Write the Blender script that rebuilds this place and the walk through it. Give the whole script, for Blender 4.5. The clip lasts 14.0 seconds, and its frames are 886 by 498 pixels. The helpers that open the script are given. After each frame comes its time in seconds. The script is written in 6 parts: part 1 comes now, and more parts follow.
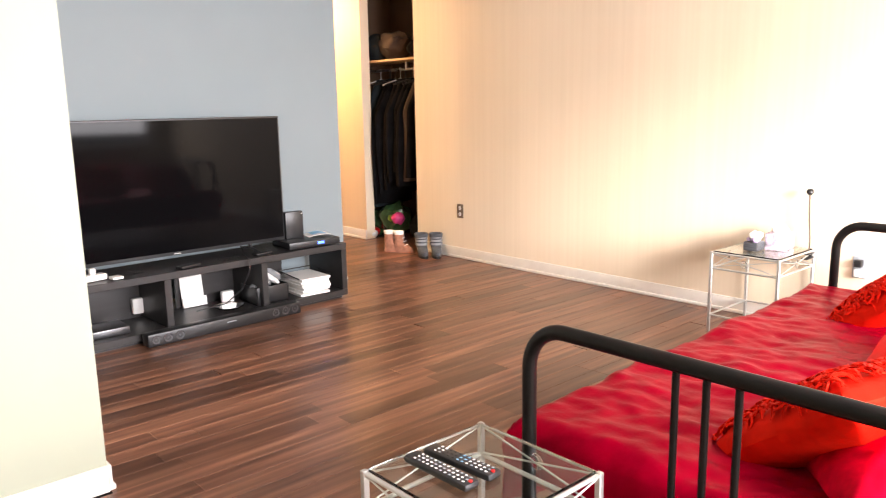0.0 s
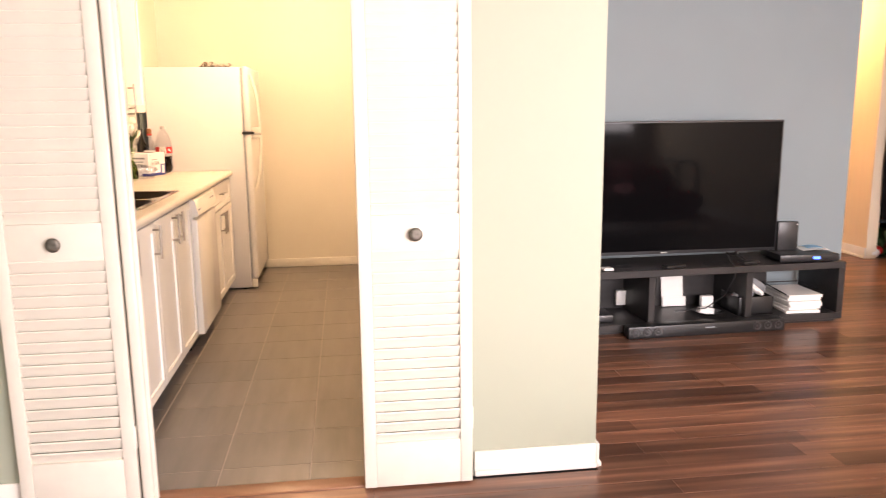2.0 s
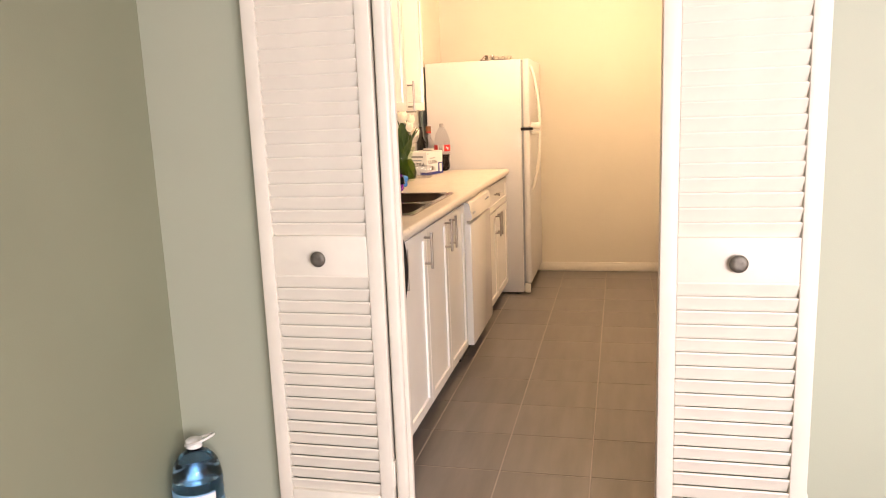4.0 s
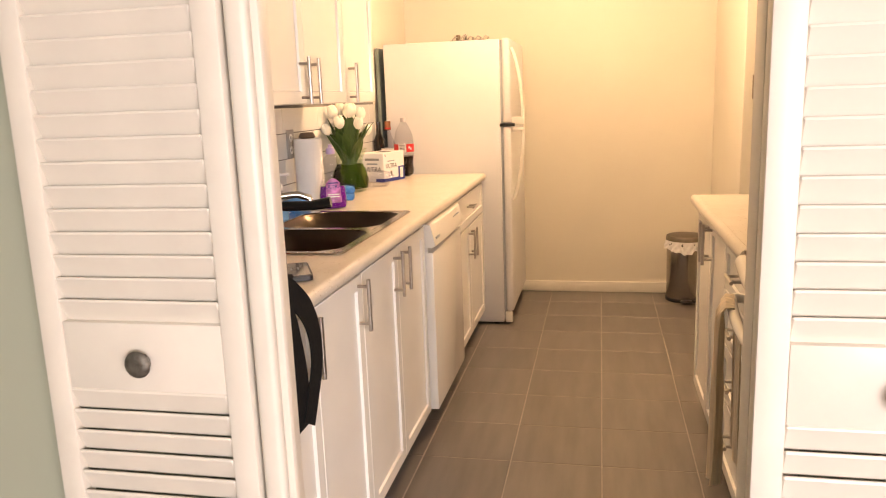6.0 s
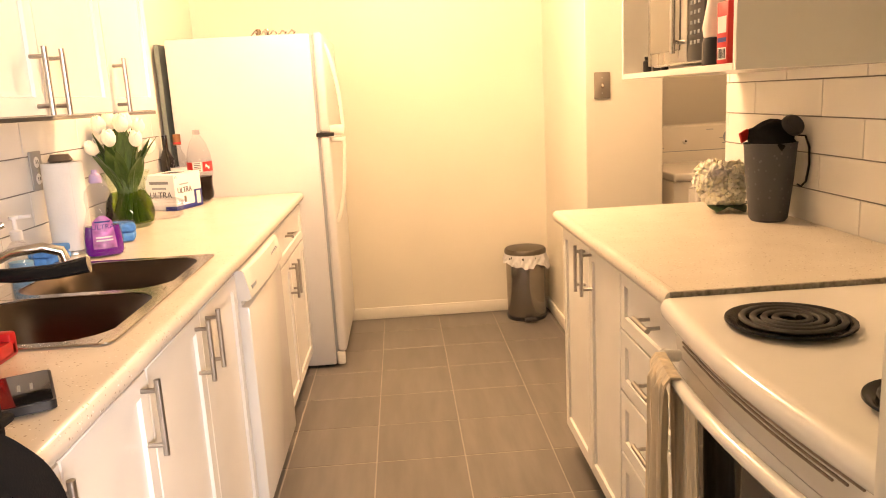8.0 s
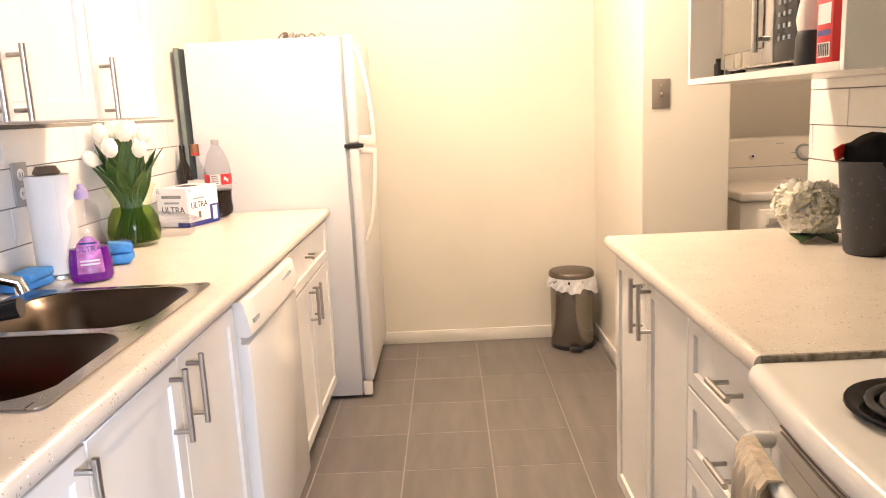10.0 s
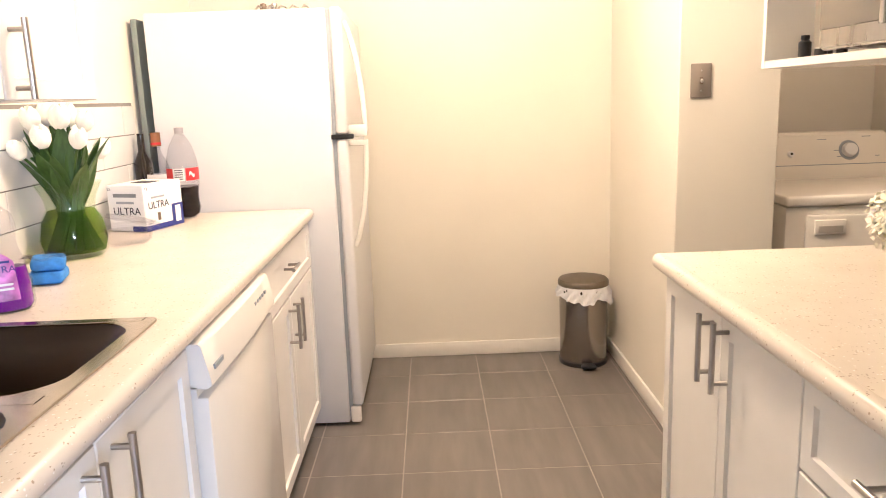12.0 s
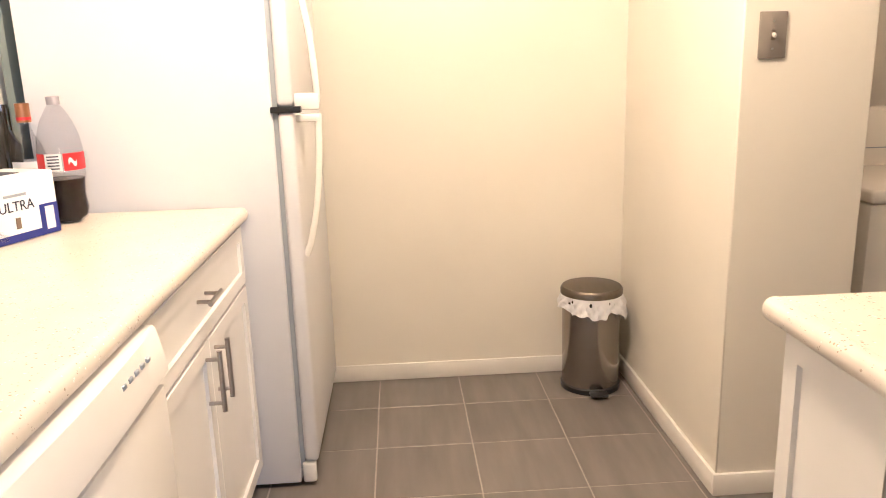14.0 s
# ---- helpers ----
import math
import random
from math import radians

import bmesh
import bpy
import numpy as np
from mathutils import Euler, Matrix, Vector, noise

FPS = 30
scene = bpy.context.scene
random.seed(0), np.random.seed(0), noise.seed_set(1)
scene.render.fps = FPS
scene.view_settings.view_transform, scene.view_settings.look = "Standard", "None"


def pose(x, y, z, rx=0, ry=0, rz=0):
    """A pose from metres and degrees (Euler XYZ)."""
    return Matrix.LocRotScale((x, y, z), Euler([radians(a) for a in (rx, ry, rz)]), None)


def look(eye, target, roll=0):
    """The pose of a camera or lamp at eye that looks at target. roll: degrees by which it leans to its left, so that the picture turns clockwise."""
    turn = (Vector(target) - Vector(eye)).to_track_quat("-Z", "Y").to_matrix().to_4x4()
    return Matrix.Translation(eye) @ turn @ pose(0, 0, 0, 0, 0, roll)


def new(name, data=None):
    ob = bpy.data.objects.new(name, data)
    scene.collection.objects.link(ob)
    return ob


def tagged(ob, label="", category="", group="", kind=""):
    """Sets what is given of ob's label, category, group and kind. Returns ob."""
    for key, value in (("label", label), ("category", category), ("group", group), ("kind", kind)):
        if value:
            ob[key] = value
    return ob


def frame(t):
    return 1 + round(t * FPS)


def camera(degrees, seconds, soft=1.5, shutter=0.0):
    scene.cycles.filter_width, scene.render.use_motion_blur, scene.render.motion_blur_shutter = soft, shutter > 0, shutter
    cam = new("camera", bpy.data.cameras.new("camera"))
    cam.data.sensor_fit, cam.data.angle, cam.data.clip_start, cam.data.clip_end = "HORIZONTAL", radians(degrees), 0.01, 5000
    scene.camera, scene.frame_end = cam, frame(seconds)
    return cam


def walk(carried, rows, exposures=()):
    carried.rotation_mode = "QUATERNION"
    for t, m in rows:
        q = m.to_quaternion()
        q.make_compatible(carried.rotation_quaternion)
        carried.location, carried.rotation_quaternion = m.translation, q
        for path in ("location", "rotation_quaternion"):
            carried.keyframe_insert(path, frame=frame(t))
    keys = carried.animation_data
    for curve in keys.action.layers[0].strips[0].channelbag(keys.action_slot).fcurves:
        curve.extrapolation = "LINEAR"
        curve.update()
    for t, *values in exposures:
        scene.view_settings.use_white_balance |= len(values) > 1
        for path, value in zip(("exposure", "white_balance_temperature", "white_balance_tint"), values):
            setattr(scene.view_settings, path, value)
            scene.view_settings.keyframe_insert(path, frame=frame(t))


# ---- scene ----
cam = camera(61.2, 14.0, 1.0, 0.2)
PATH = [
    (0, (0.086, 0.361, 1.297), (1.399, 1.822, 0.923), -1.0),
    (0.5, (0.031, 0.362, 1.304), (1.178, 1.964, 0.963), -0.3),
    (1, (-0.039, 0.394, 1.315), (0.791, 2.181, 0.971), 0.4),
    (1.5, (-0.061, 0.425, 1.327), (0.461, 2.321, 0.957), -0.2),
    (2, (-0.079, 0.403, 1.331), (0.175, 2.353, 0.967), -0.6),
    (2.5, (-0.05, 0.447, 1.339), (-0.116, 2.416, 0.995), -0.2),
    (3, (-0.042, 0.535, 1.341), (-0.334, 2.482, 0.994), -0.2),
    (3.2, (-0.057, 0.587, 1.34), (-0.407, 2.525, 0.991), -0.4),
    (5.3, (-0.232, 1.505, 1.343), (-0.729, 3.401, 0.944), -3.1),
    (5.5, (-0.227, 1.604, 1.335), (-0.706, 3.505, 0.941), -3.1),
    (6, (-0.256, 1.834, 1.335), (-0.665, 3.752, 0.944), -2.1),
    (6.5, (-0.358, 2.029, 1.335), (-0.613, 3.972, 0.937), -3.4),
    (7, (-0.416, 2.203, 1.322), (-0.486, 4.159, 0.911), -4.1),
    (7.5, (-0.409, 2.363, 1.325), (-0.352, 4.321, 0.923), -3.3),
    (7.7, (-0.414, 2.399, 1.333), (-0.318, 4.356, 0.931), -3.1),
    (9.8, (-0.371, 2.749, 1.32), (-0.357, 4.715, 0.954), -3.0),
    (10, (-0.361, 2.778, 1.319), (-0.384, 4.745, 0.954), -2.8),
    (10.5, (-0.39, 2.87, 1.316), (-0.428, 4.836, 0.948), -3.1),
    (11, (-0.459, 2.988, 1.31), (-0.465, 4.953, 0.936), -3.1),
    (11.5, (-0.457, 3.088, 1.311), (-0.449, 5.051, 0.929), -2.4),
    (12, (-0.437, 3.229, 1.313), (-0.414, 5.189, 0.918), -2.0),
    (12.5, (-0.476, 3.393, 1.301), (-0.438, 5.352, 0.898), -1.9),
    (13, (-0.507, 3.569, 1.302), (-0.429, 5.524, 0.885), -2.8),
    (13.5, (-0.464, 3.779, 1.3), (-0.353, 5.727, 0.86), -2.4),
    (14, (-0.46, 3.957, 1.28), (-0.352, 5.899, 0.813), -1.7),
]
walk(cam, [(t, look(eye, target, roll)) for t, eye, target, roll in PATH],
     exposures=[(0, 0.42, 6700, 19), (0.5, 0.38, 6800, 21), (1.0, 0.25, 7000, 26), (1.5, 0.18, 7300, 28), (2.5, 0.0, 6930, 25), (5.5, -0.25, 7000, 23), (6.5, -0.2, 7700, 26), (7.5, 0.3, 7900, 26), (10.0, 0.3, 5550, 19), (14.0, 0.27, 5250, 18)])

# ---- world, sun, lights ----
world = bpy.data.worlds.new("world")
scene.world = world
world.use_nodes = True
wn = world.node_tree
sky = wn.nodes.new("ShaderNodeTexSky")
sky.sky_type = 'NISHITA'
sky.sun_disc = False
sky.sun_elevation, sky.sun_rotation = radians(10.8), radians(212.7)
wn.links.new(sky.outputs[0], wn.nodes["Background"].inputs[0])
wn.nodes["Background"].inputs[1].default_value = 0.12


def lamp(name, kind, energy, colour, m, **more):
    d = bpy.data.lights.new(name, kind)
    d.energy, d.color = energy, colour
    if kind == 'AREA':
        d.shape, d.size, d.size_y = 'RECTANGLE', more["size"], more["size_y"]
    elif kind == 'SUN':
        d.angle = more["angle"]
    else:
        d.shadow_soft_size = more["radius"]
    ob = new(name, d)
    ob.matrix_world = m
    return ob


lamp("sun", 'SUN', 4.6, (1.0, 0.93, 0.84), look((-5.4, -8.4, 1.9), (0, 0, 0)), angle=radians(11))
# sky light through the living room window, which lies behind the walk's start
WX0, WX1, WZ0, WZ1, WY = 0.7, 4.2, 0.85, 2.15, -1.6
lamp("window_light", 'AREA', 500, (0.95, 0.98, 1.0), pose((WX0 + WX1) / 2, WY + 0.22, (WZ0 + WZ1) / 2, 56, 0, 0), size=WX1 - WX0 - 0.1, size_y=WZ1 - WZ0 - 0.1)
lamp("kitchen_bulb", 'POINT', 98, (1.0, 0.72, 0.42), pose(-0.36, 5.45, 2.22), radius=0.11)
# unseen passage lamp, added to brighten the laundry recess
lamp("added_passage_bulb", 'POINT', 10, (1.0, 0.66, 0.38), pose(1.35, 5.55, 2.25), radius=0.09)
lamp("hall_bulb", 'POINT', 60, (1.0, 0.60, 0.25), pose(3.9, 7.0, 2.2), radius=0.10)

# ---- materials ----


def ramp(nt, fac, stops):
    r = nt.nodes.new("ShaderNodeValToRGB")
    while len(r.color_ramp.elements) < len(stops):
        r.color_ramp.elements.new(0.5)
    for e, (p, c) in zip(r.color_ramp.elements, stops):
        e.position, e.color = p, (*c, 1)
    nt.links.new(fac, r.inputs[0])
    return r.outputs[0]


def tex(nt, kind, scale, stretch=(1, 1, 1), detail=4.0, coord="Object"):
    tc = nt.nodes.new("ShaderNodeTexCoord")
    mp = nt.nodes.new("ShaderNodeMapping")
    mp.inputs["Scale"].default_value = stretch
    if coord == "World":
        tc = nt.nodes.new("ShaderNodeNewGeometry")
        coord = "Position"
    nt.links.new(tc.outputs[coord], mp.inputs[0])
    n = nt.nodes.new("ShaderNodeTexNoise" if kind == "noise" else "ShaderNodeTexVoronoi")
    n.inputs["Scale"].default_value = scale
    if kind == "noise":
        n.inputs["Detail"].default_value = detail
    nt.links.new(mp.outputs[0], n.inputs["Vector"])
    return n


def mat(name, colour, rough=0.5, metal=0.0, vary=0.06, scale=6.0, stretch=(1, 1, 1), bump=0.0, bump_scale=120.0, per_object=0.0, coord="Object", coat=0.0, spec=0.5, trans=0.0, sheen=0.0, ior=1.45):
    """A surface with stains at a large scale, grain at a fine one, and relief."""
    m = bpy.data.materials.new(name)
    m.use_nodes = True
    nt = m.node_tree
    b = nt.nodes["Principled BSDF"]
    b.inputs["Roughness"].default_value = rough
    b.inputs["Metallic"].default_value = metal
    b.inputs["Coat Weight"].default_value = coat
    b.inputs["Specular IOR Level"].default_value = spec
    b.inputs["Transmission Weight"].default_value = trans
    b.inputs["Sheen Weight"].default_value = sheen
    b.inputs["IOR"].default_value = ior
    c = Vector(colour)
    big = tex(nt, "noise", scale, stretch, 4.0, coord)
    lo, hi = [tuple(max(0, min(1, v * k)) for v in c) for k in (1 - vary, 1 + vary)]
    col = ramp(nt, big.outputs["Fac"], [(0.3, lo), (0.7, hi)])
    if per_object:
        info = nt.nodes.new("ShaderNodeObjectInfo")
        hsv = nt.nodes.new("ShaderNodeHueSaturation")
        mr = nt.nodes.new("ShaderNodeMapRange")
        mr.inputs[3].default_value, mr.inputs[4].default_value = 1 - per_object, 1 + per_object
        nt.links.new(info.outputs["Random"], mr.inputs[0])
        nt.links.new(mr.outputs[0], hsv.inputs["Value"])
        nt.links.new(col, hsv.inputs["Color"])
        col = hsv.outputs[0]
    nt.links.new(col, b.inputs["Base Color"])
    rr = nt.nodes.new("ShaderNodeMapRange")
    rr.inputs[3].default_value, rr.inputs[4].default_value = rough * 0.85, min(1, rough * 1.15)
    nt.links.new(big.outputs["Fac"], rr.inputs[0])
    nt.links.new(rr.outputs[0], b.inputs["Roughness"])
    if bump:
        fine = tex(nt, "noise", bump_scale, stretch, 3.0)
        bp = nt.nodes.new("ShaderNodeBump")
        bp.inputs["Strength"].default_value = bump
        bp.inputs["Distance"].default_value = 0.003
        nt.links.new(fine.outputs["Fac"], bp.inputs["Height"])
        nt.links.new(bp.outputs[0], b.inputs["Normal"])
    return m


def glass_mat(name, colour=(1, 1, 1), rough=0.02, ior=1.45):
    m = bpy.data.materials.new(name)
    m.use_nodes = True
    b = m.node_tree.nodes["Principled BSDF"]
    b.inputs["Base Color"].default_value = (*colour, 1)
    b.inputs["Roughness"].default_value = rough
    b.inputs["Transmission Weight"].default_value = 1.0
    b.inputs["IOR"].default_value = ior
    return m


def thin_glass(name, tint, rough=0.03):
    """A thin clear wall: light passes straight through it, with a gloss on top."""
    m = bpy.data.materials.new(name)
    m.use_nodes = True
    nt = m.node_tree
    nt.nodes.remove(nt.nodes["Principled BSDF"])
    clear = nt.nodes.new("ShaderNodeBsdfTransparent")
    clear.inputs[0].default_value = (*tint, 1)
    gloss = nt.nodes.new("ShaderNodeBsdfGlossy")
    gloss.inputs["Roughness"].default_value = rough
    edge = nt.nodes.new("ShaderNodeLayerWeight")
    edge.inputs[0].default_value = 0.35
    fres = nt.nodes.new("ShaderNodeMapRange")
    fres.inputs[3].default_value, fres.inputs[4].default_value = 0.015, 0.14
    power = nt.nodes.new("ShaderNodeMath")
    power.operation = 'POWER'
    power.inputs[1].default_value = 2.5
    nt.links.new(edge.outputs["Facing"], power.inputs[0])
    nt.links.new(power.outputs[0], fres.inputs[0])
    mix = nt.nodes.new("ShaderNodeMixShader")
    nt.links.new(fres.outputs[0], mix.inputs[0])
    nt.links.new(clear.outputs[0], mix.inputs[1])
    nt.links.new(gloss.outputs[0], mix.inputs[2])
    nt.links.new(mix.outputs[0], nt.nodes["Material Output"].inputs[0])
    return m


def emit_mat(name, colour, strength):
    m = bpy.data.materials.new(name)
    m.use_nodes = True
    b = m.node_tree.nodes["Principled BSDF"]
    b.inputs["Base Color"].default_value = (*colour, 1)
    b.inputs["Emission Color"].default_value = (*colour, 1)
    b.inputs["Emission Strength"].default_value = strength
    return m


def laminate_mat():
    """Walnut laminate: long grain, three strips to a board, boards of different tone."""
    m = mat("walnut_laminate", (0.13, 0.057, 0.032), 0.33, bump=0.06, bump_scale=60, stretch=(0.15, 1, 1), coat=0.05)
    nt = m.node_tree
    b = nt.nodes["Principled BSDF"]
    grain = tex(nt, "noise", 26, (0.06, 1.0, 1.0), 6.0, "World")
    tone = tex(nt, "noise", 5, (0.12, 2.6, 1.0), 1.0, "World")
    g = ramp(nt, grain.outputs["Fac"], [(0.30, (0.090, 0.040, 0.024)), (0.52, (0.168, 0.078, 0.047)), (0.75, (0.26, 0.130, 0.080))])
    t = ramp(nt, tone.outputs["Fac"], [(0.38, (0.80, 0.78, 0.77)), (0.62, (1.14, 1.13, 1.11))])
    mx = nt.nodes.new("ShaderNodeMix")
    mx.data_type, mx.blend_type = 'RGBA', 'MULTIPLY'
    mx.inputs[0].default_value = 1.0
    nt.links.new(g, mx.inputs[6])
    nt.links.new(t, mx.inputs[7])
    geo = nt.nodes.new("ShaderNodeNewGeometry")
    info = nt.nodes.new("ShaderNodeObjectInfo")
    add = nt.nodes.new("ShaderNodeMath")
    add.operation = 'ADD'
    nt.links.new(geo.outputs["Random Per Island"], add.inputs[0])
    nt.links.new(info.outputs["Random"], add.inputs[1])
    fr = nt.nodes.new("ShaderNodeMath")
    fr.operation = 'FRACT'
    nt.links.new(add.outputs[0], fr.inputs[0])
    mr = nt.nodes.new("ShaderNodeMapRange")
    mr.inputs[3].default_value, mr.inputs[4].default_value = 0.60, 1.42
    nt.links.new(fr.outputs[0], mr.inputs[0])
    hsv = nt.nodes.new("ShaderNodeHueSaturation")
    nt.links.new(mr.outputs[0], hsv.inputs["Value"])
    nt.links.new(mx.outputs[2], hsv.inputs["Color"])
    nt.links.new(hsv.outputs[0], b.inputs["Base Color"])
    return m


def speckle_mat():
    """Cream laminate worktop with small tan, grey and white flecks."""
    m = mat("cream_speckled_laminate", (0.66, 0.60, 0.50), 0.30, vary=0.03)
    nt = m.node_tree
    b = nt.nodes["Principled BSDF"]
    base = tex(nt, "noise", 9)
    c0 = ramp(nt, base.outputs["Fac"], [(0.3, (0.64, 0.58, 0.49)), (0.7, (0.70, 0.64, 0.55))])
    out = c0
    for sc, th, colour in ((150, 0.18, (0.30, 0.23, 0.16)), (95, 0.18, (0.36, 0.28, 0.19)), (120, 0.18, (0.86, 0.84, 0.80))):
        v = tex(nt, "voronoi", sc)
        pick = tex(nt, "noise", sc * 0.45, detail=1.0)
        f = ramp(nt, v.outputs["Distance"], [(th, (1, 1, 1)), (th + 0.06, (0, 0, 0))])
        p = ramp(nt, pick.outputs["Fac"], [(0.56, (0, 0, 0)), (0.60, (1, 1, 1))])
        mul = nt.nodes.new("ShaderNodeMath")
        mul.operation = 'MULTIPLY'
        nt.links.new(f, mul.inputs[0])
        nt.links.new(p, mul.inputs[1])
        mx = nt.nodes.new("ShaderNodeMix")
        mx.data_type = 'RGBA'
        nt.links.new(mul.outputs[0], mx.inputs[0])
        nt.links.new(out, mx.inputs[6])
        mx.inputs[7].default_value = (*colour, 1)
        out = mx.outputs[2]
    nt.links.new(out, b.inputs["Base Color"])
    return m


def wallpaper_mat():
    """Beige wallpaper with fine vertical ribs."""
    m = mat("ribbed_beige_wallpaper", (0.62, 0.53, 0.41), 0.55, vary=0.04, scale=2.0)
    nt = m.node_tree
    b = nt.nodes["Principled BSDF"]
    rib = tex(nt, "noise", 34, (1, 1, 0.01), 2.0)
    tone = tex(nt, "noise", 1.6, (1, 1, 0.25))
    c = ramp(nt, rib.outputs["Fac"], [(0.35, (0.712, 0.602, 0.455)), (0.65, (0.735, 0.625, 0.478))])
    t = ramp(nt, tone.outputs["Fac"], [(0.3, (0.96, 0.96, 0.95)), (0.7, (1.03, 1.03, 1.03))])
    mx = nt.nodes.new("ShaderNodeMix")
    mx.data_type, mx.blend_type = 'RGBA', 'MULTIPLY'
    mx.inputs[0].default_value = 1.0
    nt.links.new(c, mx.inputs[6])
    nt.links.new(t, mx.inputs[7])
    nt.links.new(mx.outputs[2], b.inputs["Base Color"])
    bp = nt.nodes.new("ShaderNodeBump")
    bp.inputs["Strength"].default_value = 0.12
    bp.inputs["Distance"].default_value = 0.002
    nt.links.new(rib.outputs["Fac"], bp.inputs["Height"])
    nt.links.new(bp.outputs[0], b.inputs["Normal"])
    return m


M_LAM = laminate_mat()
M_TOP = speckle_mat()
M_PAPER = wallpaper_mat()
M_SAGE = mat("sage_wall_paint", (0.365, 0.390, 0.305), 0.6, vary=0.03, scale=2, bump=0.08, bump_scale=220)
# the sage again, darkened: the west wall's shade is put into its colour
M_SAGESHADE = mat("shaded_sage_wall", (0.235, 0.25, 0.175), 0.6, vary=0.04, scale=2, bump=0.08, bump_scale=220)
M_CREAM = mat("cream_wall_paint", (0.66, 0.61, 0.52), 0.6, vary=0.03, scale=2, bump=0.08, bump_scale=220)
M_GREY = mat("blue_grey_wall_paint", (0.205, 0.252, 0.272), 0.6, vary=0.03, scale=2, bump=0.08, bump_scale=220)
M_KWALL = mat("off_white_kitchen_paint", (0.74, 0.70, 0.61), 0.5, vary=0.03, scale=2, bump=0.08, bump_scale=220)
M_CEIL = mat("white_ceiling_paint", (0.78, 0.76, 0.72), 0.8, vary=0.03, bump=0.2, bump_scale=90)
M_TRIM = mat("white_trim_paint", (0.78, 0.75, 0.69), 0.35, vary=0.04, scale=8, bump=0.05)
M_DOORW = mat("white_louvre_paint", (0.70, 0.66, 0.58), 0.4, vary=0.04, scale=10, bump=0.06, bump_scale=80)
M_CAB = mat("white_cabinet_lacquer", (0.80, 0.78, 0.73), 0.25, vary=0.02, scale=5, coat=0.2)
M_FRIDGE = mat("white_textured_enamel", (0.66, 0.66, 0.67), 0.35, vary=0.02, bump=0.15, bump_scale=350, coat=0.1)
M_APPL = mat("white_appliance_enamel", (0.80, 0.78, 0.73), 0.18, vary=0.02, coat=0.3)
M_BISQ = mat("bisque_enamel", (0.80, 0.76, 0.68), 0.25, vary=0.02, coat=0.2)
M_GASKET = mat("grey_gasket_rubber", (0.30, 0.33, 0.36), 0.6)
M_STEEL = mat("brushed_steel", (0.50, 0.48, 0.45), 0.28, 1.0, vary=0.08, scale=30, stretch=(1, 1, 0.1))
# bowl steel, darker than the rim's: shade and dark reflections are in its colour
M_SINK = mat("bowl_shade_steel", (0.105, 0.083, 0.062), 0.30, 1.0, vary=0.1, scale=14, stretch=(0.2, 1, 1))
M_CHROME = mat("chrome", (0.75, 0.75, 0.75), 0.08, 1.0, vary=0.02)
M_NICKEL = mat("satin_nickel", (0.42, 0.39, 0.35), 0.30, 1.0, vary=0.05, scale=40)
M_PEWTER = mat("aged_pewter", (0.20, 0.185, 0.16), 0.62, 1.0, vary=0.25, scale=90, bump=0.4, bump_scale=160)
M_TILE = mat("grey_porcelain_tile", (0.155, 0.140, 0.127), 0.34, vary=0.16, scale=7, stretch=(2.4, 0.35, 1), per_object=0.08, coat=0.0, coord="World")
M_GROUT = mat("pale_grout", (0.34, 0.31, 0.27), 0.85, vary=0.08, scale=20)
M_SPLASH = mat("white_glazed_tile", (0.74, 0.73, 0.70), 0.12, vary=0.02, per_object=0.02, coat=0.3)
M_SGROUT = mat("grey_joint", (0.20, 0.19, 0.175), 0.8)
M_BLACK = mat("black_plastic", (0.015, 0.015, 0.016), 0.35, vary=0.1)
M_MATTEBLACK = mat("black_fabric", (0.006, 0.006, 0.0065), 0.85, vary=0.2, scale=50, bump=0.3, bump_scale=300, spec=0.2)
M_SCREEN = mat("television_screen_glass", (0.003, 0.003, 0.0035), 0.06, vary=0.02, spec=0.07)
M_BEZEL = mat("dark_silver_bezel", (0.10, 0.10, 0.105), 0.3, 0.8)
M_STAND = mat("black_brown_veneer", (0.024, 0.022, 0.022), 0.38, vary=0.25, scale=14, stretch=(0.1, 1, 1), bump=0.1, bump_scale=90)
M_TUBE = mat("black_painted_steel_tube", (0.006, 0.0055, 0.005), 0.30, vary=0.15, scale=30, bump=0.05, spec=0.22)
M_RED = mat("crimson_satin", (0.31, 0.001, 0.016), 0.36, 0.55, vary=0.18, scale=12, bump=0.8, bump_scale=22, spec=0.0)
M_PRINT = mat("crimson_print_satin", (0.50, 0.003, 0.020), 0.5, 0.35, vary=0.45, scale=17, bump=0.5, bump_scale=26, spec=0.0)
M_SCARLET = mat("scarlet_satin", (0.60, 0.014, 0.005), 0.45, 0.35, vary=0.15, scale=18, bump=0.6, bump_scale=40, spec=0.0)
M_GLASS = glass_mat("clear_glass")
M_TABLEGLASS = glass_mat("table_glass", (0.90, 0.97, 0.94))
M_PLASTIC = thin_glass("clear_plastic", (0.93, 0.93, 0.95), 0.08)
M_BOTTLE = thin_glass("clear_bottle_plastic", (0.95, 0.95, 0.96))
M_VASE = thin_glass("thin_vase_glass", (0.93, 0.96, 0.90))
M_SILVER = mat("silver_painted_metal", (0.56, 0.57, 0.55), 0.35, 0.7, vary=0.06, scale=20)
M_WHITE = mat("white_plastic", (0.75, 0.74, 0.72), 0.4, vary=0.03)
M_PAPERW = mat("white_paper", (0.78, 0.77, 0.74), 0.8, vary=0.04, bump=0.2, bump_scale=140)
M_STEM = mat("tulip_leaf_green", (0.050, 0.100, 0.020), 0.42, vary=0.25, scale=30, stretch=(4, 4, 0.6))
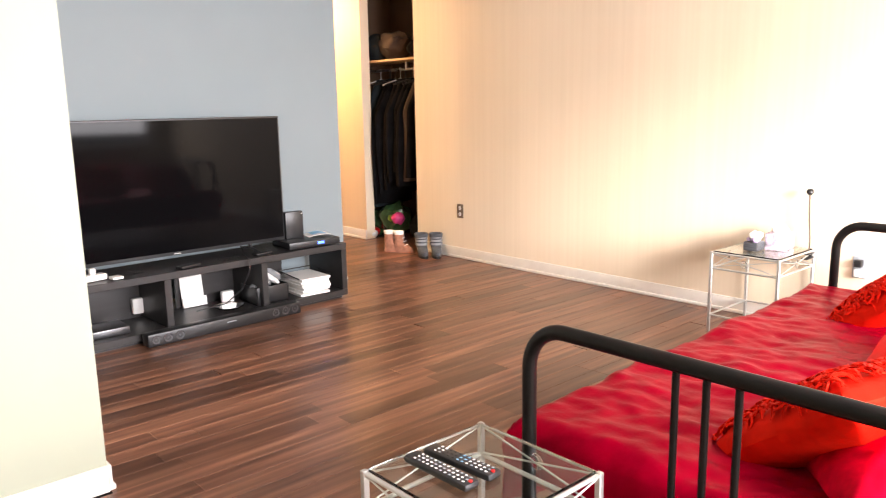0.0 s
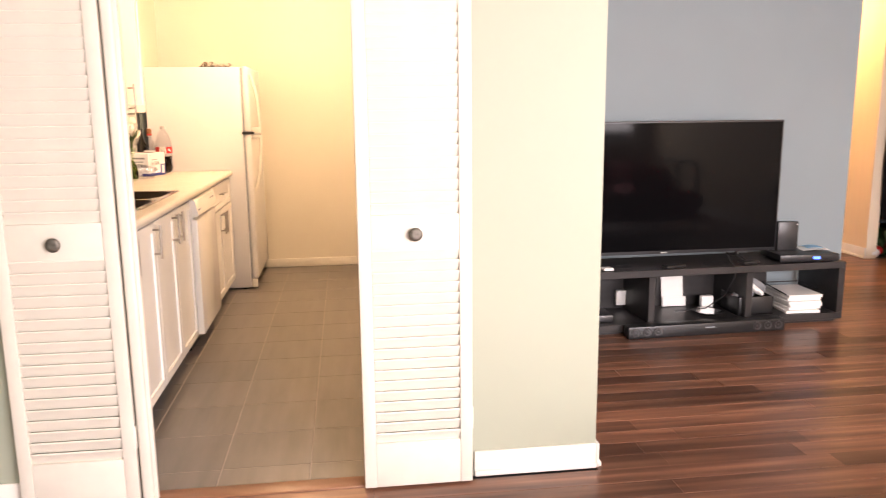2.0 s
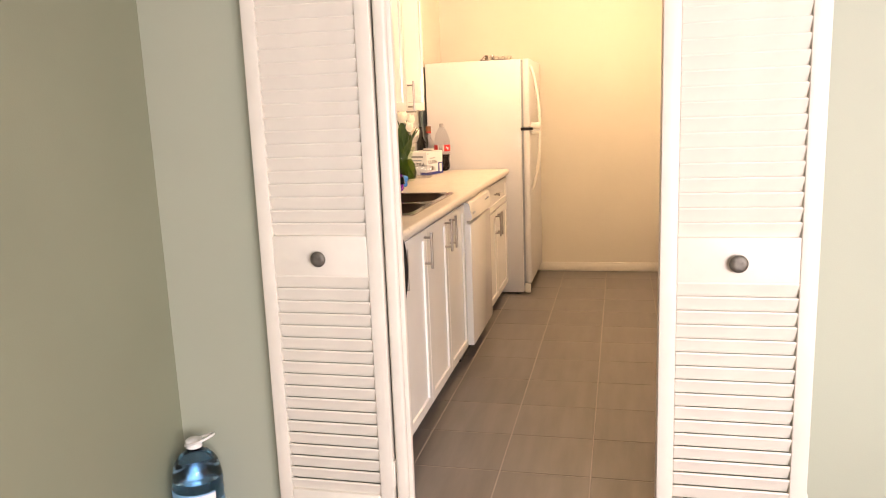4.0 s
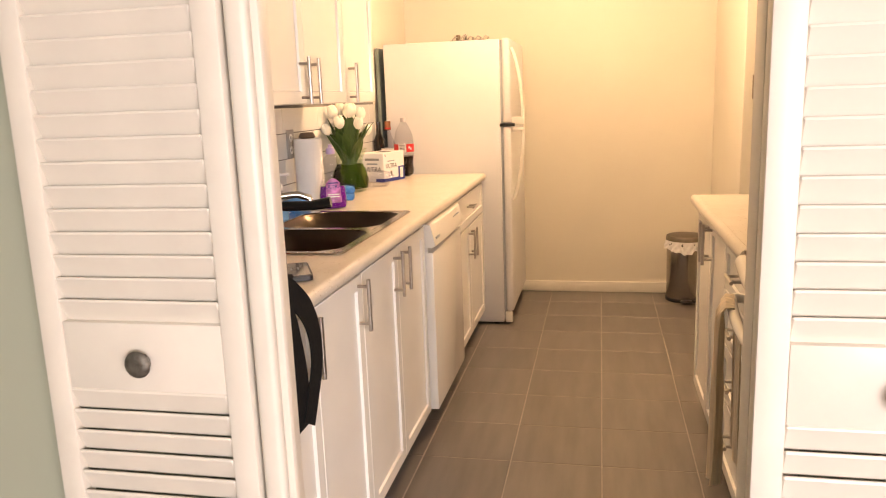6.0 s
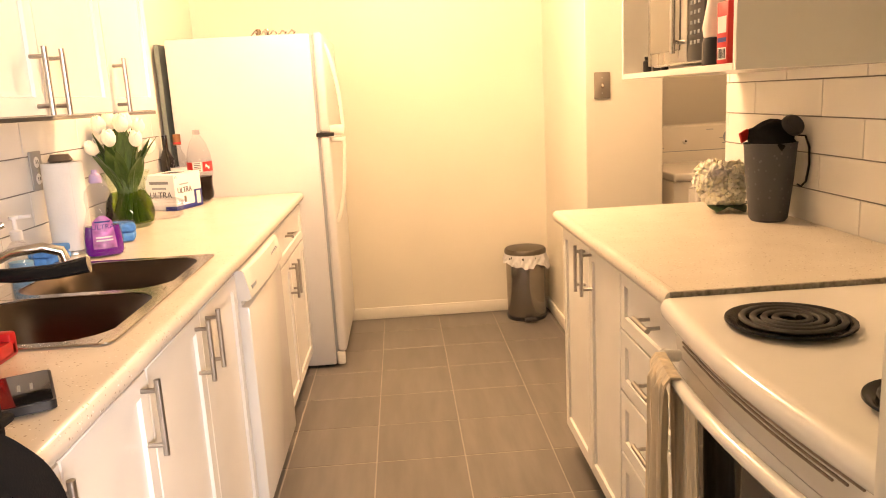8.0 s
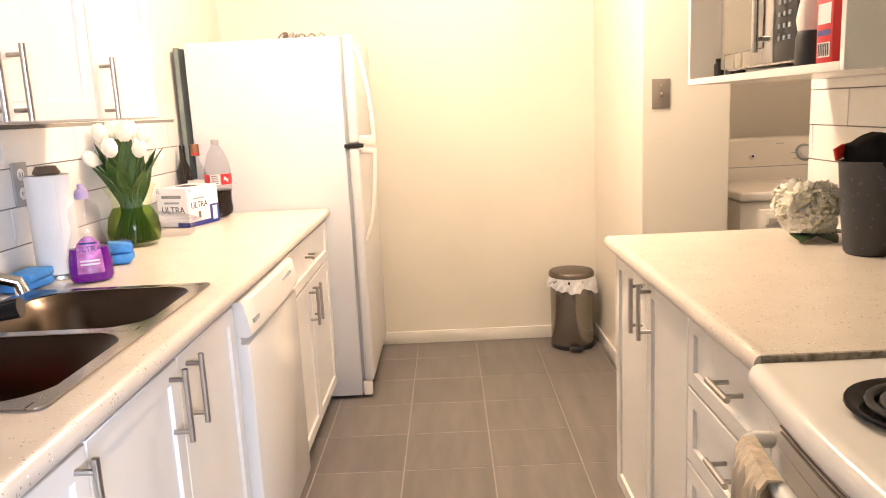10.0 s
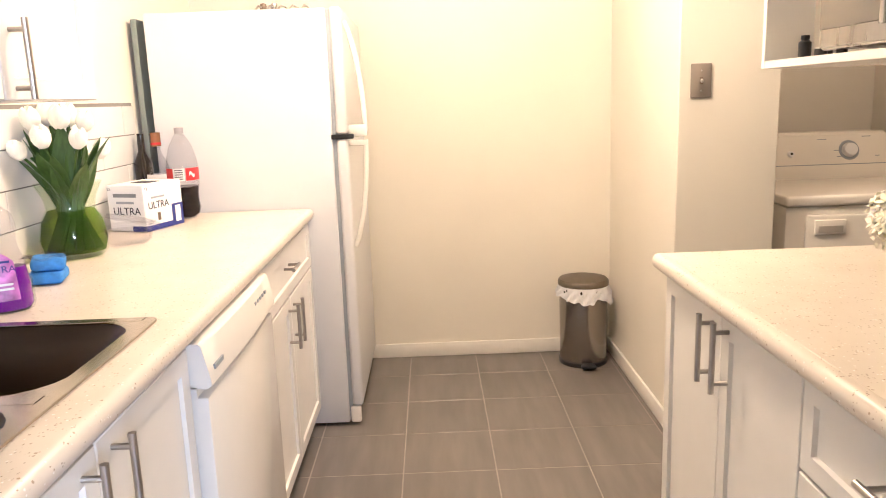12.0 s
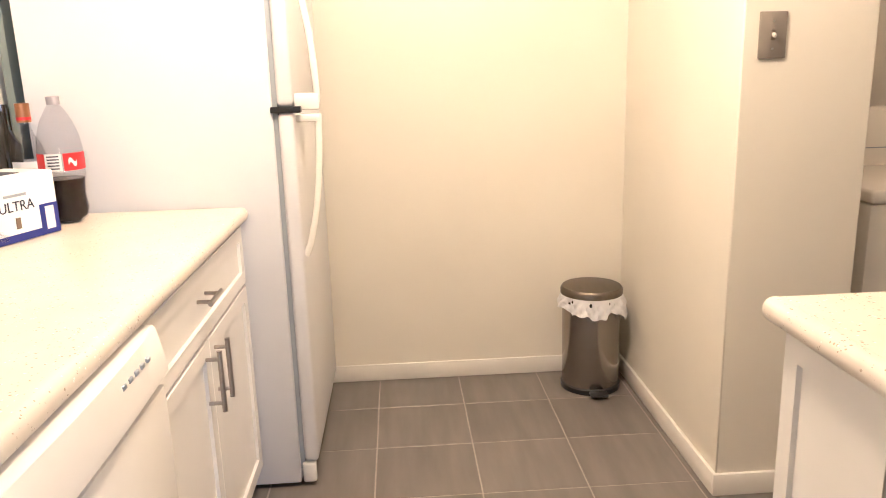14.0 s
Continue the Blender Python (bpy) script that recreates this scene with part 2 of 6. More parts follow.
M_PETAL = mat("white_petal", (0.86, 0.83, 0.72), 0.5, vary=0.05, scale=30, stretch=(6, 6, 0.8), sheen=0.2)
M_WATER = thin_glass("green_vase_water", (0.50, 0.62, 0.24))
M_LILAC = mat("lilac_plastic", (0.52, 0.40, 0.62), 0.4)
M_COLA = mat("dark_cola", (0.008, 0.003, 0.002), 0.12, spec=0.3)
M_REDP = mat("red_plastic", (0.45, 0.012, 0.012), 0.35)
M_BLUE = mat("blue_sponge", (0.05, 0.22, 0.58), 0.7, vary=0.2, scale=60, bump=0.4)
M_NAVY = mat("navy_print", (0.02, 0.03, 0.20), 0.5)
M_BOX = mat("white_carton", (0.74, 0.74, 0.74), 0.5, vary=0.03)
M_INK = mat("dark_print", (0.03, 0.03, 0.05), 0.6)
M_ORANGE = mat("copper_cap_label", (0.27, 0.12, 0.05), 0.35, 0.6)
M_TOWEL = mat("tan_striped_towel", (0.60, 0.50, 0.35), 0.9, vary=0.30, scale=55, stretch=(1, 1, 0.02), bump=0.8, bump_scale=170, sheen=0.3)
def dotted_mat():
    """Blue-grey card with scattered small pale dots."""
    m = mat("charcoal_dotted_card", (0.060, 0.064, 0.072), 0.5, vary=0.06)
    nt = m.node_tree
    v = tex(nt, "voronoi", 58, (1, 1, 0.8))
    c = ramp(nt, v.outputs["Distance"], [(0.14, (0.085, 0.090, 0.10)), (0.24, (0.050, 0.053, 0.060))])
    nt.links.new(c, nt.nodes["Principled BSDF"].inputs["Base Color"])
    return m


M_CHAR = dotted_mat()
M_BAGP = mat("white_bin_liner", (0.70, 0.70, 0.72), 0.35, vary=0.05, bump=0.6, bump_scale=40)
M_COIL = mat("black_burner_coil", (0.015, 0.014, 0.014), 0.5)
M_PAN = mat("black_enamel_pan", (0.008, 0.008, 0.008), 0.2, coat=0.0, spec=0.25)
M_DARKGLASS = mat("dark_oven_glass", (0.012, 0.012, 0.012), 0.06, coat=0.5)
M_TAN = mat("tan_suede", (0.36, 0.16, 0.10), 0.85, vary=0.25, scale=25, bump=0.4, sheen=0.3)
M_KNIT = mat("dark_grey_knit", (0.055, 0.060, 0.068), 0.9, vary=0.5, scale=40, stretch=(0.3, 0.3, 3), bump=0.6, bump_scale=140, sheen=0.2)
M_KNITL = mat("light_grey_knit", (0.24, 0.25, 0.26), 0.9, vary=0.2, bump=0.6, bump_scale=140)
M_CLOTH = mat("dark_coat_cloth", (0.006, 0.0058, 0.0065), 0.9, vary=0.4, scale=12, bump=0.4, bump_scale=60, spec=0.05)
M_BROWNC = mat("brown_bag_cloth", (0.035, 0.022, 0.017), 0.85, vary=0.3, bump=0.4, bump_scale=70)
M_TEAL = mat("dark_teal_cloth", (0.008, 0.014, 0.017), 0.85, vary=0.3, bump=0.4)
M_GREENB = mat("dark_green_plastic_bag", (0.03, 0.075, 0.03), 0.25, vary=0.4, scale=18, bump=0.8, bump_scale=26)
M_PINK = mat("pink_plastic", (0.55, 0.05, 0.22), 0.4)
M_LIME = mat("lime_plastic", (0.20, 0.42, 0.06), 0.4)
# dark brown for the closet's inside walls
M_CLOSET = mat("closet_dark_brown", (0.20, 0.13, 0.085), 0.8, vary=0.1, bump=0.1)
M_OAK = mat("oak_shelf", (0.42, 0.30, 0.18), 0.5, vary=0.12, scale=10, stretch=(4, 0.3, 4))
M_THRESH = mat("walnut_threshold", (0.24, 0.11, 0.058), 0.4, vary=0.2, scale=14, stretch=(0.2, 1, 1))
M_BRONZE = mat("bronze_plate", (0.20, 0.155, 0.115), 0.4, 0.6, vary=0.1)
M_JUG = glass_mat("blue_jug_plastic", (0.50, 0.72, 0.90), 0.08, 1.33)
M_LABELB = mat("blue_label", (0.20, 0.42, 0.62), 0.5, vary=0.25, scale=14)
M_REDL = mat("red_label", (0.55, 0.02, 0.02), 0.45)
M_SALT = mat("white_salt", (0.75, 0.68, 0.62), 0.6, vary=0.05)
M_LAMPGL = emit_mat("lit_lamp_glass", (1.0, 0.76, 0.45), 6.0)
M_HLAMPGL = emit_mat("lit_hall_lamp_glass", (1.0, 0.66, 0.33), 5.0)
M_BLUELED = emit_mat("blue_display", (0.05, 0.15, 1.0), 4.0)

# ---- mesh helpers ----


def box(lo, hi, bev=0.0, seg=2):
    bm = bmesh.new()
    bmesh.ops.create_cube(bm, size=1)
    lo, hi = Vector(lo), Vector(hi)
    for v in bm.verts:
        v.co = Vector([lo[i] + (v.co[i] + 0.5) * (hi[i] - lo[i]) for i in range(3)])
    if bev:
        bmesh.ops.bevel(bm, geom=bm.edges[:], offset=bev, segments=seg, profile=0.5, affect='EDGES')
    return bm


def join(*bms):
    out = bmesh.new()
    for b in bms:
        me = bpy.data.meshes.new("tmp")
        b.to_mesh(me)
        b.free()
        out.from_mesh(me)
        bpy.data.meshes.remove(me)
    return out


def moved(bm, m):
    bmesh.ops.transform(bm, matrix=m, verts=bm.verts[:])
    return bm


def tube(points, r, seg=10, closed=False, flat=1.0):
    """A round bar along a line of points."""
    bm = bmesh.new()
    pts = [Vector(p) for p in points]
    n = len(pts)
    rings = []
    up = None
    for i, p in enumerate(pts):
        a = pts[(i - 1) % n] if closed or i > 0 else p
        c = pts[(i + 1) % n] if closed or i < n - 1 else p
        d = (c - a).normalized()
        if up is None:
            up = Vector((0, 0, 1)) if abs(d.z) < 0.9 else Vector((1, 0, 0))
        s = d.cross(up).normalized()
        up = s.cross(d).normalized()
        rr = r[i] if isinstance(r, (list, tuple)) else r
        rings.append([bm.verts.new(p + rr * (math.cos(2 * math.pi * k / seg) * s + flat * math.sin(2 * math.pi * k / seg) * up)) for k in range(seg)])
    for i in range(n if closed else n - 1):
        a, b = rings[i], rings[(i + 1) % n]
        for k in range(seg):
            bm.faces.new((a[k], a[(k + 1) % seg], b[(k + 1) % seg], b[k]))
    if not closed:
        bm.faces.new(rings[0][::-1])
        bm.faces.new(rings[-1])
    return bm


def lathe(profile, seg=24, sx=1.0, sy=1.0):
    """A turned shape from (radius, height) pairs; radius 0 closes an end."""
    bm = bmesh.new()
    rings = []
    for r, z in profile:
        if r <= 0:
            rings.append([bm.verts.new((0, 0, z))])
        else:
            rings.append([bm.verts.new((sx * r * math.cos(2 * math.pi * k / seg), sy * r * math.sin(2 * math.pi * k / seg), z)) for k in range(seg)])
    for a, b in zip(rings, rings[1:]):
        for k in range(seg):
            k2 = (k + 1) % seg
            if len(a) == 1 and len(b) > 1:
                bm.faces.new((a[0], b[k2], b[k]))
            elif len(b) == 1 and len(a) > 1:
                bm.faces.new((a[k], a[k2], b[0]))
            elif len(a) > 1:
                bm.faces.new((a[k], a[k2], b[k2], b[k]))
    return bm


def shell(prof, t=0.0018):
    """An outline of a hollow vessel: the outside up, the inside down again."""
    return list(prof) + [(max(r - t, 0.0), z + (t if i == 0 or r == 0 else 0.0)) for i, (r, z) in reversed(list(enumerate(prof)))]


def sheet(nu, nv, fn, thick=0.0):
    """A grid whose point at (u, v) is fn(u, v); thick gives it a back."""
    bm = bmesh.new()
    g = [[bm.verts.new(fn(i / nu, j / nv)) for j in range(nv + 1)] for i in range(nu + 1)]
    for i in range(nu):
        for j in range(nv):
            bm.faces.new((g[i][j], g[i + 1][j], g[i + 1][j + 1], g[i][j + 1]))
    if thick:
        bmesh.ops.recalc_face_normals(bm, faces=bm.faces[:])
        bmesh.ops.solidify(bm, geom=bm.faces[:], thickness=thick)
    return bm


def extrude_outline(outline, z0, z1):
    """A plate with the given outline in x and y."""
    bm = bmesh.new()
    a = [bm.verts.new((x, y, z0)) for x, y in outline]
    b = [bm.verts.new((x, y, z1)) for x, y in outline]
    bm.faces.new(a[::-1])
    bm.faces.new(b)
    n = len(a)
    for i in range(n):
        bm.faces.new((a[i], a[(i + 1) % n], b[(i + 1) % n], b[i]))
    return bm


def rounded(x0, y0, x1, y1, r, n=5):
    out = []
    for cx, cy, a0 in ((x1 - r, y1 - r, 0), (x0 + r, y1 - r, 90), (x0 + r, y0 + r, 180), (x1 - r, y0 + r, 270)):
        for k in range(n + 1):
            a = radians(a0 + 90 * k / n)
            out.append((cx + r * math.cos(a), cy + r * math.sin(a)))
    return out


def obj(name, bm, material, smooth=True):
    me = bpy.data.meshes.new(name)
    bmesh.ops.recalc_face_normals(bm, faces=bm.faces[:])
    bm.to_mesh(me)
    bm.free()
    me.materials.append(material)
    if smooth:
        me.polygons.foreach_set("use_smooth", [True] * len(me.polygons))
        me.set_sharp_from_angle(angle=radians(38))
    return new(name, me)


def part(name, bm, material, parent, label="", m=None):
    """Links a bmesh as one mesh object under a thing or a part, in the parent's own space."""
    if m is not None:
        moved(bm, m)
    ob = obj(name, bm, material)
    ob.parent = parent
    if label:
        ob["label"] = label
    return ob


def thing(name, label, category, m=None, group="", kind=""):
    ob = new(name)
    ob.empty_display_size = 0.1
    if m is not None:
        ob.matrix_world = m
    return tagged(ob, label, category, group, kind)


def structure(name, bm, material, label="", category="", m=None):
    if m is not None:
        moved(bm, m)
    return tagged(obj(name, bm, material), label, category, "", "structure")


def shared(name, me, parent, loc, label=""):
    ob = new(name, me)
    ob.parent = parent
    ob.location = loc
    if label:
        ob["label"] = label
    return ob


def letters(text, size, parent, m, material, name="lettering"):
    cu = bpy.data.curves.new("text", 'FONT')
    cu.body, cu.size, cu.extrude = text, size, 0.0004
    cu.align_x = 'CENTER'
    tmp = new("text_tmp", cu)
    bpy.context.view_layer.update()
    me = bpy.data.meshes.new_from_object(tmp.evaluated_get(bpy.context.evaluated_depsgraph_get()))
    bpy.data.objects.remove(tmp)
    bpy.data.curves.remove(cu)
    me.transform(m)
    me.materials.clear()
    me.materials.append(material)
    ob = new(name, me)
    ob.parent = parent
    return ob


# ---- the large structure ----
CEIL = 2.42
XL, XR = -1.555, 4.47          # the left wall and the papered wall
PY0, PY1 = 2.95, 3.03         # the wall with the louvred doors
OX0, OX1 = -0.795, -0.022     # the kitchen's opening
KX = 0.79                     # the tiled wall beside the cooker
GY0, GY1 = 5.06, 5.15         # the wall behind the television
GX1 = 3.287
KY = 6.95                     # the kitchen's far wall
AX, SY, SX1 = 0.455, 5.945, 0.822   # the alcove's wall, the wall with the switch

structure("wall_west", join(box((XL - 0.1, WY, 0), (XL, PY0, CEIL))), M_SAGESHADE, "sage painted plaster wall", "wall")
w = structure("wall_partition", join(box((XL, PY0, 0), (OX0 - 0.012, PY1, CEIL)), box((OX0 - 0.012, PY0, 2.06), (OX1 + 0.03, PY1, CEIL)), box((OX1 + 0.03, PY0, 0), (0.825, PY1, CEIL))), M_SAGE, "painted wall with a doorway into the kitchen", "wall")
structure("wall_kitchen_east", box((KX, PY1, 0), (0.825, 5.17, CEIL)), M_KWALL, "off-white wall between kitchen and living room", "wall")
structure("wall_television", box((0.825, GY0, 0), (GX1, GY1, CEIL)), M_GREY, "blue-grey painted wall behind the television", "wall")
structure("wall_kitchen_west", box((XL - 0.1, PY0, 0), (XL, KY, CEIL)), M_KWALL, "off-white kitchen wall behind the worktop", "wall")
structure("wall_kitchen_far", box((XL, KY, 0), (AX, KY + 0.1, CEIL)), M_KWALL, "off-white kitchen end wall", "wall")
structure("wall_switch", box((AX, SY, 0), (SX1, KY + 0.1, CEIL), 0.004, 1), M_KWALL, "off-white wall block with the light switch", "wall")
structure("wall_laundry", join(box((SX1, 6.95, 0), (1.75, 7.05, CEIL)), box((1.75, SY, 0), (1.85, 7.05, CEIL)), box((1.85, SY, 0), (GX1, SY + 0.1, CEIL))), M_KWALL, "off-white walls round the laundry recess", "wall")
structure("wall_hall", join(box((GX1 - 0.1, SY + 0.1, 0), (GX1, 8.5, CEIL)), box((GX1 - 0.1, 8.5, 0), (XR + 0.9, 8.6, CEIL))), M_CREAM, "cream walls of the entrance hall", "wall")
CY0, CY1 = 5.58, 6.37
structure("wall_east", join(box((XR, WY, 0), (XR + 0.1, CY0, CEIL)), box((XR, CY1, 0), (XR + 0.1, 8.5, CEIL)), box((XR, CY0, 2.36), (XR + 0.1, CY1, CEIL))), M_PAPER, "beige ribbed wallpaper wall", "wall")
structure("wall_closet", join(box((XR + 0.75, 5.25, 0), (XR + 0.85, 6.95, CEIL)), box((XR + 0.1, 5.25, 0), (XR + 0.75, 5.35, CEIL)), box((XR + 0.1, 6.85, 0), (XR + 0.75, 6.95, CEIL))), M_CLOSET, "dark brown closet walls", "wall")
structure("wall_window", join(box((XL - 0.1, WY - 0.15, 0), (XR + 0.1, WY, WZ0)), box((XL - 0.1, WY - 0.15, WZ1), (XR + 0.1, WY, CEIL)), box((XL - 0.1, WY - 0.15, WZ0), (WX0, WY, WZ1)), box((WX1, WY - 0.15, WZ0), (XR + 0.1, WY, WZ1))), M_CREAM, "cream wall with a wide window", "wall")
structure("ceiling", box((XL - 0.1, WY - 0.15, CEIL), (XR + 0.95, 8.6, CEIL + 0.1)), M_CEIL, "white painted ceiling", "ceiling")
floor = structure("floor", box((XL - 0.1, WY - 0.15, -0.12), (XR + 0.95, 8.6, -0.012)), M_GROUT, "floor slab under boards and tiles", "floor")
structure("ground", box((-400, -400, -6.2), (400, 400, -6.0)), mat("pale_ground", (0.20, 0.20, 0.18), 0.9, vary=0.2, scale=0.3), "pale ground outside, below the window", "ground")

win = structure("window_1", box((WX0, WY - 0.02, WZ0 - 0.03), (WX1, WY + 0.09, WZ0), 0.006), M_TRIM, "wide white framed window", "window")
for x in (WX0, (2 * WX0 + WX1) / 3, (WX0 + 2 * WX1) / 3, WX1 - 0.05):
    part("window_frame", box((x, WY - 0.09, WZ0), (x + 0.05, WY - 0.04, WZ1), 0.004), M_TRIM, win)
part("window_frame", box((WX0, WY - 0.09, WZ1 - 0.05), (WX1, WY - 0.04, WZ1), 0.004), M_TRIM, win)


def baseboard(p0, p1, side, h=0.095, shoe=True):
    """A skirting board from p0 to p1; side: the way it faces; with a rounded shoe at its foot."""
    (x0, y0), (x1, y1), (nx, ny) = p0, p1, side
    def slab(t, z0, z1, b):
        xs = sorted((x0, x1, x0 + nx * t, x1 + nx * t))
        ys = sorted((y0, y1, y0 + ny * t, y1 + ny * t))
        return box((xs[0], ys[0], z0), (xs[-1], ys[-1], z1), b, 2)
    return structure("baseboard", join(slab(0.012, 0.0, h, 0.004), slab(0.022, 0.0, 0.022, 0.006)) if shoe else slab(0.013, 0.0, h, 0.004), M_TRIM, "white painted baseboard", "baseboard")


baseboard((XR, WY), (XR, CY0), (-1, 0))
baseboard((XR, CY1), (XR, 8.5), (-1, 0))
baseboard((0.36, PY0), (0.825, PY0), (0, -1))
baseboard((0.825, PY0 - 0.012), (0.825, GY0 - 0.001), (1, 0))
baseboard((0.85, GY0), (GX1, GY0), (0, -1))
baseboard((GX1, GY0 - 0.012), (GX1, GY1), (1, 0))
baseboard((XL, PY0), (-1.19, PY0), (0, -1))
baseboard((XL, WY), (XL, PY0 - 0.012), (1, 0))
baseboard((-0.80, KY), (AX, KY), (0, -1), 0.072, False)
baseboard((AX, SY), (AX, KY), (-1, 0), 0.072, False)
baseboard((AX - 0.012, SY), (SX1, SY), (0, -1), 0.072, False)

# door frame of the kitchen's opening: jambs with stops, and the casing on the living room side
structure("trim", join(box((OX0, PY0 - 0.02, 0), (OX0 + 0.02, PY0 + 0.045, 2.04), 0.002)), M_DOORW, "cream painted doorway jamb with stop", "door frame")
structure("trim", join(box((OX1 - 0.02, PY0 - 0.02, 0), (OX1 + 0.03, PY0 + 0.045, 2.04), 0.002)), M_DOORW, "cream painted doorway jamb with stop", "door frame")
structure("trim", box((OX0, PY0 - 0.02, 2.04), (OX1, PY1 + 0.01, 2.06)), M_DOORW, "cream painted doorway head", "door frame")
structure("trim", join(box((OX0 - 0.012, PY0 - 0.022, 0), (OX0 + 0.035, PY0 - 0.001, 2.09), 0.005), box((OX0 - 0.012, PY0 - 0.048, 0), (OX0 + 0.026, PY0 - 0.022, 2.09), 0.010, 3)), M_DOORW, "moulded cream door casing", "door frame")
structure("trim", box((OX1, PY0 - 0.016, 0), (OX1 + 0.055, PY0, 2.09), 0.004), M_DOORW, "moulded cream door casing", "door frame")
structure("threshold", box((OX0 + 0.02, 2.915, -0.011), (OX1 - 0.02, 2.99, 0.007), 0.003), M_THRESH, "walnut strip between boards and tiles", "threshold")


def louvre_leaf(m, width, name_label):
    """One leaf of a louvred folding door; its origin at the lower left corner of its front."""
    d = thing("louvre_door", name_label, "door", m, "louvred leaves at the kitchen")
    h, st, t = 2.03, 0.044, 0.032
    part("stile", box((0, 0, 0), (st, t, h), 0.004), M_DOORW, d)
    part("stile", box((width - st, 0, 0), (width, t, h), 0.004), M_DOORW, d)
    for z0, z1 in ((0.0, 0.165), (0.860, 0.980), (h - 0.09, h)):
        part("rail", box((st, 0.002, z0), (width - st, t - 0.002, z1), 0.003), M_DOORW, d)
    sl = box((0.0, -0.002, -0.0035), (width - 2 * st, 0.044, 0.0035), 0.0025, 1)
    moved(sl, pose(0, 0, 0, -66, 0, 0))
    bmesh.ops.recalc_face_normals(sl, faces=sl.faces[:])
    me = bpy.data.meshes.new("slat")
    sl.to_mesh(me)
    sl.free()
    me.materials.append(M_DOORW)
    for z0, z1 in ((0.165, 0.860), (0.980, h - 0.09)):
        n = round((z1 - z0) / 0.0385)
        for i in range(n):
            shared("slat", me, d, (st, 0.003, z0 + (z1 - z0) * (i + 0.97) / n))
    k = part("knob", lathe([(0, -0.021), (0.010, -0.022), (0.017, -0.021), (0.022, -0.0175), (0.0235, -0.014), (0.021, -0.010), (0.012, -0.008), (0.010, -0.004), (0.016, 0.0)], 24), M_PEWTER, d, "embossed pewter knob")
    k.matrix_local = pose(width / 2, -0.001, 0.914, -90, 0, 0)
    part("hinge", box((width - 0.004, 0.004, 0.20), (width + 0.004, t - 0.004, 0.28), 0.002), M_DOORW, d)
    return d


louvre_leaf(pose(-1.196, 2.900, 0.008), 0.382, "cream louvred door leaf folded open beside the doorway")
louvre_leaf(pose(-0.043, 2.888, 0.008), 0.388, "cream louvred door leaf folded open against the pillar")
# ---- kitchen ----


def shaker(name, x0, x1, z0, z1, parent, handle=None, rail=0.055):
    """A framed front with a sunk panel, 20 mm thick, its face at y = -0.02."""
    g = 0.0015
    x0, x1, z0, z1 = x0 + g, x1 - g, z0 + g, z1 - g
    rail = min(rail, (z1 - z0) * 0.3)
    bm = box((x0, -0.02, z0), (x1, 0, z1), 0.002, 1)
    front = min(bm.faces, key=lambda f: (round(f.calc_center_median().y, 4), -f.calc_area()))
    bmesh.ops.inset_region(bm, faces=[front], thickness=rail, depth=0.0)
    bmesh.ops.inset_region(bm, faces=[front], thickness=0.004, depth=-0.008)
    d = part(name, bm, M_CAB, parent)
    if handle:
        hx, hz, up = handle
        bar_handle(d, hx, hz, up)
    return d


def bar_handle(d, hx, hz, up):
    out, r, ln = 0.034, 0.0062, 0.15 if up else 0.105
    y0 = -0.018
    if up:
        bm = join(tube([(hx, y0 - out, hz - ln / 2), (hx, y0 - out, hz + ln / 2)], r, 12), tube([(hx, y0, hz - ln * 0.36), (hx, y0 - out, hz - ln * 0.36)], 0.005, 8), tube([(hx, y0, hz + ln * 0.36), (hx, y0 - out, hz + ln * 0.36)], 0.005, 8))
    else:
        bm = join(tube([(hx - ln / 2, y0 - out, hz), (hx + ln / 2, y0 - out, hz)], r, 12), tube([(hx - ln * 0.33, y0, hz), (hx - ln * 0.33, y0 - out, hz)], 0.005, 8), tube([(hx + ln * 0.33, y0, hz), (hx + ln * 0.33, y0 - out, hz)], 0.005, 8))
    return part("handle", bm, M_NICKEL, d, "satin nickel bar handle")


def cabinet(name, label, m, w, depth, z0, z1, fronts, toe=0.0, group="", mid=0.0):
    """A cabinet unit; x along its front, the carcase's face at y = 0. fronts: (kind, x0, x1, z0, z1, handle)."""
    c = thing(name, label, "cabinet", m, group)
    t = 0.016
    parts = [box((0, 0, z0), (t, depth, z1)), box((w - t, 0, z0), (w, depth, z1)), box((t, 0, z0), (w - t, depth, z0 + t)), box((t, 0, z1 - t), (w - t, depth if not toe else 0.06, z1)), box((t, depth - 0.008, z0 + t), (w - t, depth, z1 - t))]
    part("body", join(*parts), M_CAB, c)
    if toe:
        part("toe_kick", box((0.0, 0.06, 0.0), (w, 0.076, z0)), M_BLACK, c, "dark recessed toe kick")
        part("foot", box((0.03, 0.1, 0.0), (0.07, depth - 0.03, z0)), M_BLACK, c)
        part("foot", box((w - 0.07, 0.1, 0.0), (w - 0.03, depth - 0.03, z0)), M_BLACK, c)
    for kind, a, b, c0, c1, hd in fronts:
        shaker(kind, a, b, c0, c1, c, hd)
    return c


LF = -0.94            # carcase front of the units on the left


def left_unit(name, label, y0, y1, fronts, z0=0.10, z1=0.868, front=LF, depth=0.60, toe=0.1, group="base cabinets"):
    return cabinet(name, label, pose(front, y0, 0, 0, 0, 90), y1 - y0, depth, z0, z1, [(k, a - y0, b - y0, c0, c1, (h[0] - y0, h[1], h[2]) if h else None) for k, a, b, c0, c1, h in fronts], toe, group)


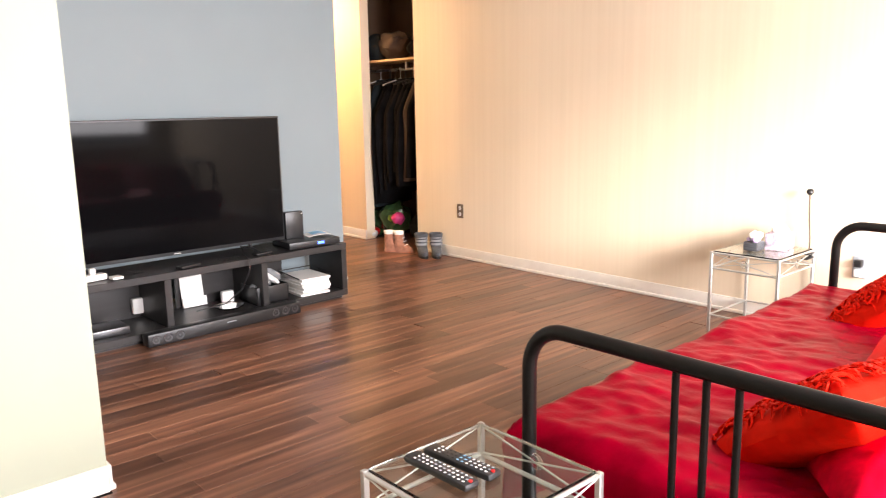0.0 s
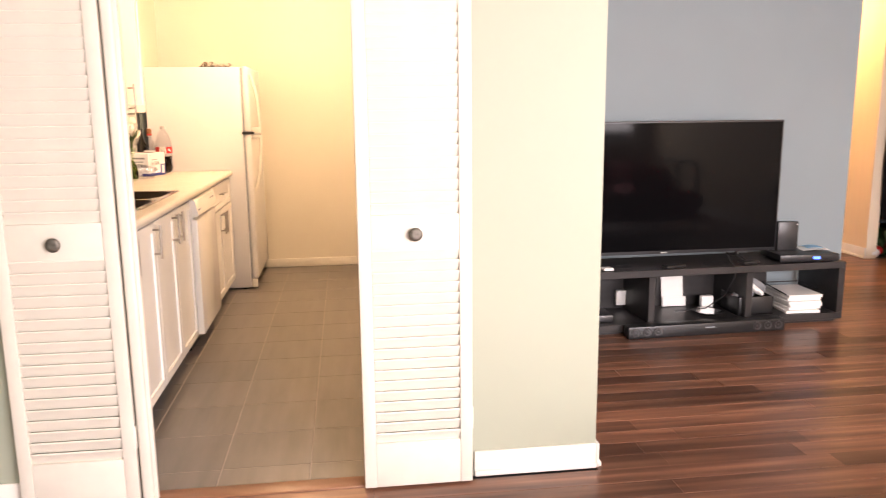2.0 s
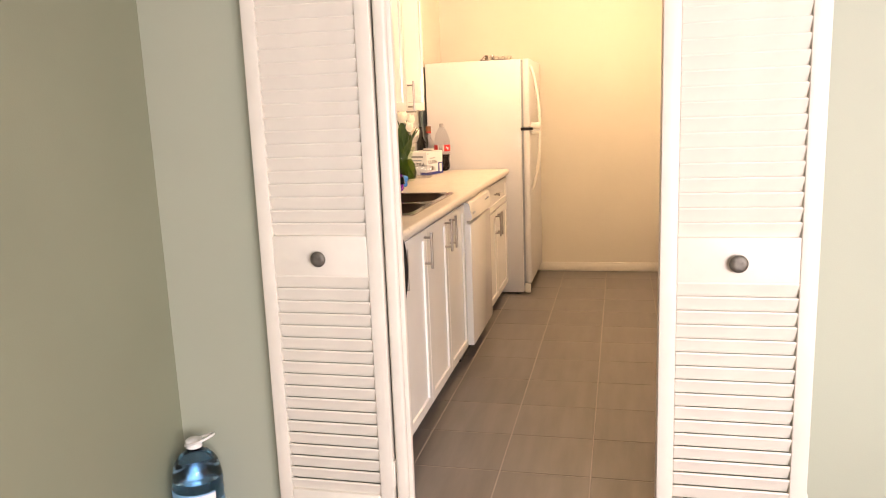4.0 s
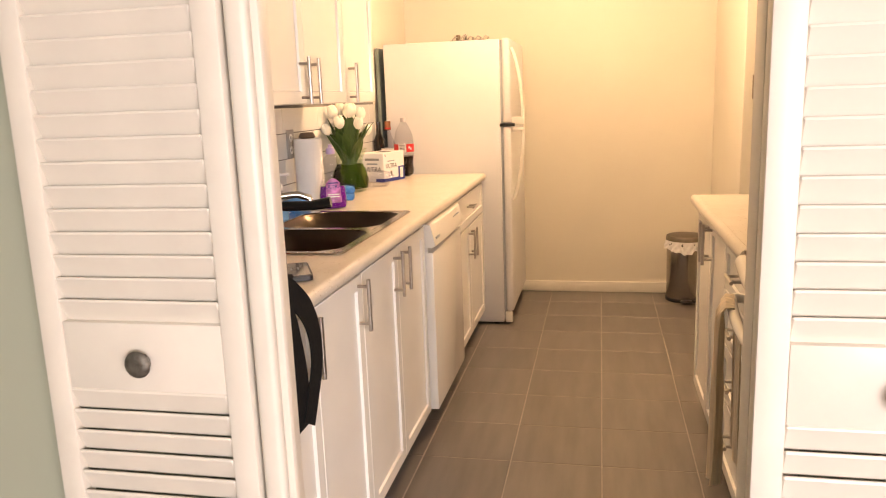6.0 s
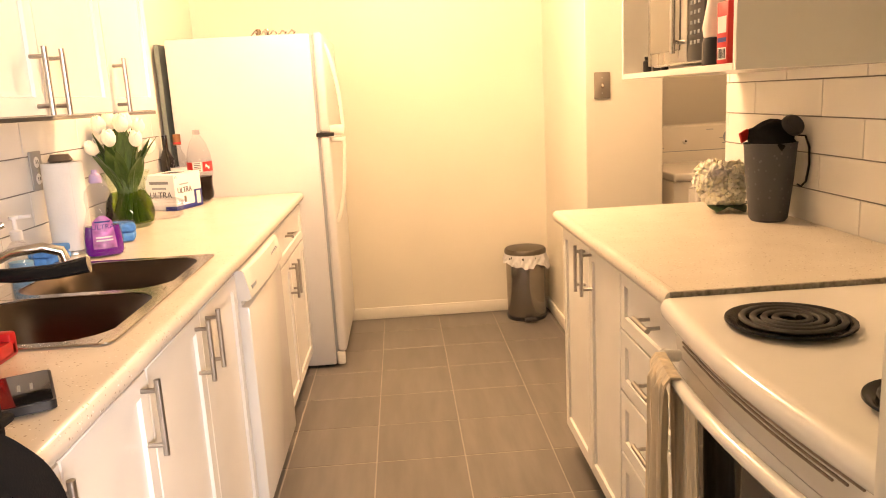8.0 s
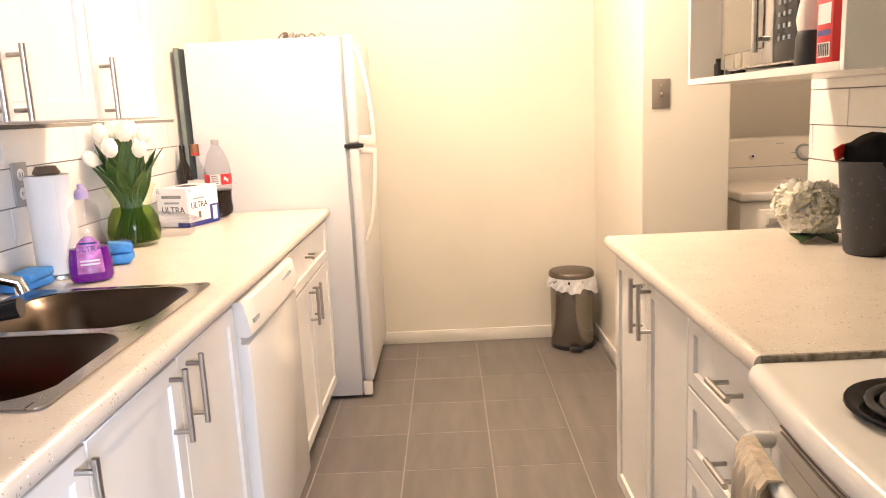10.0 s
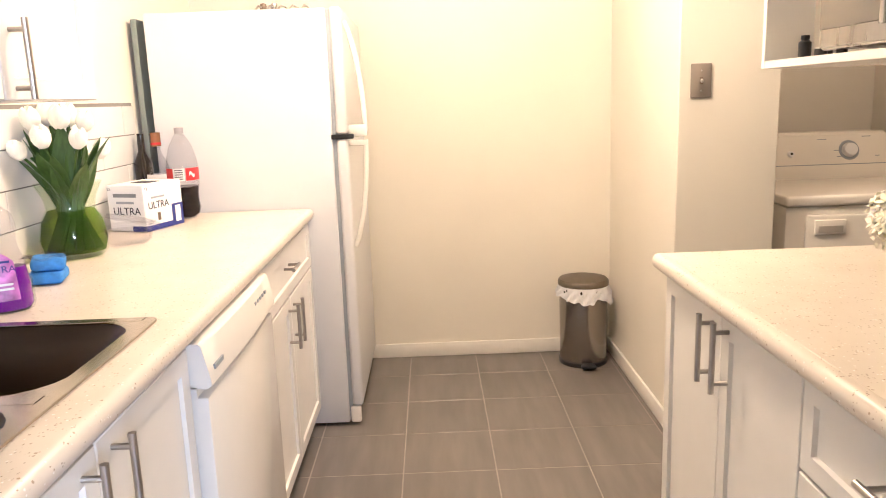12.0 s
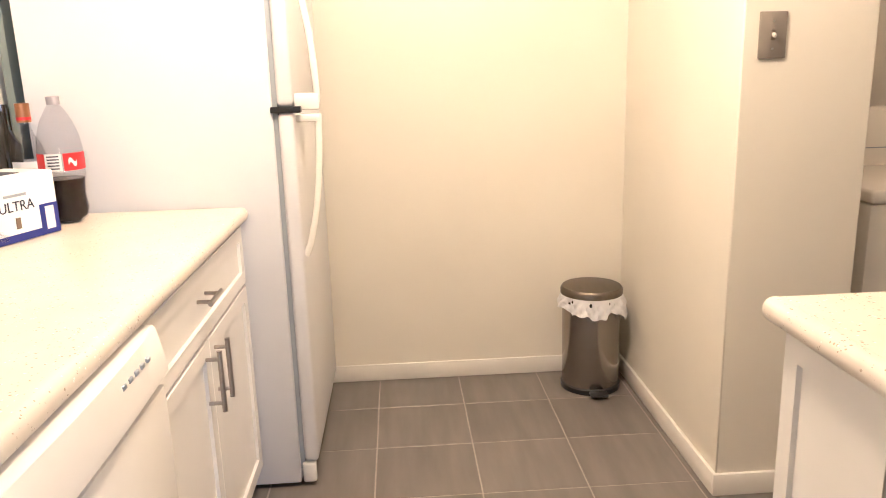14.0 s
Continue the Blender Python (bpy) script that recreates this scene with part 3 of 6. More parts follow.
left_unit("base_cabinet", "white shaker base cabinet under the worktop near the doorway", 3.09, 3.82, [("door", 3.09, 3.452, 0.10, 0.86, (3.41, 0.775, True)), ("door", 3.452, 3.82, 0.10, 0.86, (3.782, 0.775, True))])
left_unit("base_cabinet", "white shaker sink cabinet with two doors", 3.822, 4.612, [("door", 3.822, 4.208, 0.10, 0.86, (4.160, 0.775, True)), ("door", 4.208, 4.612, 0.10, 0.86, (4.256, 0.775, True))])
left_unit("base_cabinet", "white shaker cabinet with drawer over two doors beside the fridge", 5.234, 6.095, [("drawer", 5.234, 6.095, 0.69, 0.86, (5.62, 0.79, False)), ("door", 5.234, 5.64, 0.10, 0.685, (5.597, 0.594, True)), ("door", 5.64, 6.095, 0.10, 0.685, (5.680, 0.594, True))])

# upper cabinets on the left
UF = -1.235
for y0, y1, fr in ((3.09, 3.80, [("door", 3.09, 3.445, 1.335, 2.08, (3.40, 1.405, True)), ("door", 3.445, 3.80, 1.335, 2.08, (3.49, 1.405, True))]),
                   (3.802, 4.648, [("door", 3.802, 4.245, 1.335, 2.08, (4.202, 1.412, True)), ("door", 4.245, 4.648, 1.335, 2.08, (4.290, 1.412, True))]),
                   (4.65, 5.04, [("door", 4.65, 5.04, 1.335, 2.08, (4.693, 1.412, True))])):
    left_unit("wall_cabinet", "white shaker wall cabinet above the worktop", y0, y1, fr, 1.335, 2.08, UF, 0.31, 0, "wall cabinets")

# dishwasher
dw = thing("dishwasher", "white dishwasher with a curved control strip", "dishwasher", pose(-0.942, 4.621, 0, 0, 0, 90))
part("body", box((0.004, 0.0, 0.10), (0.600, 0.56, 0.862), 0.004), M_APPL, dw)
part("door", join(box((0.0, -0.052, 0.10), (0.604, 0.004, 0.752), 0.006), box((0.0, -0.030, 0.748), (0.604, 0.004, 0.774))), M_APPL, dw)
cst = bmesh.new()
cprof = [(0.0, 0.772), (-0.050, 0.770), (-0.060, 0.776), (-0.060, 0.790), (-0.046, 0.856), (-0.040, 0.862), (0.0, 0.863)]
crings = [[cst.verts.new((0.604 * k / 12, y - (0.007 * math.sin(math.pi * k / 12) if y < -0.04 else 0), z)) for y, z in cprof] for k in range(13)]
for ra, rb_ in zip(crings, crings[1:]):
    for i in range(7):
        cst.faces.new((ra[i], ra[(i + 1) % 7], rb_[(i + 1) % 7], rb_[i]))
cst.faces.new(crings[0])
cst.faces.new(crings[-1][::-1])
cp = part("control_strip", cst, M_APPL, dw, "bowed white control strip")
part("badge", box((0.03, -0.0618, 0.800), (0.09, -0.050, 0.810)), M_GASKET, cp, "small grey maker's plate")
for i in range(5):
    part("button", box((0.40 + 0.028 * i, -0.0592, 0.826), (0.415 + 0.028 * i, -0.048, 0.834), 0.001), M_GASKET, cp)
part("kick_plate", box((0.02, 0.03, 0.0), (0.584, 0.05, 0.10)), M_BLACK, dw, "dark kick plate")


def nosing(x0, x1, y0, y1, front):
    """The rounded front edge of a worktop 40 mm thick. front: -1 or 1, the side in x that is rounded."""
    z0, z1, r = 0.87, 0.91, 0.020
    bm = bmesh.new()
    def prof(y):
        pts = []
        xf, xb = (x1, x0) if front > 0 else (x0, x1)
        s = 1 if front > 0 else -1
        pts.append((xb, z0))
        for k in range(9):
            a = radians(-90 + 180 * k / 8)
            pts.append((xf - s * r * 0.8 + s * r * 0.8 * math.cos(a), (z0 + z1) / 2 + r * math.sin(a)))
        pts.append((xb, z1))
        return [bm.verts.new((x, y, z)) for x, z in pts]
    a, b = prof(y0), prof(y1)
    n = len(a)
    for i in range(n):
        bm.faces.new((a[i], a[(i + 1) % n], b[(i + 1) % n], b[i]))
    bm.faces.new(a[::-1])
    bm.faces.new(b)
    return bm


# left worktop in four pieces round the sink's cut-out, joined
SKX0, SKX1, SKY0, SKY1 = -1.46, -0.974, 3.82, 4.64
lt = thing("worktop", "cream speckled laminate worktop with a sink let in", "worktop")
def slab(xs, ys, hole):
    bm = bmesh.new()
    g = [[bm.verts.new((x, y, 0.91)) for y in ys] for x in xs]
    for i in range(len(xs) - 1):
        for j in range(len(ys) - 1):
            if (i, j) != hole:
                bm.faces.new((g[i][j], g[i + 1][j], g[i + 1][j + 1], g[i][j + 1]))
    bmesh.ops.recalc_face_normals(bm, faces=bm.faces[:])
    out = bmesh.ops.extrude_face_region(bm, geom=bm.faces[:])
    bmesh.ops.translate(bm, vec=(0, 0, -0.04), verts=[v for v in out["geom"] if isinstance(v, bmesh.types.BMVert)])
    return bm
part("top", slab((XL, SKX0 + 0.02, SKX1 - 0.014, -0.925), (3.075, SKY0 + 0.02, SKY1 - 0.02, 6.112), (1, 1)), M_TOP, lt)
part("front_edge", nosing(-0.925, -0.900, 3.075, 6.112, 1), M_TOP, lt, "rounded front edge")


def bowl(x0, y0, x1, y1, depth):
    bm = bmesh.new()
    rings = []
    for inset, z in ((-0.012, 0.0015), (0.0, 0.0), (0.006, -0.008), (0.026, -0.036), (0.032, -depth + 0.05), (0.048, -depth + 0.014), (0.085, -depth), (0.15, -depth - 0.004)):
        r = max(0.02, 0.105 - inset * 0.2)
        rings.append([bm.verts.new((x, y, z)) for x, y in rounded(x0 + inset, y0 + inset, x1 - inset, y1 - inset, min(r, (x1 - x0 - 2 * inset) / 2 - 0.001), 6)])
    n = len(rings[0])
    for a, b in zip(rings, rings[1:]):
        for k in range(n):
            bm.faces.new((a[k], a[(k + 1) % n], b[(k + 1) % n], b[k]))
    bm.faces.new(rings[-1])
    return bm


sink = thing("sink", "double bowl stainless steel sink let into the worktop", "sink", pose(0, 0, 0.912))
bx0, bx1 = SKX0 + 0.07, SKX1 - 0.024
by = [(SKY0 + 0.022, SKY0 + 0.400), (SKY0 + 0.424, SKY1 - 0.022)]
for y0, y1 in by:
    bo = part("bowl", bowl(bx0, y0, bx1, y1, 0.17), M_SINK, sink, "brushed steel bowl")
    part("drain", lathe([(0, -0.171), (0.02, -0.171), (0.036, -0.169), (0.042, -0.1665)], 20), M_CHROME, bo, m=pose((bx0 + bx1) / 2, (y0 + y1) / 2, 0))
rim = [box((SKX0, SKY0, 0), (bx0 + 0.004, SKY1, 0.004), 0.0015, 1), extrude_outline([(bx1 - 0.004, SKY0)] + [(SKX1 - 0.024 + 0.024 * math.sin(radians(a)), SKY0 + 0.024 - 0.024 * math.cos(radians(a))) for a in range(0, 91, 15)] + [(SKX1 - 0.024 + 0.024 * math.cos(radians(a)), SKY1 - 0.024 + 0.024 * math.sin(radians(a))) for a in range(0, 91, 15)] + [(bx1 - 0.004, SKY1)], 0, 0.004), box((bx0, SKY0, 0), (bx1, by[0][0] + 0.004, 0.004), 0.0015, 1),
       box((bx0, by[0][1] - 0.004, 0), (bx1, by[1][0] + 0.004, 0.004), 0.0015, 1), box((bx0, by[1][1] - 0.004, 0), (bx1, SKY1, 0.004), 0.0015, 1)]
for cx, cy, q in [(x, y, q) for y0, y1 in by for x, y, q in ((bx0, y0, 2), (bx1, y0, 3), (bx1, y1, 0), (bx0, y1, 1))]:
    # corner fillets of the rim
    sx, sy = {0: (-1, -1), 1: (1, -1), 2: (1, 1), 3: (-1, 1)}[q]
    r = 0.105
    arc = [(cx + sx * (r - r * math.cos(radians(a))), cy + sy * (r - r * math.sin(radians(a)))) for a in range(0, 91, 15)]
    rim.append(extrude_outline([(cx, cy)] + arc, 0.0005, 0.0035))
part("rim", join(*rim), mat("satin_rim_steel", (0.42, 0.38, 0.33), 0.18, 1.0, vary=0.05, scale=12), sink, "steel rim")

faucet = thing("faucet", "chrome faucet with a curved spout behind the sink", "faucet", pose(SKX0 + 0.035, 4.15, 0.914))
part("base", box((-0.022, -0.10, 0), (0.022, 0.10, 0.02), 0.008), M_CHROME, faucet)
part("column", lathe([(0.026, 0.02), (0.022, 0.04), (0.019, 0.075), (0.022, 0.085), (0, 0.09)], 18), M_CHROME, faucet)
part("spout", tube([(0.0, 0.0, 0.06), (0.05, 0.02, 0.095), (0.10, 0.045, 0.118), (0.16, 0.07, 0.122), (0.195, 0.085, 0.108), (0.20, 0.088, 0.085)], [0.014, 0.013, 0.012, 0.012, 0.013, 0.014], 12), M_CHROME, faucet)
part("lever", tube([(0.0, 0.0, 0.085), (0.02, -0.01, 0.125), (0.055, 0.02, 0.165), (0.095, 0.045, 0.185)], [0.010, 0.008, 0.006, 0.008], 10), M_CHROME, faucet)
part("collar", lathe([(0.0165, 0), (0.0165, 0.02)], 16), mat("brass_ring", (0.55, 0.36, 0.12), 0.25, 1.0), faucet, "brass ring", pose(0.018, 0.006, 0.06))

# left-hand back wall tiles carry the outlet


def splash(parent, wall_x, facing, y_from, y_to, z_from, z_to, first):
    """Glazed tiles in running bond, each a piece of its own."""
    ln, hh, g = 0.403, 0.103, 0.003
    me = {}
    row = 0
    z = z_from
    while z < z_to - 0.01:
        y = y_from - ((first + row * 0.5) % 1.0) * (ln + g)
        h = min(hh, z_to - z)
        while y < y_to:
            a, b = max(y, y_from), min(y + ln, y_to)
            if b - a > 0.02:
                key = (round(b - a, 3), round(h, 3))
                if key not in me:
                    t = box((0, 0, 0), (0.006, b - a, h), 0.0012, 1)
                    bmesh.ops.recalc_face_normals(t, faces=t.faces[:])
                    m2 = bpy.data.meshes.new("tile")
                    t.to_mesh(m2)
                    t.free()
                    m2.materials.append(M_SPLASH)
                    me[key] = m2
                shared("tile", me[key], parent, (wall_x + (0.002 if facing > 0 else -0.008), a, z))
            y += ln + g
        z += hh + g
        row += 1


def outlet(name, label, m, plate_mat, plug=False, switch=False, w=0.075, h=0.12):
    """A wall plate that faces -y, with its sockets or its toggle."""
    o = thing(name, label, "switch" if switch else "outlet", m)
    part("plate", box((-w / 2, -0.006, -h / 2), (w / 2, 0, h / 2), 0.003), plate_mat, o)
    if switch:
        part("slot", box((-0.006, -0.0075, -0.013), (0.006, -0.005, 0.013), 0.001, 1), M_BRONZE, o)
        part("toggle", moved(box((-0.0035, -0.015, -0.005), (0.0035, 0.0, 0.005), 0.0015), pose(0, -0.006, 0.003, 25, 0, 0)), mat("ivory_toggle", (0.48, 0.45, 0.40), 0.4), o, "ivory toggle")
    else:
        for z in (-0.026, 0.026):
            s = part("socket", lathe([(0, 0.0025), (0.016, 0.0025), (0.018, 0.0)], 18), M_WHITE if plate_mat is not M_STEEL else M_GASKET, o, m=pose(0, -0.005, z, 90, 0, 0))
            for dx in (-0.006, 0.006):
                part("slot", box((dx - 0.0012, -0.0085, z - 0.005), (dx + 0.0012, -0.0072, z + 0.006)), M_BLACK, s)
    for z in ((-0.035, 0.035) if switch else (0.0,)):
        part("screw", lathe([(0, 0.0015), (0.003, 0.001), (0.0032, 0)], 8), M_STEEL, o, m=pose(0, -0.006, z, 90, 0, 0))
    return o


outlet("wall_outlet", "steel outlet plate on the tiled wall", pose(XL + 0.009, 4.845, 1.173, 0, 0, 90), mat("grey_wall_plate", (0.33, 0.32, 0.30), 0.4))
outlet("light_switch", "taupe light switch plate with an ivory toggle", pose(0.533, SY - 0.0005, 1.342, 0, 0, 0), mat("taupe_switch_plate", (0.27, 0.235, 0.20), 0.4, 0.3, vary=0.08), switch=True)

# fridge
fr = thing("fridge", "white top-freezer fridge with bowed handles", "fridge")
FY0, FY1 = 6.123, 6.87
part("body", box((-1.482, FY0, 0.014), (-0.81, FY1, 1.656), 0.008), M_FRIDGE, fr)
part("gasket", box((-0.812, FY0 + 0.012, 0.06), (-0.796, FY1 - 0.012, 1.650)), M_GASKET, fr, "grey rubber door seal")
for nm, z0, z1 in (("freezer_door", 1.189, 1.660), ("fridge_door", 0.085, 1.174)):
    d = part(nm, box((-0.796, FY0, z0), (-0.752, FY1, z1), 0.014, 4), M_FRIDGE, fr)
    ys = FY0 + 0.055
    if nm == "freezer_door":
        zs = (z1 - 0.05, z0 + 0.008)
    else:
        zs = (z0 + 0.66, z1 - 0.008)
    pts = []
    for k in range(13):
        u = k / 12
        pts.append((-0.750 + 0.062 * math.sin(math.pi * 0.5 * u ** 0.75), ys, zs[0] + (zs[1] - zs[0]) * u))
    part("handle", tube(pts, 0.0085, 12, flat=1.2), M_APPL, d, "white bowed handle")
    part("handle_block", box((-0.754, ys - 0.012, zs[1] - 0.02 if nm == "freezer_door" else zs[1] - 0.024), (-0.680, ys + 0.012, zs[1] + 0.028 if nm == "freezer_door" else zs[1] + 0.0), 0.008), M_APPL, d)
part("hinge", box((-0.815, FY0 - 0.004, 1.172), (-0.730, FY0 + 0.03, 1.190), 0.003), M_BLACK, fr, "black centre hinge")
part("hinge", box((-0.806, FY0 + 0.002, 0.012), (-0.762, FY0 + 0.035, 0.083), 0.010, 3), M_APPL, fr, "white foot hinge")
part("grille", box((-0.83, FY0 + 0.06, 0.03), (-0.80, FY1 - 0.01, 0.085), 0.003), M_GASKET, fr, "toe grille")
for y in (FY0 + 0.05, FY1 - 0.05):
    for x in (-1.42, -0.86):
        part("foot", lathe([(0.02, 0.0), (0.02, 0.016)], 12), M_BLACK, fr, m=pose(x, y, 0))
tr = thing("wire_rack", "small wire rack lying on top of the fridge", "rack", pose(-1.01, 6.36, 1.6595))
part("base", box((-0.11, -0.06, 0), (0.10, 0.06, 0.012), 0.004), M_BLACK, tr)
for i in range(5):
    part("wire", tube([(-0.10 + 0.045 * i, -0.055, 0.010), (-0.085 + 0.045 * i, -0.03, 0.034), (-0.075 + 0.045 * i, 0.03, 0.030), (-0.09 + 0.045 * i, 0.055, 0.010)], 0.004, 8), M_STEEL, tr)
part("knob", lathe([(0, 0.05), (0.012, 0.046), (0.015, 0.036), (0.010, 0.012)], 12), M_STEEL, tr, m=pose(-0.03, 0.0, 0))
part("knob", lathe([(0, 0.05), (0.012, 0.046), (0.015, 0.036), (0.010, 0.012)], 12), M_BRONZE, tr, m=pose(-0.075, 0.01, 0))
# dark sheet added in the gap behind the fridge to paint its shade
gb = thing("fridge_gap_shade", "dark grey-green sheet added as the shade behind the fridge", "board", pose(-1.522, 6.145, 0.0))
part("panel", box((-0.015, 0, 0.0), (0.008, 0.5, 1.64), 0.004), mat("gap_shade_grey_green", (0.17, 0.20, 0.185), 0.6), gb)

# pedal bin
bn = thing("pedal_bin", "steel pedal bin with a white liner over its rim", "bin", pose(0.287, 6.79, 0))
part("body", lathe([(0, 0.012), (0.112, 0.012), (0.114, 0.03), (0.116, 0.36), (0.114, 0.385), (0.108, 0.385), (0.106, 0.05), (0, 0.05)], 36), mat("bin_steel", (0.34, 0.31, 0.28), 0.2, 1.0, vary=0.05), bn, "polished steel body")
part("base", lathe([(0, 0), (0.118, 0.0), (0.120, 0.022), (0.113, 0.028)], 36), M_BLACK, bn)
part("lid", lathe([(0.123, 0.418), (0.123, 0.440), (0.116, 0.450), (0.06, 0.457), (0, 0.458)], 36), mat("brushed_bin_lid", (0.17, 0.145, 0.12), 0.42, 1.0, vary=0.15, scale=40, stretch=(1, 0.1, 1)), bn, "brushed steel lid")
bn.scale = (1.0, 1.0, 0.945)
part("collar", lathe([(0.112, 0.386), (0.121, 0.390), (0.121, 0.418), (0.1, 0.418)], 36), M_BLACK, bn)
pd = part("pedal", join(box((-0.035, -0.165, 0.012), (0.035, -0.120, 0.026), 0.006), box((-0.012, -0.13, 0.012), (0.012, -0.10, 0.022))), M_BLACK, bn)
def liner(u, v):
    a = 2 * math.pi * u
    drop = 0.066 + 0.014 * math.sin(3 * a + 0.7) + 0.007 * math.sin(7 * a) + 0.004 * math.sin(17 * a) + (0.045 * max(0, math.cos(a + 0.35)) ** 6)
    r = 0.1235 + 0.006 * v + (0.006 * math.sin(9 * a + 2) + 0.004 * math.sin(19 * a + 9 * v) + 0.003 * math.sin(31 * a - 5 * v)) * min(1.0, 2.2 * v) + 0.012 * v * max(0, math.cos(a + 0.35)) ** 4
    return Vector((r * math.cos(a), r * math.sin(a), 0.420 - drop * v))
part("liner", sheet(120, 10, liner, 0.0015), M_BAGP, bn, "crumpled white plastic liner")

# right-hand side: cooker, units, worktop
RF = 0.165             # carcase front on the right
def right_unit(name, label, y0, y1, fronts, z0=0.10, z1=0.868, depth=0.60, toe=0.1):
    return cabinet(name, label, pose(RF, y1, 0, 0, 0, -90), y1 - y0, depth, z0, z1, [(k, y1 - b, y1 - a, c0, c1, (y1 - h[0], h[1], h[2]) if h else None) for k, a, b, c0, c1, h in fronts], toe, "base cabinets")
right_unit("base_cabinet", "white shaker cabinet with two doors at the worktop's end", 4.352, 5.055, [("door", 4.692, 5.055, 0.10, 0.86, (4.734, 0.776, True)), ("door", 4.352, 4.692, 0.10, 0.86, (4.654, 0.780, True))])
right_unit("drawer_unit", "white shaker unit of four drawers beside the cooker", 3.925, 4.350, [("drawer", 3.925, 4.350, a, b, (4.085, h, False)) for a, b, h in ((0.70, 0.86, 0.79), (0.525, 0.697, 0.625), (0.345, 0.522, 0.46), (0.10, 0.342, 0.28))])
rt = thing("worktop", "cream speckled laminate worktop with a rounded edge", "worktop")
part("top", box((0.138, 3.926, 0.87), (KX, 5.073, 0.91), 0.0015, 1), M_TOP, rt)
part("front_edge", nosing(0.113, 0.138, 3.926, 5.073, -1), M_TOP, rt, "rounded front edge")
part("end_strip", box((0.125, 3.920, 0.872), (KX, 3.9258, 0.9095)), mat("grey_speckled_edge", (0.30, 0.265, 0.22), 0.6, vary=0.5, scale=90), rt, "bare grey speckled end")

st = thing("stove", "white electric coil stove with a towel on its handle", "stove")
SY0, SY1 = 3.143, 3.913
part("body", box((0.150, SY0, 0.06), (KX - 0.01, SY1, 0.868), 0.004), M_APPL, st)
def cook(u, v):
    y = SY0 + (SY1 - SY0) * u
    bow = 0.025 * math.sin(math.pi * u) + 0.012
    x = (KX - 0.012) + (0.130 - bow - (KX - 0.012)) * min(1, v / 0.72)
    z = 0.900
    if v > 0.72:
        a = (v - 0.72) / 0.28 * math.pi * 0.85
        x = 0.130 - bow - 0.018 * math.sin(a)
        z = 0.900 - 0.023 * (1 - math.cos(a))
    return Vector((x, y, z))
part("cooktop", sheet(20, 24, cook, 0.008), M_APPL, st, "white enamel cooktop with a bowed front lip")
part("vent_panel", sheet(20, 6, lambda u, v: Vector((0.126 - 0.025 * math.sin(math.pi * u) + 0.012 * v, SY0 + (SY1 - SY0) * u, 0.862 - 0.082 * v)), 0.01), M_APPL, st)
for k in range(3):
    part("vent_slot", tube([(0.1205 - 0.025 * math.sin(math.pi * u) + 0.0015 * k, SY0 + (SY1 - SY0) * u, 0.846 - 0.010 * k) for u in [0.12 + 0.04 * k + (0.76 - 0.04 * k) * i / 14 for i in range(15)]], 0.0022, 6), M_BRONZE, st, "narrow dark vent slot")
dr = part("oven_door", sheet(16, 10, lambda u, v: Vector((0.138 - 0.022 * math.sin(math.pi * u), SY0 + 0.01 + (SY1 - SY0 - 0.02) * u, 0.776 - 0.516 * v)), 0.03), M_APPL, st)
part("window", sheet(12, 6, lambda u, v: Vector((0.132 - 0.022 * math.sin(math.pi * (0.10 + 0.80 * u)), SY0 + 0.08 + (SY1 - SY0 - 0.16) * u, 0.715 - 0.37 * v)), 0.004), M_DARKGLASS, dr, "dark oven glass")
part("handle", tube([(0.128, SY1 - 0.030, 0.785), (0.098, SY1 - 0.034, 0.790)] + [(0.086 - 0.026 * math.sin(math.pi * u), SY1 - 0.045 - (SY1 - SY0 - 0.09) * u, 0.790) for u in [i / 16 for i in range(17)]] + [(0.098, SY0 + 0.034, 0.790), (0.128, SY0 + 0.030, 0.785)], 0.0135, 12), M_APPL, dr, "white bowed oven handle")
part("storage_drawer", sheet(16, 4, lambda u, v: Vector((0.138 - 0.03 * math.sin(math.pi * u), SY0 + 0.01 + (SY1 - SY0 - 0.02) * u, 0.25 - 0.17 * v)), 0.02), M_APPL, st)
part("plinth", box((0.16, SY0 + 0.01, 0.0), (KX - 0.02, SY1 - 0.01, 0.06)), M_BLACK, st)
for bx, by_, br in ((0.256, 3.690, 0.100), (0.56, 3.71, 0.078), (0.256, 3.32, 0.078), (0.56, 3.32, 0.100)):
    pan = part("burner", lathe([(0, 0.911), (br * 0.3, 0.911), (br * 0.9, 0.915), (br * 1.0, 0.921), (br * 1.09, 0.9215), (br * 1.10, 0.918)], 32), M_PAN, st, "black enamel drip pan", pose(bx, by_, -0.0085))
    sp = [((br * (0.16 + 0.74 * i / 90)) * math.cos(i * 2 * math.pi * 4 / 90) + bx, (br * (0.16 + 0.74 * i / 90)) * math.sin(i * 2 * math.pi * 4 / 90) + by_, 0.9145) for i in range(91)]
    part("coil", tube(sp, 0.0062, 8, flat=0.7), M_COIL, pan, "black spiral heating coil")

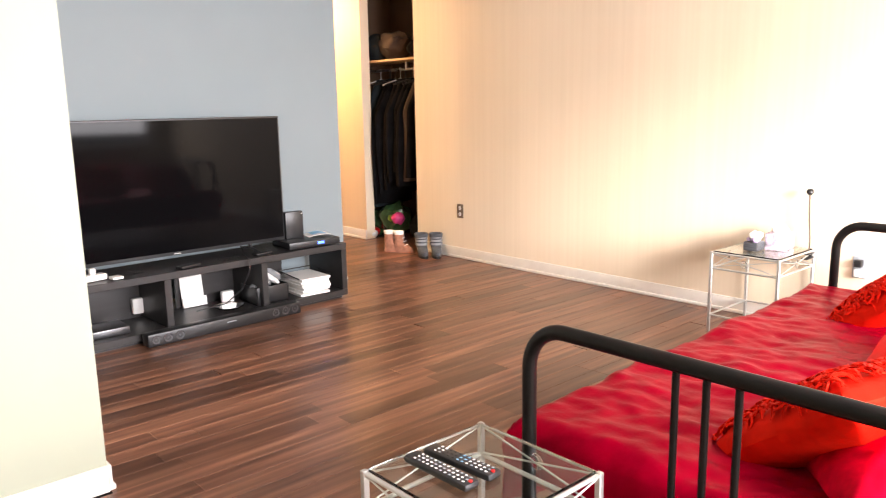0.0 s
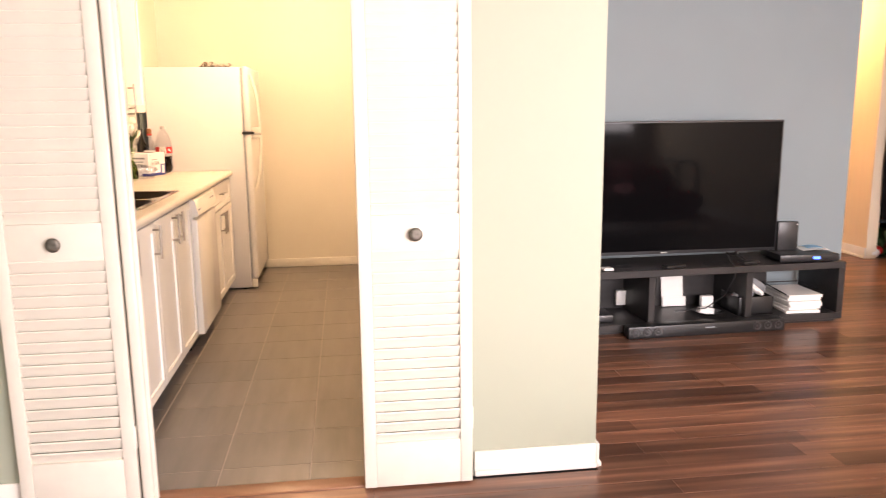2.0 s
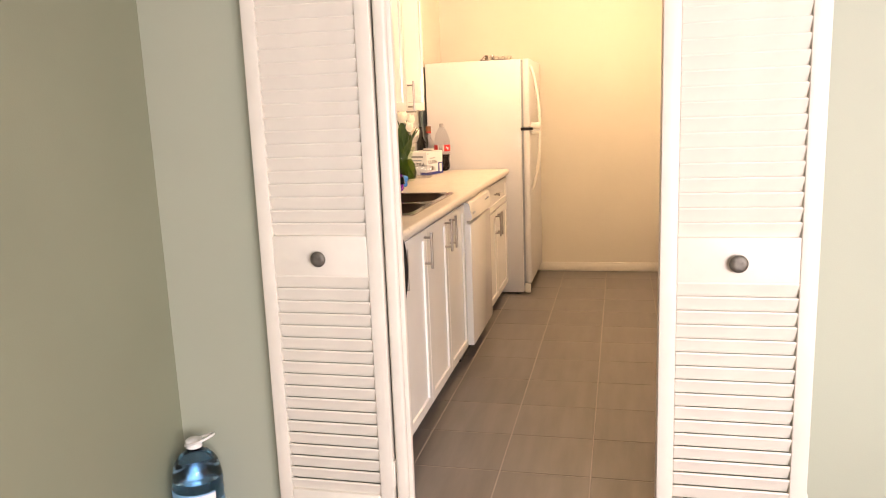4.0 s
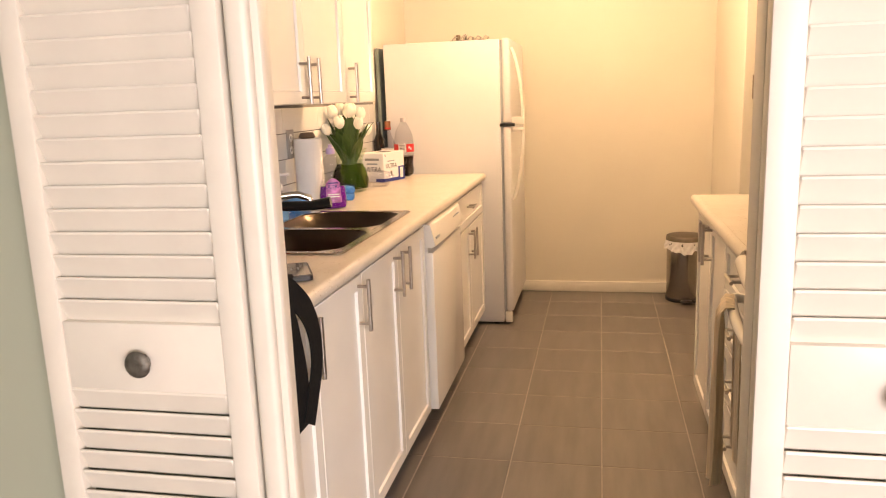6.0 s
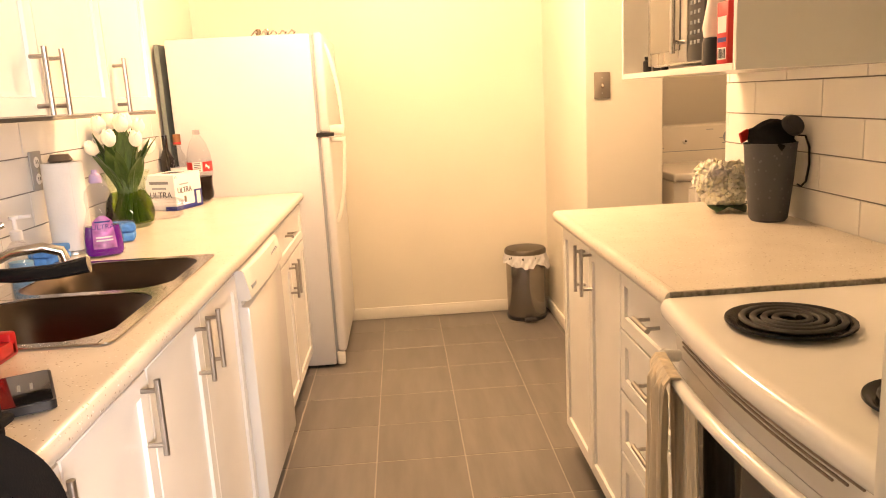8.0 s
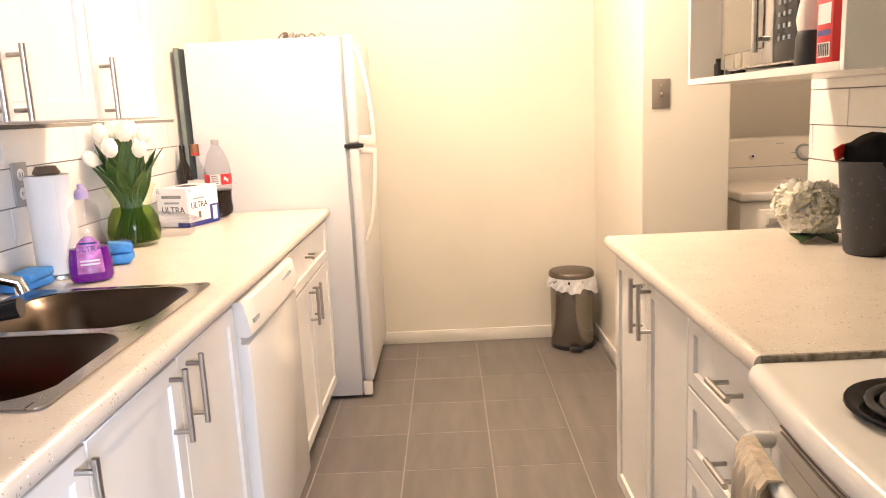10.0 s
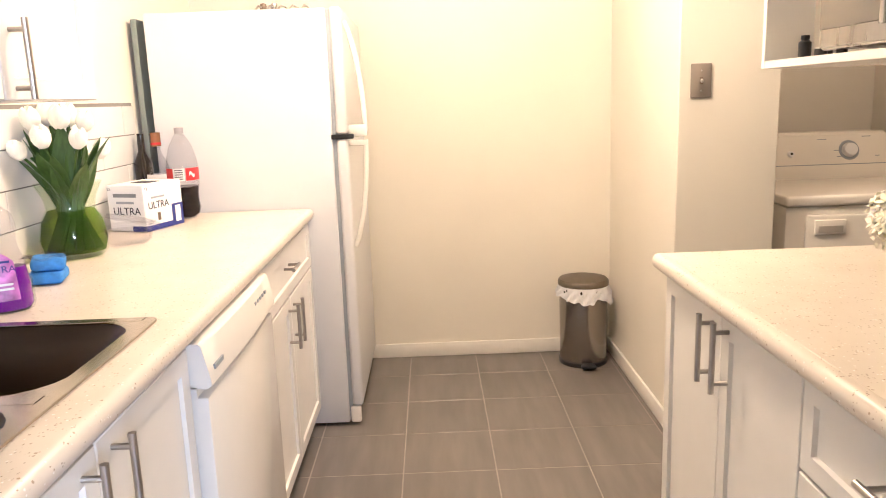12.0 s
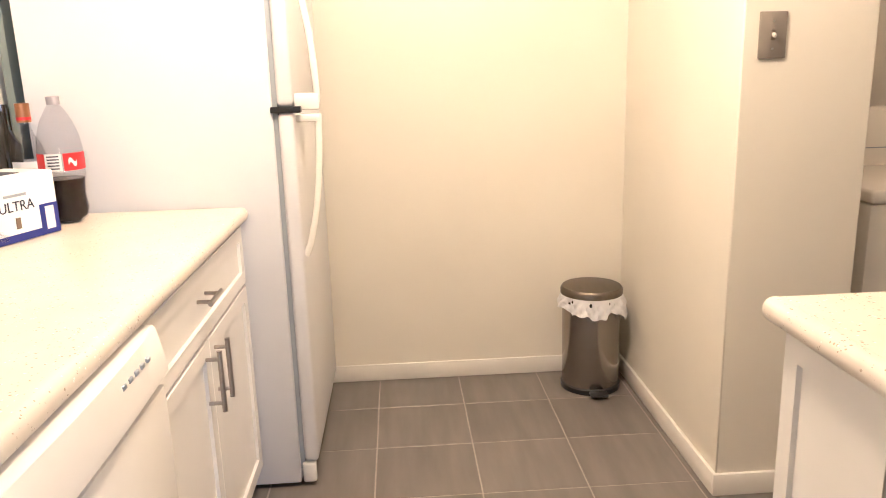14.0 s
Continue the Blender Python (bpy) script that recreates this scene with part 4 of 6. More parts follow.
tw = thing("dish_towel", "tan striped dish towel hung over the oven handle", "towel")
def cloth(u, v):
    y = SY1 - 0.060 - 0.140 * u + 0.03 * v * (u - 0.4)
    fold = 0.011 * math.sin(u * 15 + v * 1.5) * (0.35 + v) + 0.004 * math.sin(u * 41 + v * 5)
    if v < 0.12:
        a = (1 - v / 0.12) * math.pi
        return Vector((0.078 - 0.020 * u + 0.021 * math.cos(math.pi - a), y, 0.790 + 0.020 * math.sin(a)))
    z = 0.790 - 0.47 * (v - 0.12) / 0.88
    return Vector((0.054 + fold - 0.020 * u, y, z))
part("front_fall", sheet(28, 26, cloth, 0.004), M_TOWEL, tw)
part("back_fall", sheet(20, 16, lambda u, v: Vector((0.092 - 0.018 * u + 0.005 * math.sin(u * 14), SY1 - 0.085 - 0.165 * u - 0.03 * v, 0.790 - 0.36 * v)), 0.004), M_TOWEL, tw)

# open shelf unit above the right worktop, with the microwave
UX, UY0, UY1, UZ = 0.370, 4.185, 5.08, 1.355
sh = thing("wall_shelf_unit", "white open wall unit that holds the microwave", "shelf")
t = 0.018
part("side", box((UX, UY0, UZ), (KX - 0.001, UY0 + t, 2.10), 0.0015, 1), M_CAB, sh)
part("side", box((UX, UY1 - t, UZ), (KX - 0.001, UY1, 2.10), 0.0015, 1), M_CAB, sh)
part("shelf", box((UX, UY0 + t, UZ), (KX - 0.001, UY1 - t, UZ + t), 0.0015, 1), M_CAB, sh)
part("top", box((UX, UY0 + t, 2.10 - t), (KX - 0.001, UY1 - t, 2.10)), M_CAB, sh)
part("back", box((KX - 0.012, UY0 + t, UZ + t), (KX - 0.002, UY1 - t, 2.10 - t)), M_CAB, sh)
mw = thing("microwave", "stainless steel microwave with a mirror-dark door", "microwave")
MY0, MY1, MZ = 4.440, 4.89, UZ + t + 0.012
part("case", box((0.415, MY0, MZ), (0.765, MY1, MZ + 0.29), 0.005), M_STEEL, mw)
for y in (MY0 + 0.04, MY1 - 0.04):
    for x in (0.44, 0.74):
        part("foot", lathe([(0.012, UZ + t), (0.012, MZ + 0.001)], 10), M_BLACK, mw, m=pose(x, y, 0))
md = part("door", join(box((0.398, MY0 + 0.12, MZ + 0.005), (0.414, MY1, MZ + 0.285), 0.003)), M_STEEL, mw)
part("window", box((0.394, MY0 + 0.165, MZ + 0.04), (0.3985, MY1 - 0.03, MZ + 0.25), 0.002, 1), mat("mirror_grey_glass", (0.26, 0.25, 0.23), 0.16, 0.8), md, "grey reflecting door glass")
part("handle", join(tube([(0.365, MY0 + 0.14, MZ + 0.03), (0.365, MY0 + 0.14, MZ + 0.27)], 0.008, 12), tube([(0.365, MY0 + 0.14, MZ + 0.06), (0.40, MY0 + 0.14, MZ + 0.06)], 0.006, 8), tube([(0.365, MY0 + 0.14, MZ + 0.24), (0.40, MY0 + 0.14, MZ + 0.24)], 0.006, 8)), M_STEEL, md)
kp = part("keypad", box((0.398, MY0, MZ + 0.005), (0.414, MY0 + 0.118, MZ + 0.285), 0.003), M_BLACK, mw)
for r in range(7):
    for c in range(3):
        part("key", box((0.3955, MY0 + 0.026 + 0.026 * c, MZ + 0.05 + 0.026 * r), (0.3985, MY0 + 0.038 + 0.026 * c, MZ + 0.060 + 0.026 * r), 0.001, 1), M_GASKET, kp)

ml = thing("salt_mill", "hourglass salt mill with white salt and a black foot", "salt mill", pose(0.408, 4.378, UZ + t) @ Matrix.Scale(1.25, 4))
part("foot", lathe([(0, 0), (0.030, 0), (0.030, 0.045), (0.027, 0.055), (0, 0.055)], 24), M_BLACK, ml)
part("glass", lathe([(0, 0.056), (0.027, 0.056), (0.030, 0.075), (0.022, 0.12), (0.018, 0.15), (0.024, 0.19), (0.027, 0.21), (0, 0.212)], 24), M_SALT, ml, "white salt behind clear glass")
part("cap", lathe([(0.028, 0.212), (0.028, 0.235), (0.015, 0.25), (0, 0.25)], 24), M_STEEL, ml)
sc = thing("juice_carton", "small red carton with a white barcode", "carton", pose(0.402, 4.268, UZ + t, 0, 0, 0) @ Matrix.Diagonal((1, 1.2, 0.85, 1)))
part("box", box((-0.030, -0.026, 0), (0.030, 0.026, 0.17), 0.003), M_REDL, sc)
part("label", box((-0.0305, -0.020, 0.085), (-0.0302, 0.020, 0.13)), M_WHITE, sc)
part("band", box((-0.0305, -0.020, 0.060), (-0.0302, 0.020, 0.072)), M_NAVY, sc)
part("barcode", box((-0.0305, -0.020, 0.012), (-0.0302, 0.020, 0.045)), M_WHITE, sc)
for i in range(6):
    part("bar", box((-0.0312, -0.016 + 0.006 * i, 0.015), (-0.0306, -0.013 + 0.006 * i, 0.042)), M_INK, sc)
for y, x, h in ((4.99, 0.43, 0.052), (4.955, 0.45, 0.075), (4.99, 0.48, 0.06)):
    bt = thing("small_bottle", "small black spice bottle on the shelf", "bottle", pose(x, y, UZ + t), "spice bottles")
    part("body", lathe([(0, 0), (0.014, 0), (0.014, h * 0.7), (0.008, h * 0.8), (0.008, h * 0.84)], 14), M_BLACK, bt)
    part("cap", lathe([(0.0095, h * 0.82), (0.0095, h), (0, h)], 14), M_BLACK, bt)

# planter-like gift bag, hydrangea
gp = thing("charcoal_pot", "tall charcoal patterned pot holding a black bag", "pot", pose(0.690, 4.645, 0.91) @ Matrix.Diagonal((0.97, 0.97, 0.90, 1)))
part("pot", lathe([(0, 0.0), (0.050, 0.0), (0.057, 0.01), (0.070, 0.14), (0.077, 0.250), (0.079, 0.262), (0.073, 0.262), (0.066, 0.14), (0, 0.10)], 32), M_CHAR, gp)
def lump(r, h, seed, sx=1.0, sy=1.0):
    bm = bmesh.new()
    bmesh.ops.create_icosphere(bm, subdivisions=3, radius=1)
    for v in bm.verts:
        k = 1 + 0.28 * noise.noise(v.co * 1.7 + Vector((seed, 0, 0))) + 0.10 * noise.noise(v.co * 5 + Vector((0, seed, 0)))
        v.co = Vector((v.co.x * r * sx * k, v.co.y * r * sy * k, v.co.z * h * k))
    return bm
part("black_bag", lump(0.075, 0.06, 3), M_MATTEBLACK, gp, "bunched black fabric", pose(0, 0, 0.275))
part("cap", lathe([(0, 0.02), (0.030, 0.02), (0.036, 0.012), (0.036, 0.0)], 24), M_BLACK, gp, "round black cap", pose(0.035, -0.055, 0.315, 62, 0, 20))
part("red_tab", moved(box((-0.02, -0.004, 0), (0.02, 0.004, 0.035), 0.002), pose(-0.07, 0.02, 0.27, 0, -20, 30)), M_REDL, gp)
part("strap", tube([(0.05, -0.05, 0.285), (0.078, -0.058, 0.282), (0.088, -0.064, 0.245), (0.089, -0.066, 0.19), (0.082, -0.064, 0.135), (0.070, -0.060, 0.118), (0.060, -0.055, 0.125)], 0.0075, 8, flat=0.45), M_MATTEBLACK, gp, "hanging black strap")

hy = thing("hydrangea", "cream hydrangea bloom lying on the worktop by the pot", "flower", pose(0.645, 4.880, 0.91))
bl = bmesh.new()
for i in range(620):
    a, zc = random.uniform(0, 2 * math.pi), random.uniform(-0.8, 1)
    rr = math.sqrt(max(0, 1 - zc * zc)) * random.uniform(0.80, 1.12)
    k2 = (i * 7) % 13
    hub = Vector((0.048 * math.cos(k2 * 2.4), 0.042 * math.sin(k2 * 2.4), 0.085 + 0.040 * math.sin(k2 * 1.7)))
    c = hub + Vector((0.034 * rr * math.cos(a), 0.034 * rr * math.sin(a), 0.030 * zc))
    out = (c - Vector((0, 0, 0.075))).normalized()
    q = out.to_track_quat('Z', 'Y').to_matrix().to_4x4()
    s = random.uniform(0.010, 0.016)
    for k in range(4):
        b2 = k * math.pi / 2 + a
        vs = [Matrix.Translation(c) @ q @ Vector(p) for p in ((0, 0, 0), (s * math.cos(b2 - 0.6), s * math.sin(b2 - 0.6), 0.5 * s), (1.4 * s * math.cos(b2), 1.4 * s * math.sin(b2), 0.9 * s), (s * math.cos(b2 + 0.6), s * math.sin(b2 + 0.6), 0.6 * s))]
        bl.faces.new([bl.verts.new(v) for v in vs])
M_BLOOM = mat("cream_hydrangea_petal", (0.93, 0.90, 0.78), 0.6, vary=0.05, scale=40)
M_BLOOM.node_tree.nodes["Principled BSDF"].inputs["Subsurface Weight"].default_value = 0.6
M_BLOOM.node_tree.nodes["Principled BSDF"].inputs["Subsurface Radius"].default_value = (0.02, 0.02, 0.015)
part("bloom", bl, M_BLOOM, hy)
part("core", lump(0.045, 0.036, 8), M_PETAL, hy, m=pose(0, 0, 0.085))
for k, (ax, lng) in enumerate(((-75, 0.10), (-20, 0.11), (-120, 0.08), (30, 0.10))):
    part("leaf", sheet(6, 6, lambda u, v, ax=ax, lng=lng: pose(0, 0, 0.012, 0, 0, ax) @ Vector((0.02 + lng * u, (v - 0.5) * 0.075 * math.sin(math.pi * (0.08 + 0.9 * u)), 0.015 * math.sin(math.pi * u) - 0.004 * u)), 0.0012), mat("dark_leaf_green", (0.018, 0.05, 0.016), 0.4, vary=0.2, scale=40), hy, "dark green leaf")

# dryer in the laundry recess
dy = thing("dryer", "bisque clothes dryer with a sloped control panel", "dryer", pose(0.902, 6.02, 0) @ Matrix.Diagonal((1, 1, 0.972, 1)))
part("cabinet", box((0, 0, 0.03), (0.685, 0.66, 0.885), 0.008), M_BISQ, dy)
part("top", box((-0.004, -0.012, 0.888), (0.689, 0.66, 0.93), 0.012, 3), M_BISQ, dy)
for x in (0.04, 0.645):
    for y in (0.05, 0.60):
        part("foot", lathe([(0.02, 0), (0.02, 0.032)], 10), M_BLACK, dy, m=pose(x, y, 0))
ddr = part("door", box((0.075, -0.012, 0.30), (0.60, 0.002, 0.855), 0.010, 3), M_BISQ, dy)
part("handle", join(box((0.105, -0.022, 0.775), (0.225, -0.008, 0.835), 0.006)), M_BISQ, ddr)
# no hollow here: a darker flat plate paints the grip's shade
part("recess", box((0.118, -0.024, 0.785), (0.212, -0.021, 0.812), 0.001, 1), mat("recess_shade_taupe", (0.50, 0.46, 0.40), 0.5), ddr, "flat taupe plate painted as the grip recess's shade")
con = bmesh.new()
prof = [(0.50, 0.93), (0.50, 0.985), (0.545, 1.125), (0.56, 1.135), (0.655, 1.135), (0.655, 0.93)]
va = [con.verts.new((-0.002, y, z)) for y, z in prof]
vb = [con.verts.new((0.687, y, z)) for y, z in prof]
con.faces.new(va)
con.faces.new(vb[::-1])
for i in range(6):
    con.faces.new((va[i], vb[i], vb[(i + 1) % 6], va[(i + 1) % 6]))
cons = part("console", con, M_BISQ, dy, "sloped control console")
tilt = math.degrees(math.atan2(0.045, 0.14))
def face(x, s):
    return pose(x, 0.50 + 0.045 * s, 0.985 + 0.14 * s, 90 - tilt, 0, 0)
part("knob", lathe([(0, 0.022), (0.028, 0.022), (0.032, 0.004), (0.032, 0)], 28), M_WHITE, cons, "round white timer knob", face(0.517, 0.50))
part("knob_ring", lathe([(0.034, 0.002), (0.044, 0.002), (0.046, 0.0)], 28), M_GASKET, cons, "", face(0.517, 0.50))
part("button", lathe([(0, 0.012), (0.013, 0.012), (0.015, 0)], 18), M_WHITE, cons, "start button", face(0.255, 0.42))
part("button", lathe([(0, 0.0135), (0.006, 0.013), (0.007, 0)], 12), M_BLACK, cons, "", face(0.255, 0.42))
part("line", moved(box((-0.34, -0.002, 0), (0.34, 0.002, 0.0008)), face(0.3425, 0.06)), M_GASKET, cons)
for x, s, l in ((0.12, 0.2, 0.03), (0.12, 0.64, 0.025), (0.40, 0.86, 0.04), (0.60, 0.92, 0.04), (0.46, 0.5, 0.02), (0.47, 0.3, 0.02), (0.64, 0.3, 0.02)):
    part("caption", moved(box((-l / 2, -0.0018, 0), (l / 2, 0.0018, 0.0006)), face(x, s)), M_GASKET, cons)

# things on the left worktop
Z = 0.912


def at(x, y, z=Z, rz=0):
    return pose(x, y, z, 0, 0, rz)


pt = thing("paper_towel", "white paper towel roll on a dark-topped holder", "paper towel", at(-1.463, 4.835))
part("base", lathe([(0, 0), (0.065, 0), (0.065, 0.01), (0, 0.01)], 24), M_STEEL, pt)
part("roll", lathe([(0.02, 0.012), (0.056, 0.012), (0.058, 0.02), (0.058, 0.275), (0.056, 0.283), (0.02, 0.283)], 32), M_PAPERW, pt)
part("loose_sheet", sheet(8, 4, lambda u, v: Vector((0.059 * math.cos(0.9 * u - 0.8) + 0.004 * u, 0.059 * math.sin(0.9 * u - 0.8), 0.016 + 0.262 * v)), 0.001), M_PAPERW, pt)
part("finial", lathe([(0.03, 0.284), (0.036, 0.29), (0.026, 0.308), (0, 0.31)], 20), M_BRONZE, pt, "dark brown top")

bc = thing("sponge_pack", "flat blue sponge packets stacked behind the sink", "sponge", at(-1.478, 4.69, Z, -8))
for k in range(2):
    part("packet", moved(box((-0.036, -0.065, 0.0), (0.036, 0.065, 0.022), 0.006, 2), pose(0.004 * k, 0.006 * k, 0.0225 * k, 0, 0, 9 * k)), M_BLUE, bc)

sd = thing("soap_dispenser", "clear soap dispenser with a white pump", "soap dispenser", at(-1.425, 4.43))
part("bottle", lathe(shell([(0, 0), (0.028, 0), (0.030, 0.01), (0.030, 0.085), (0.018, 0.105), (0.013, 0.108), (0.013, 0.12)]), 20, 1.1, 0.9), M_BOTTLE, sd)
part("soap", lathe([(0, 0.003), (0.026, 0.003), (0.027, 0.055), (0, 0.055)], 20, 1.1, 0.9), M_LABELB, sd, "blue soap")
part("pump", join(lathe([(0.015, 0.112), (0.015, 0.135), (0.006, 0.14), (0.005, 0.165), (0.012, 0.167), (0.012, 0.175), (0, 0.177)], 16), tube([(0, 0, 0.17), (0.04, 0.01, 0.172)], 0.005, 8)), M_WHITE, sd)

ds = thing("dish_soap", "clear bottle of purple dish soap, half full", "dish soap", at(-1.332, 4.748, Z, -65) @ Matrix.Diagonal((1, 1, 0.93, 1)))
prof = [(0, 0), (0.052, 0.0), (0.059, 0.012), (0.058, 0.06), (0.052, 0.10), (0.040, 0.14), (0.037, 0.16), (0.041, 0.19), (0.036, 0.215), (0.020, 0.232), (0.014, 0.238)]
part("bottle", lathe(shell(prof + [(0.014, 0.245)]), 28, 0.62, 1.0), M_BOTTLE, ds)
part("liquid", lathe([(0, 0.003), (0.049, 0.003), (0.0555, 0.014), (0.0545, 0.06), (0.0485, 0.098), (0, 0.098)], 28, 0.60, 0.98), mat("purple_liquid", (0.16, 0.005, 0.27), 0.15, vary=0.05, coat=0.4), ds, "purple liquid soap")
part("cap", lathe([(0.017, 0.238), (0.019, 0.243), (0.016, 0.262), (0.009, 0.268), (0.008, 0.28), (0, 0.281)], 18), M_LILAC, ds, "lilac cap")
lb = part("label", sheet(14, 10, lambda u, v: Vector((0.62 * (0.0600 - 0.009 * v) * math.cos((u - 0.5) * 1.15) * 1.02, (0.0600 - 0.009 * v) * math.sin((u - 0.5) * 1.15) * 1.02, 0.028 + (0.085 + 0.022 * math.sin(math.pi * u)) * v)), 0.0008), mat("pink_purple_label", (0.52, 0.17, 0.46), 0.35, vary=0.55, scale=34), ds, "pink and purple printed label")
for i, (zz, col) in enumerate(((0.112, M_NAVY), (0.062, M_WHITE), (0.052, M_WHITE))):
    part("bar", sheet(6, 1, lambda u, v, zz=zz: Vector((0.62 * (0.0612 - 0.009 * (zz - 0.035) / 0.095) * math.cos((u - 0.5) * 0.8) * 1.03, (0.0612 - 0.009 * (zz - 0.035) / 0.095) * math.sin((u - 0.5) * 0.8) * 1.03, zz + 0.005 * v)), 0.0005), col, lb)

letters("ULTRA", 0.021, ds, pose(0.0378, 0.0, 0.092, 90, 0, 90), M_NAVY)
sg = thing("sponge_pack", "blue crumpled sponge packet on the worktop", "sponge", at(-1.37, 5.005, Z, 15))
sg.scale = (1.15, 1.15, 1.15)
part("packet", box((-0.035, -0.04, 0.0), (0.035, 0.04, 0.026), 0.009, 3), M_BLUE, sg)
part("packet", moved(box((-0.033, -0.038, 0.0), (0.033, 0.038, 0.026), 0.010, 3), pose(0.003, 0.002, 0.027, 0, 3, 9)), M_BLUE, sg)
part("wrapper", moved(sheet(10, 10, lambda u, v: Vector((-0.04 + 0.08 * u, -0.045 + 0.09 * v, 0.055 + 0.004 * math.sin(9 * u + 4 * v) + 0.003 * math.sin(17 * v))), 0.0008), pose(0, 0, 0)), M_PLASTIC, sg, "clear wrapper")

# tulips
vs = thing("tulip_vase", "white tulips with green leaves in a glass vase", "flowers", at(-1.449, 5.325))
vp = [(0.070, 0.0), (0.084, 0.012), (0.090, 0.05), (0.082, 0.098), (0.064, 0.135), (0.068, 0.165), (0.088, 0.207)]
part("vase", lathe([(0, 0.0)] + vp + [(0.0855, 0.207), (0.065, 0.165), (0.061, 0.135), (0.079, 0.098), (0.087, 0.05), (0.080, 0.014), (0, 0.012)], 36), M_VASE, vs, "pinched clear glass vase")
part("water", lathe([(0, 0.013), (0.079, 0.015), (0.0865, 0.05), (0.0785, 0.098), (0.061, 0.13), (0, 0.13)], 36), M_WATER, vs, "greenish water")
rng = random.Random(5)


def tulip_head(seed):
    """A half-closed bloom with six petal folds that part a little at the tip."""
    hd = lathe([(0.0, -0.004), (0.014, 0.0), (0.024, 0.014), (0.0275, 0.030), (0.0245, 0.048), (0.016, 0.060), (0.007, 0.063), (0.004, 0.052), (0.0, 0.046)], 30)
    for v in hd.verts:
        an = math.atan2(v.co.y, v.co.x)
        up = max(0.0, v.co.z / 0.063)
        k = 1 + 0.07 * abs(math.cos(1.5 * an + seed)) * up + 0.03 * math.cos(3 * an + 2 * seed) * up
        v.co.x *= k
        v.co.y *= k
        v.co.z += 0.006 * up ** 3 * math.cos(3 * an + seed)
    return hd


for i in range(13):
    a = i * 2.4 + 0.4
    lean = 0.108 * math.sqrt((i + 0.4) / 13)
    top = Vector((lean * math.cos(a), lean * 1.05 * math.sin(a), 0.368 - 0.9 * lean * lean / 0.125 + rng.uniform(-0.045, 0.02)))
    foot = Vector((-0.045 * math.cos(a), -0.045 * math.sin(a), 0.02))
    mid = Vector((top.x * 0.35, top.y * 0.35, 0.18))
    pts = [foot.lerp(mid, k / 4) for k in range(4)] + [mid.lerp(top, k / 5) + Vector((0, 0, 0.012 * math.sin(math.pi * k / 5))) for k in range(6)]
    part("stem", tube(pts, 0.0038, 7), M_STEM, vs)
    d = (top - mid).normalized()
    part("bloom", tulip_head(a), M_PETAL, vs, m=Matrix.Translation(top) @ d.to_track_quat('Z', 'Y').to_matrix().to_4x4() @ Matrix.Scale(rng.uniform(0.80, 1.0), 4))
for i in range(34):
    a = i * 2.4 + 0.5 + rng.uniform(-0.4, 0.4)
    l = rng.uniform(0.17, 0.27)
    sp = rng.uniform(0.02, 0.42) if i % 4 else rng.uniform(0.35, 0.58)
    w = rng.uniform(0.020, 0.036)
    def leaf(u, v, a=a, l=l, sp=sp, w=w):
        r = 0.025 + l * sp * u ** 1.4
        z = 0.135 + l * u * (1.0 - 0.62 * sp * u)
        s = (v - 0.5) * 2 * w * math.sin(math.pi * (0.16 + 0.84 * u)) ** 0.8
        return Vector((r * math.cos(a) - s * math.sin(a), r * math.sin(a) + s * math.cos(a), z - 0.35 * abs(s)))
    part("leaf", sheet(10, 4, leaf, 0.0012), M_STEM, vs, "broad green leaf")
for i in range(44):
    a = i * 0.83
    part("lower_stem", tube([(0.068 * math.cos(a), 0.068 * math.sin(a), 0.02), (0.030 * math.cos(a + 0.5), 0.030 * math.sin(a + 0.5), 0.115), (0.036 * math.cos(a + 0.8), 0.036 * math.sin(a + 0.8), 0.20)], 0.0058, 6), M_STEM, vs)

cn = thing("clear_container", "clear plastic clamshell container on the worktop", "container", at(-1.36, 5.49, Z, 12))
part("tray", lathe([(0, 0.002), (0.050, 0.002), (0.058, 0.045), (0.066, 0.047), (0.066, 0.050), (0.056, 0.050), (0.048, 0.005), (0, 0.005)], 4, 1.2, 1.0), M_BOTTLE, cn, m=pose(0, 0, 0, 0, 0, 45))
part("lid", moved(lathe([(0.066, 0.0), (0.064, 0.012), (0.04, 0.016), (0, 0.016), (0, 0.0145), (0.04, 0.0145), (0.0625, 0.011), (0.0645, 0.0)], 4, 1.2, 1.0), pose(0.01, 0.0, 0.055, 0, 18, 45)), M_BOTTLE, cn)
cn.scale = (1.25, 1.25, 1.15)

bb = thing("beverage_carton", "white carton of cans with navy base and dark lettering", "carton", at(-1.383, 5.687, Z, -19))
part("box", box((-0.148, 0.0, 0), (0.0, 0.195, 0.155), 0.003, 1), M_BOX, bb)
part("navy_corner", box((-0.055, -0.0012, 0.0), (0.0012, 0.193, 0.018)), M_NAVY, bb, "navy band")
part("navy_panel", box((0.0002, 0.135, 0.0), (0.0014, 0.192, 0.075)), M_NAVY, bb, "navy panel with a can")
part("can", box((0.0012, 0.150, 0.012), (0.0022, 0.178, 0.068), 0.0004, 1), M_WHITE, bb)
part("script", box((-0.112, -0.0014, 0.092), (-0.042, -0.0002, 0.100)), M_GASKET, bb, "grey script line")
letters("ULTRA", 0.036, bb, pose(-0.072, -0.0012, 0.056, 90, 0, 0), M_INK)
letters("ULTRA", 0.034, bb, pose(0.0012, 0.068, 0.072, 90, 0, 90), M_INK)
part("script", box((0.0002, 0.035, 0.106), (0.0014, 0.10, 0.112)), M_GASKET, bb)
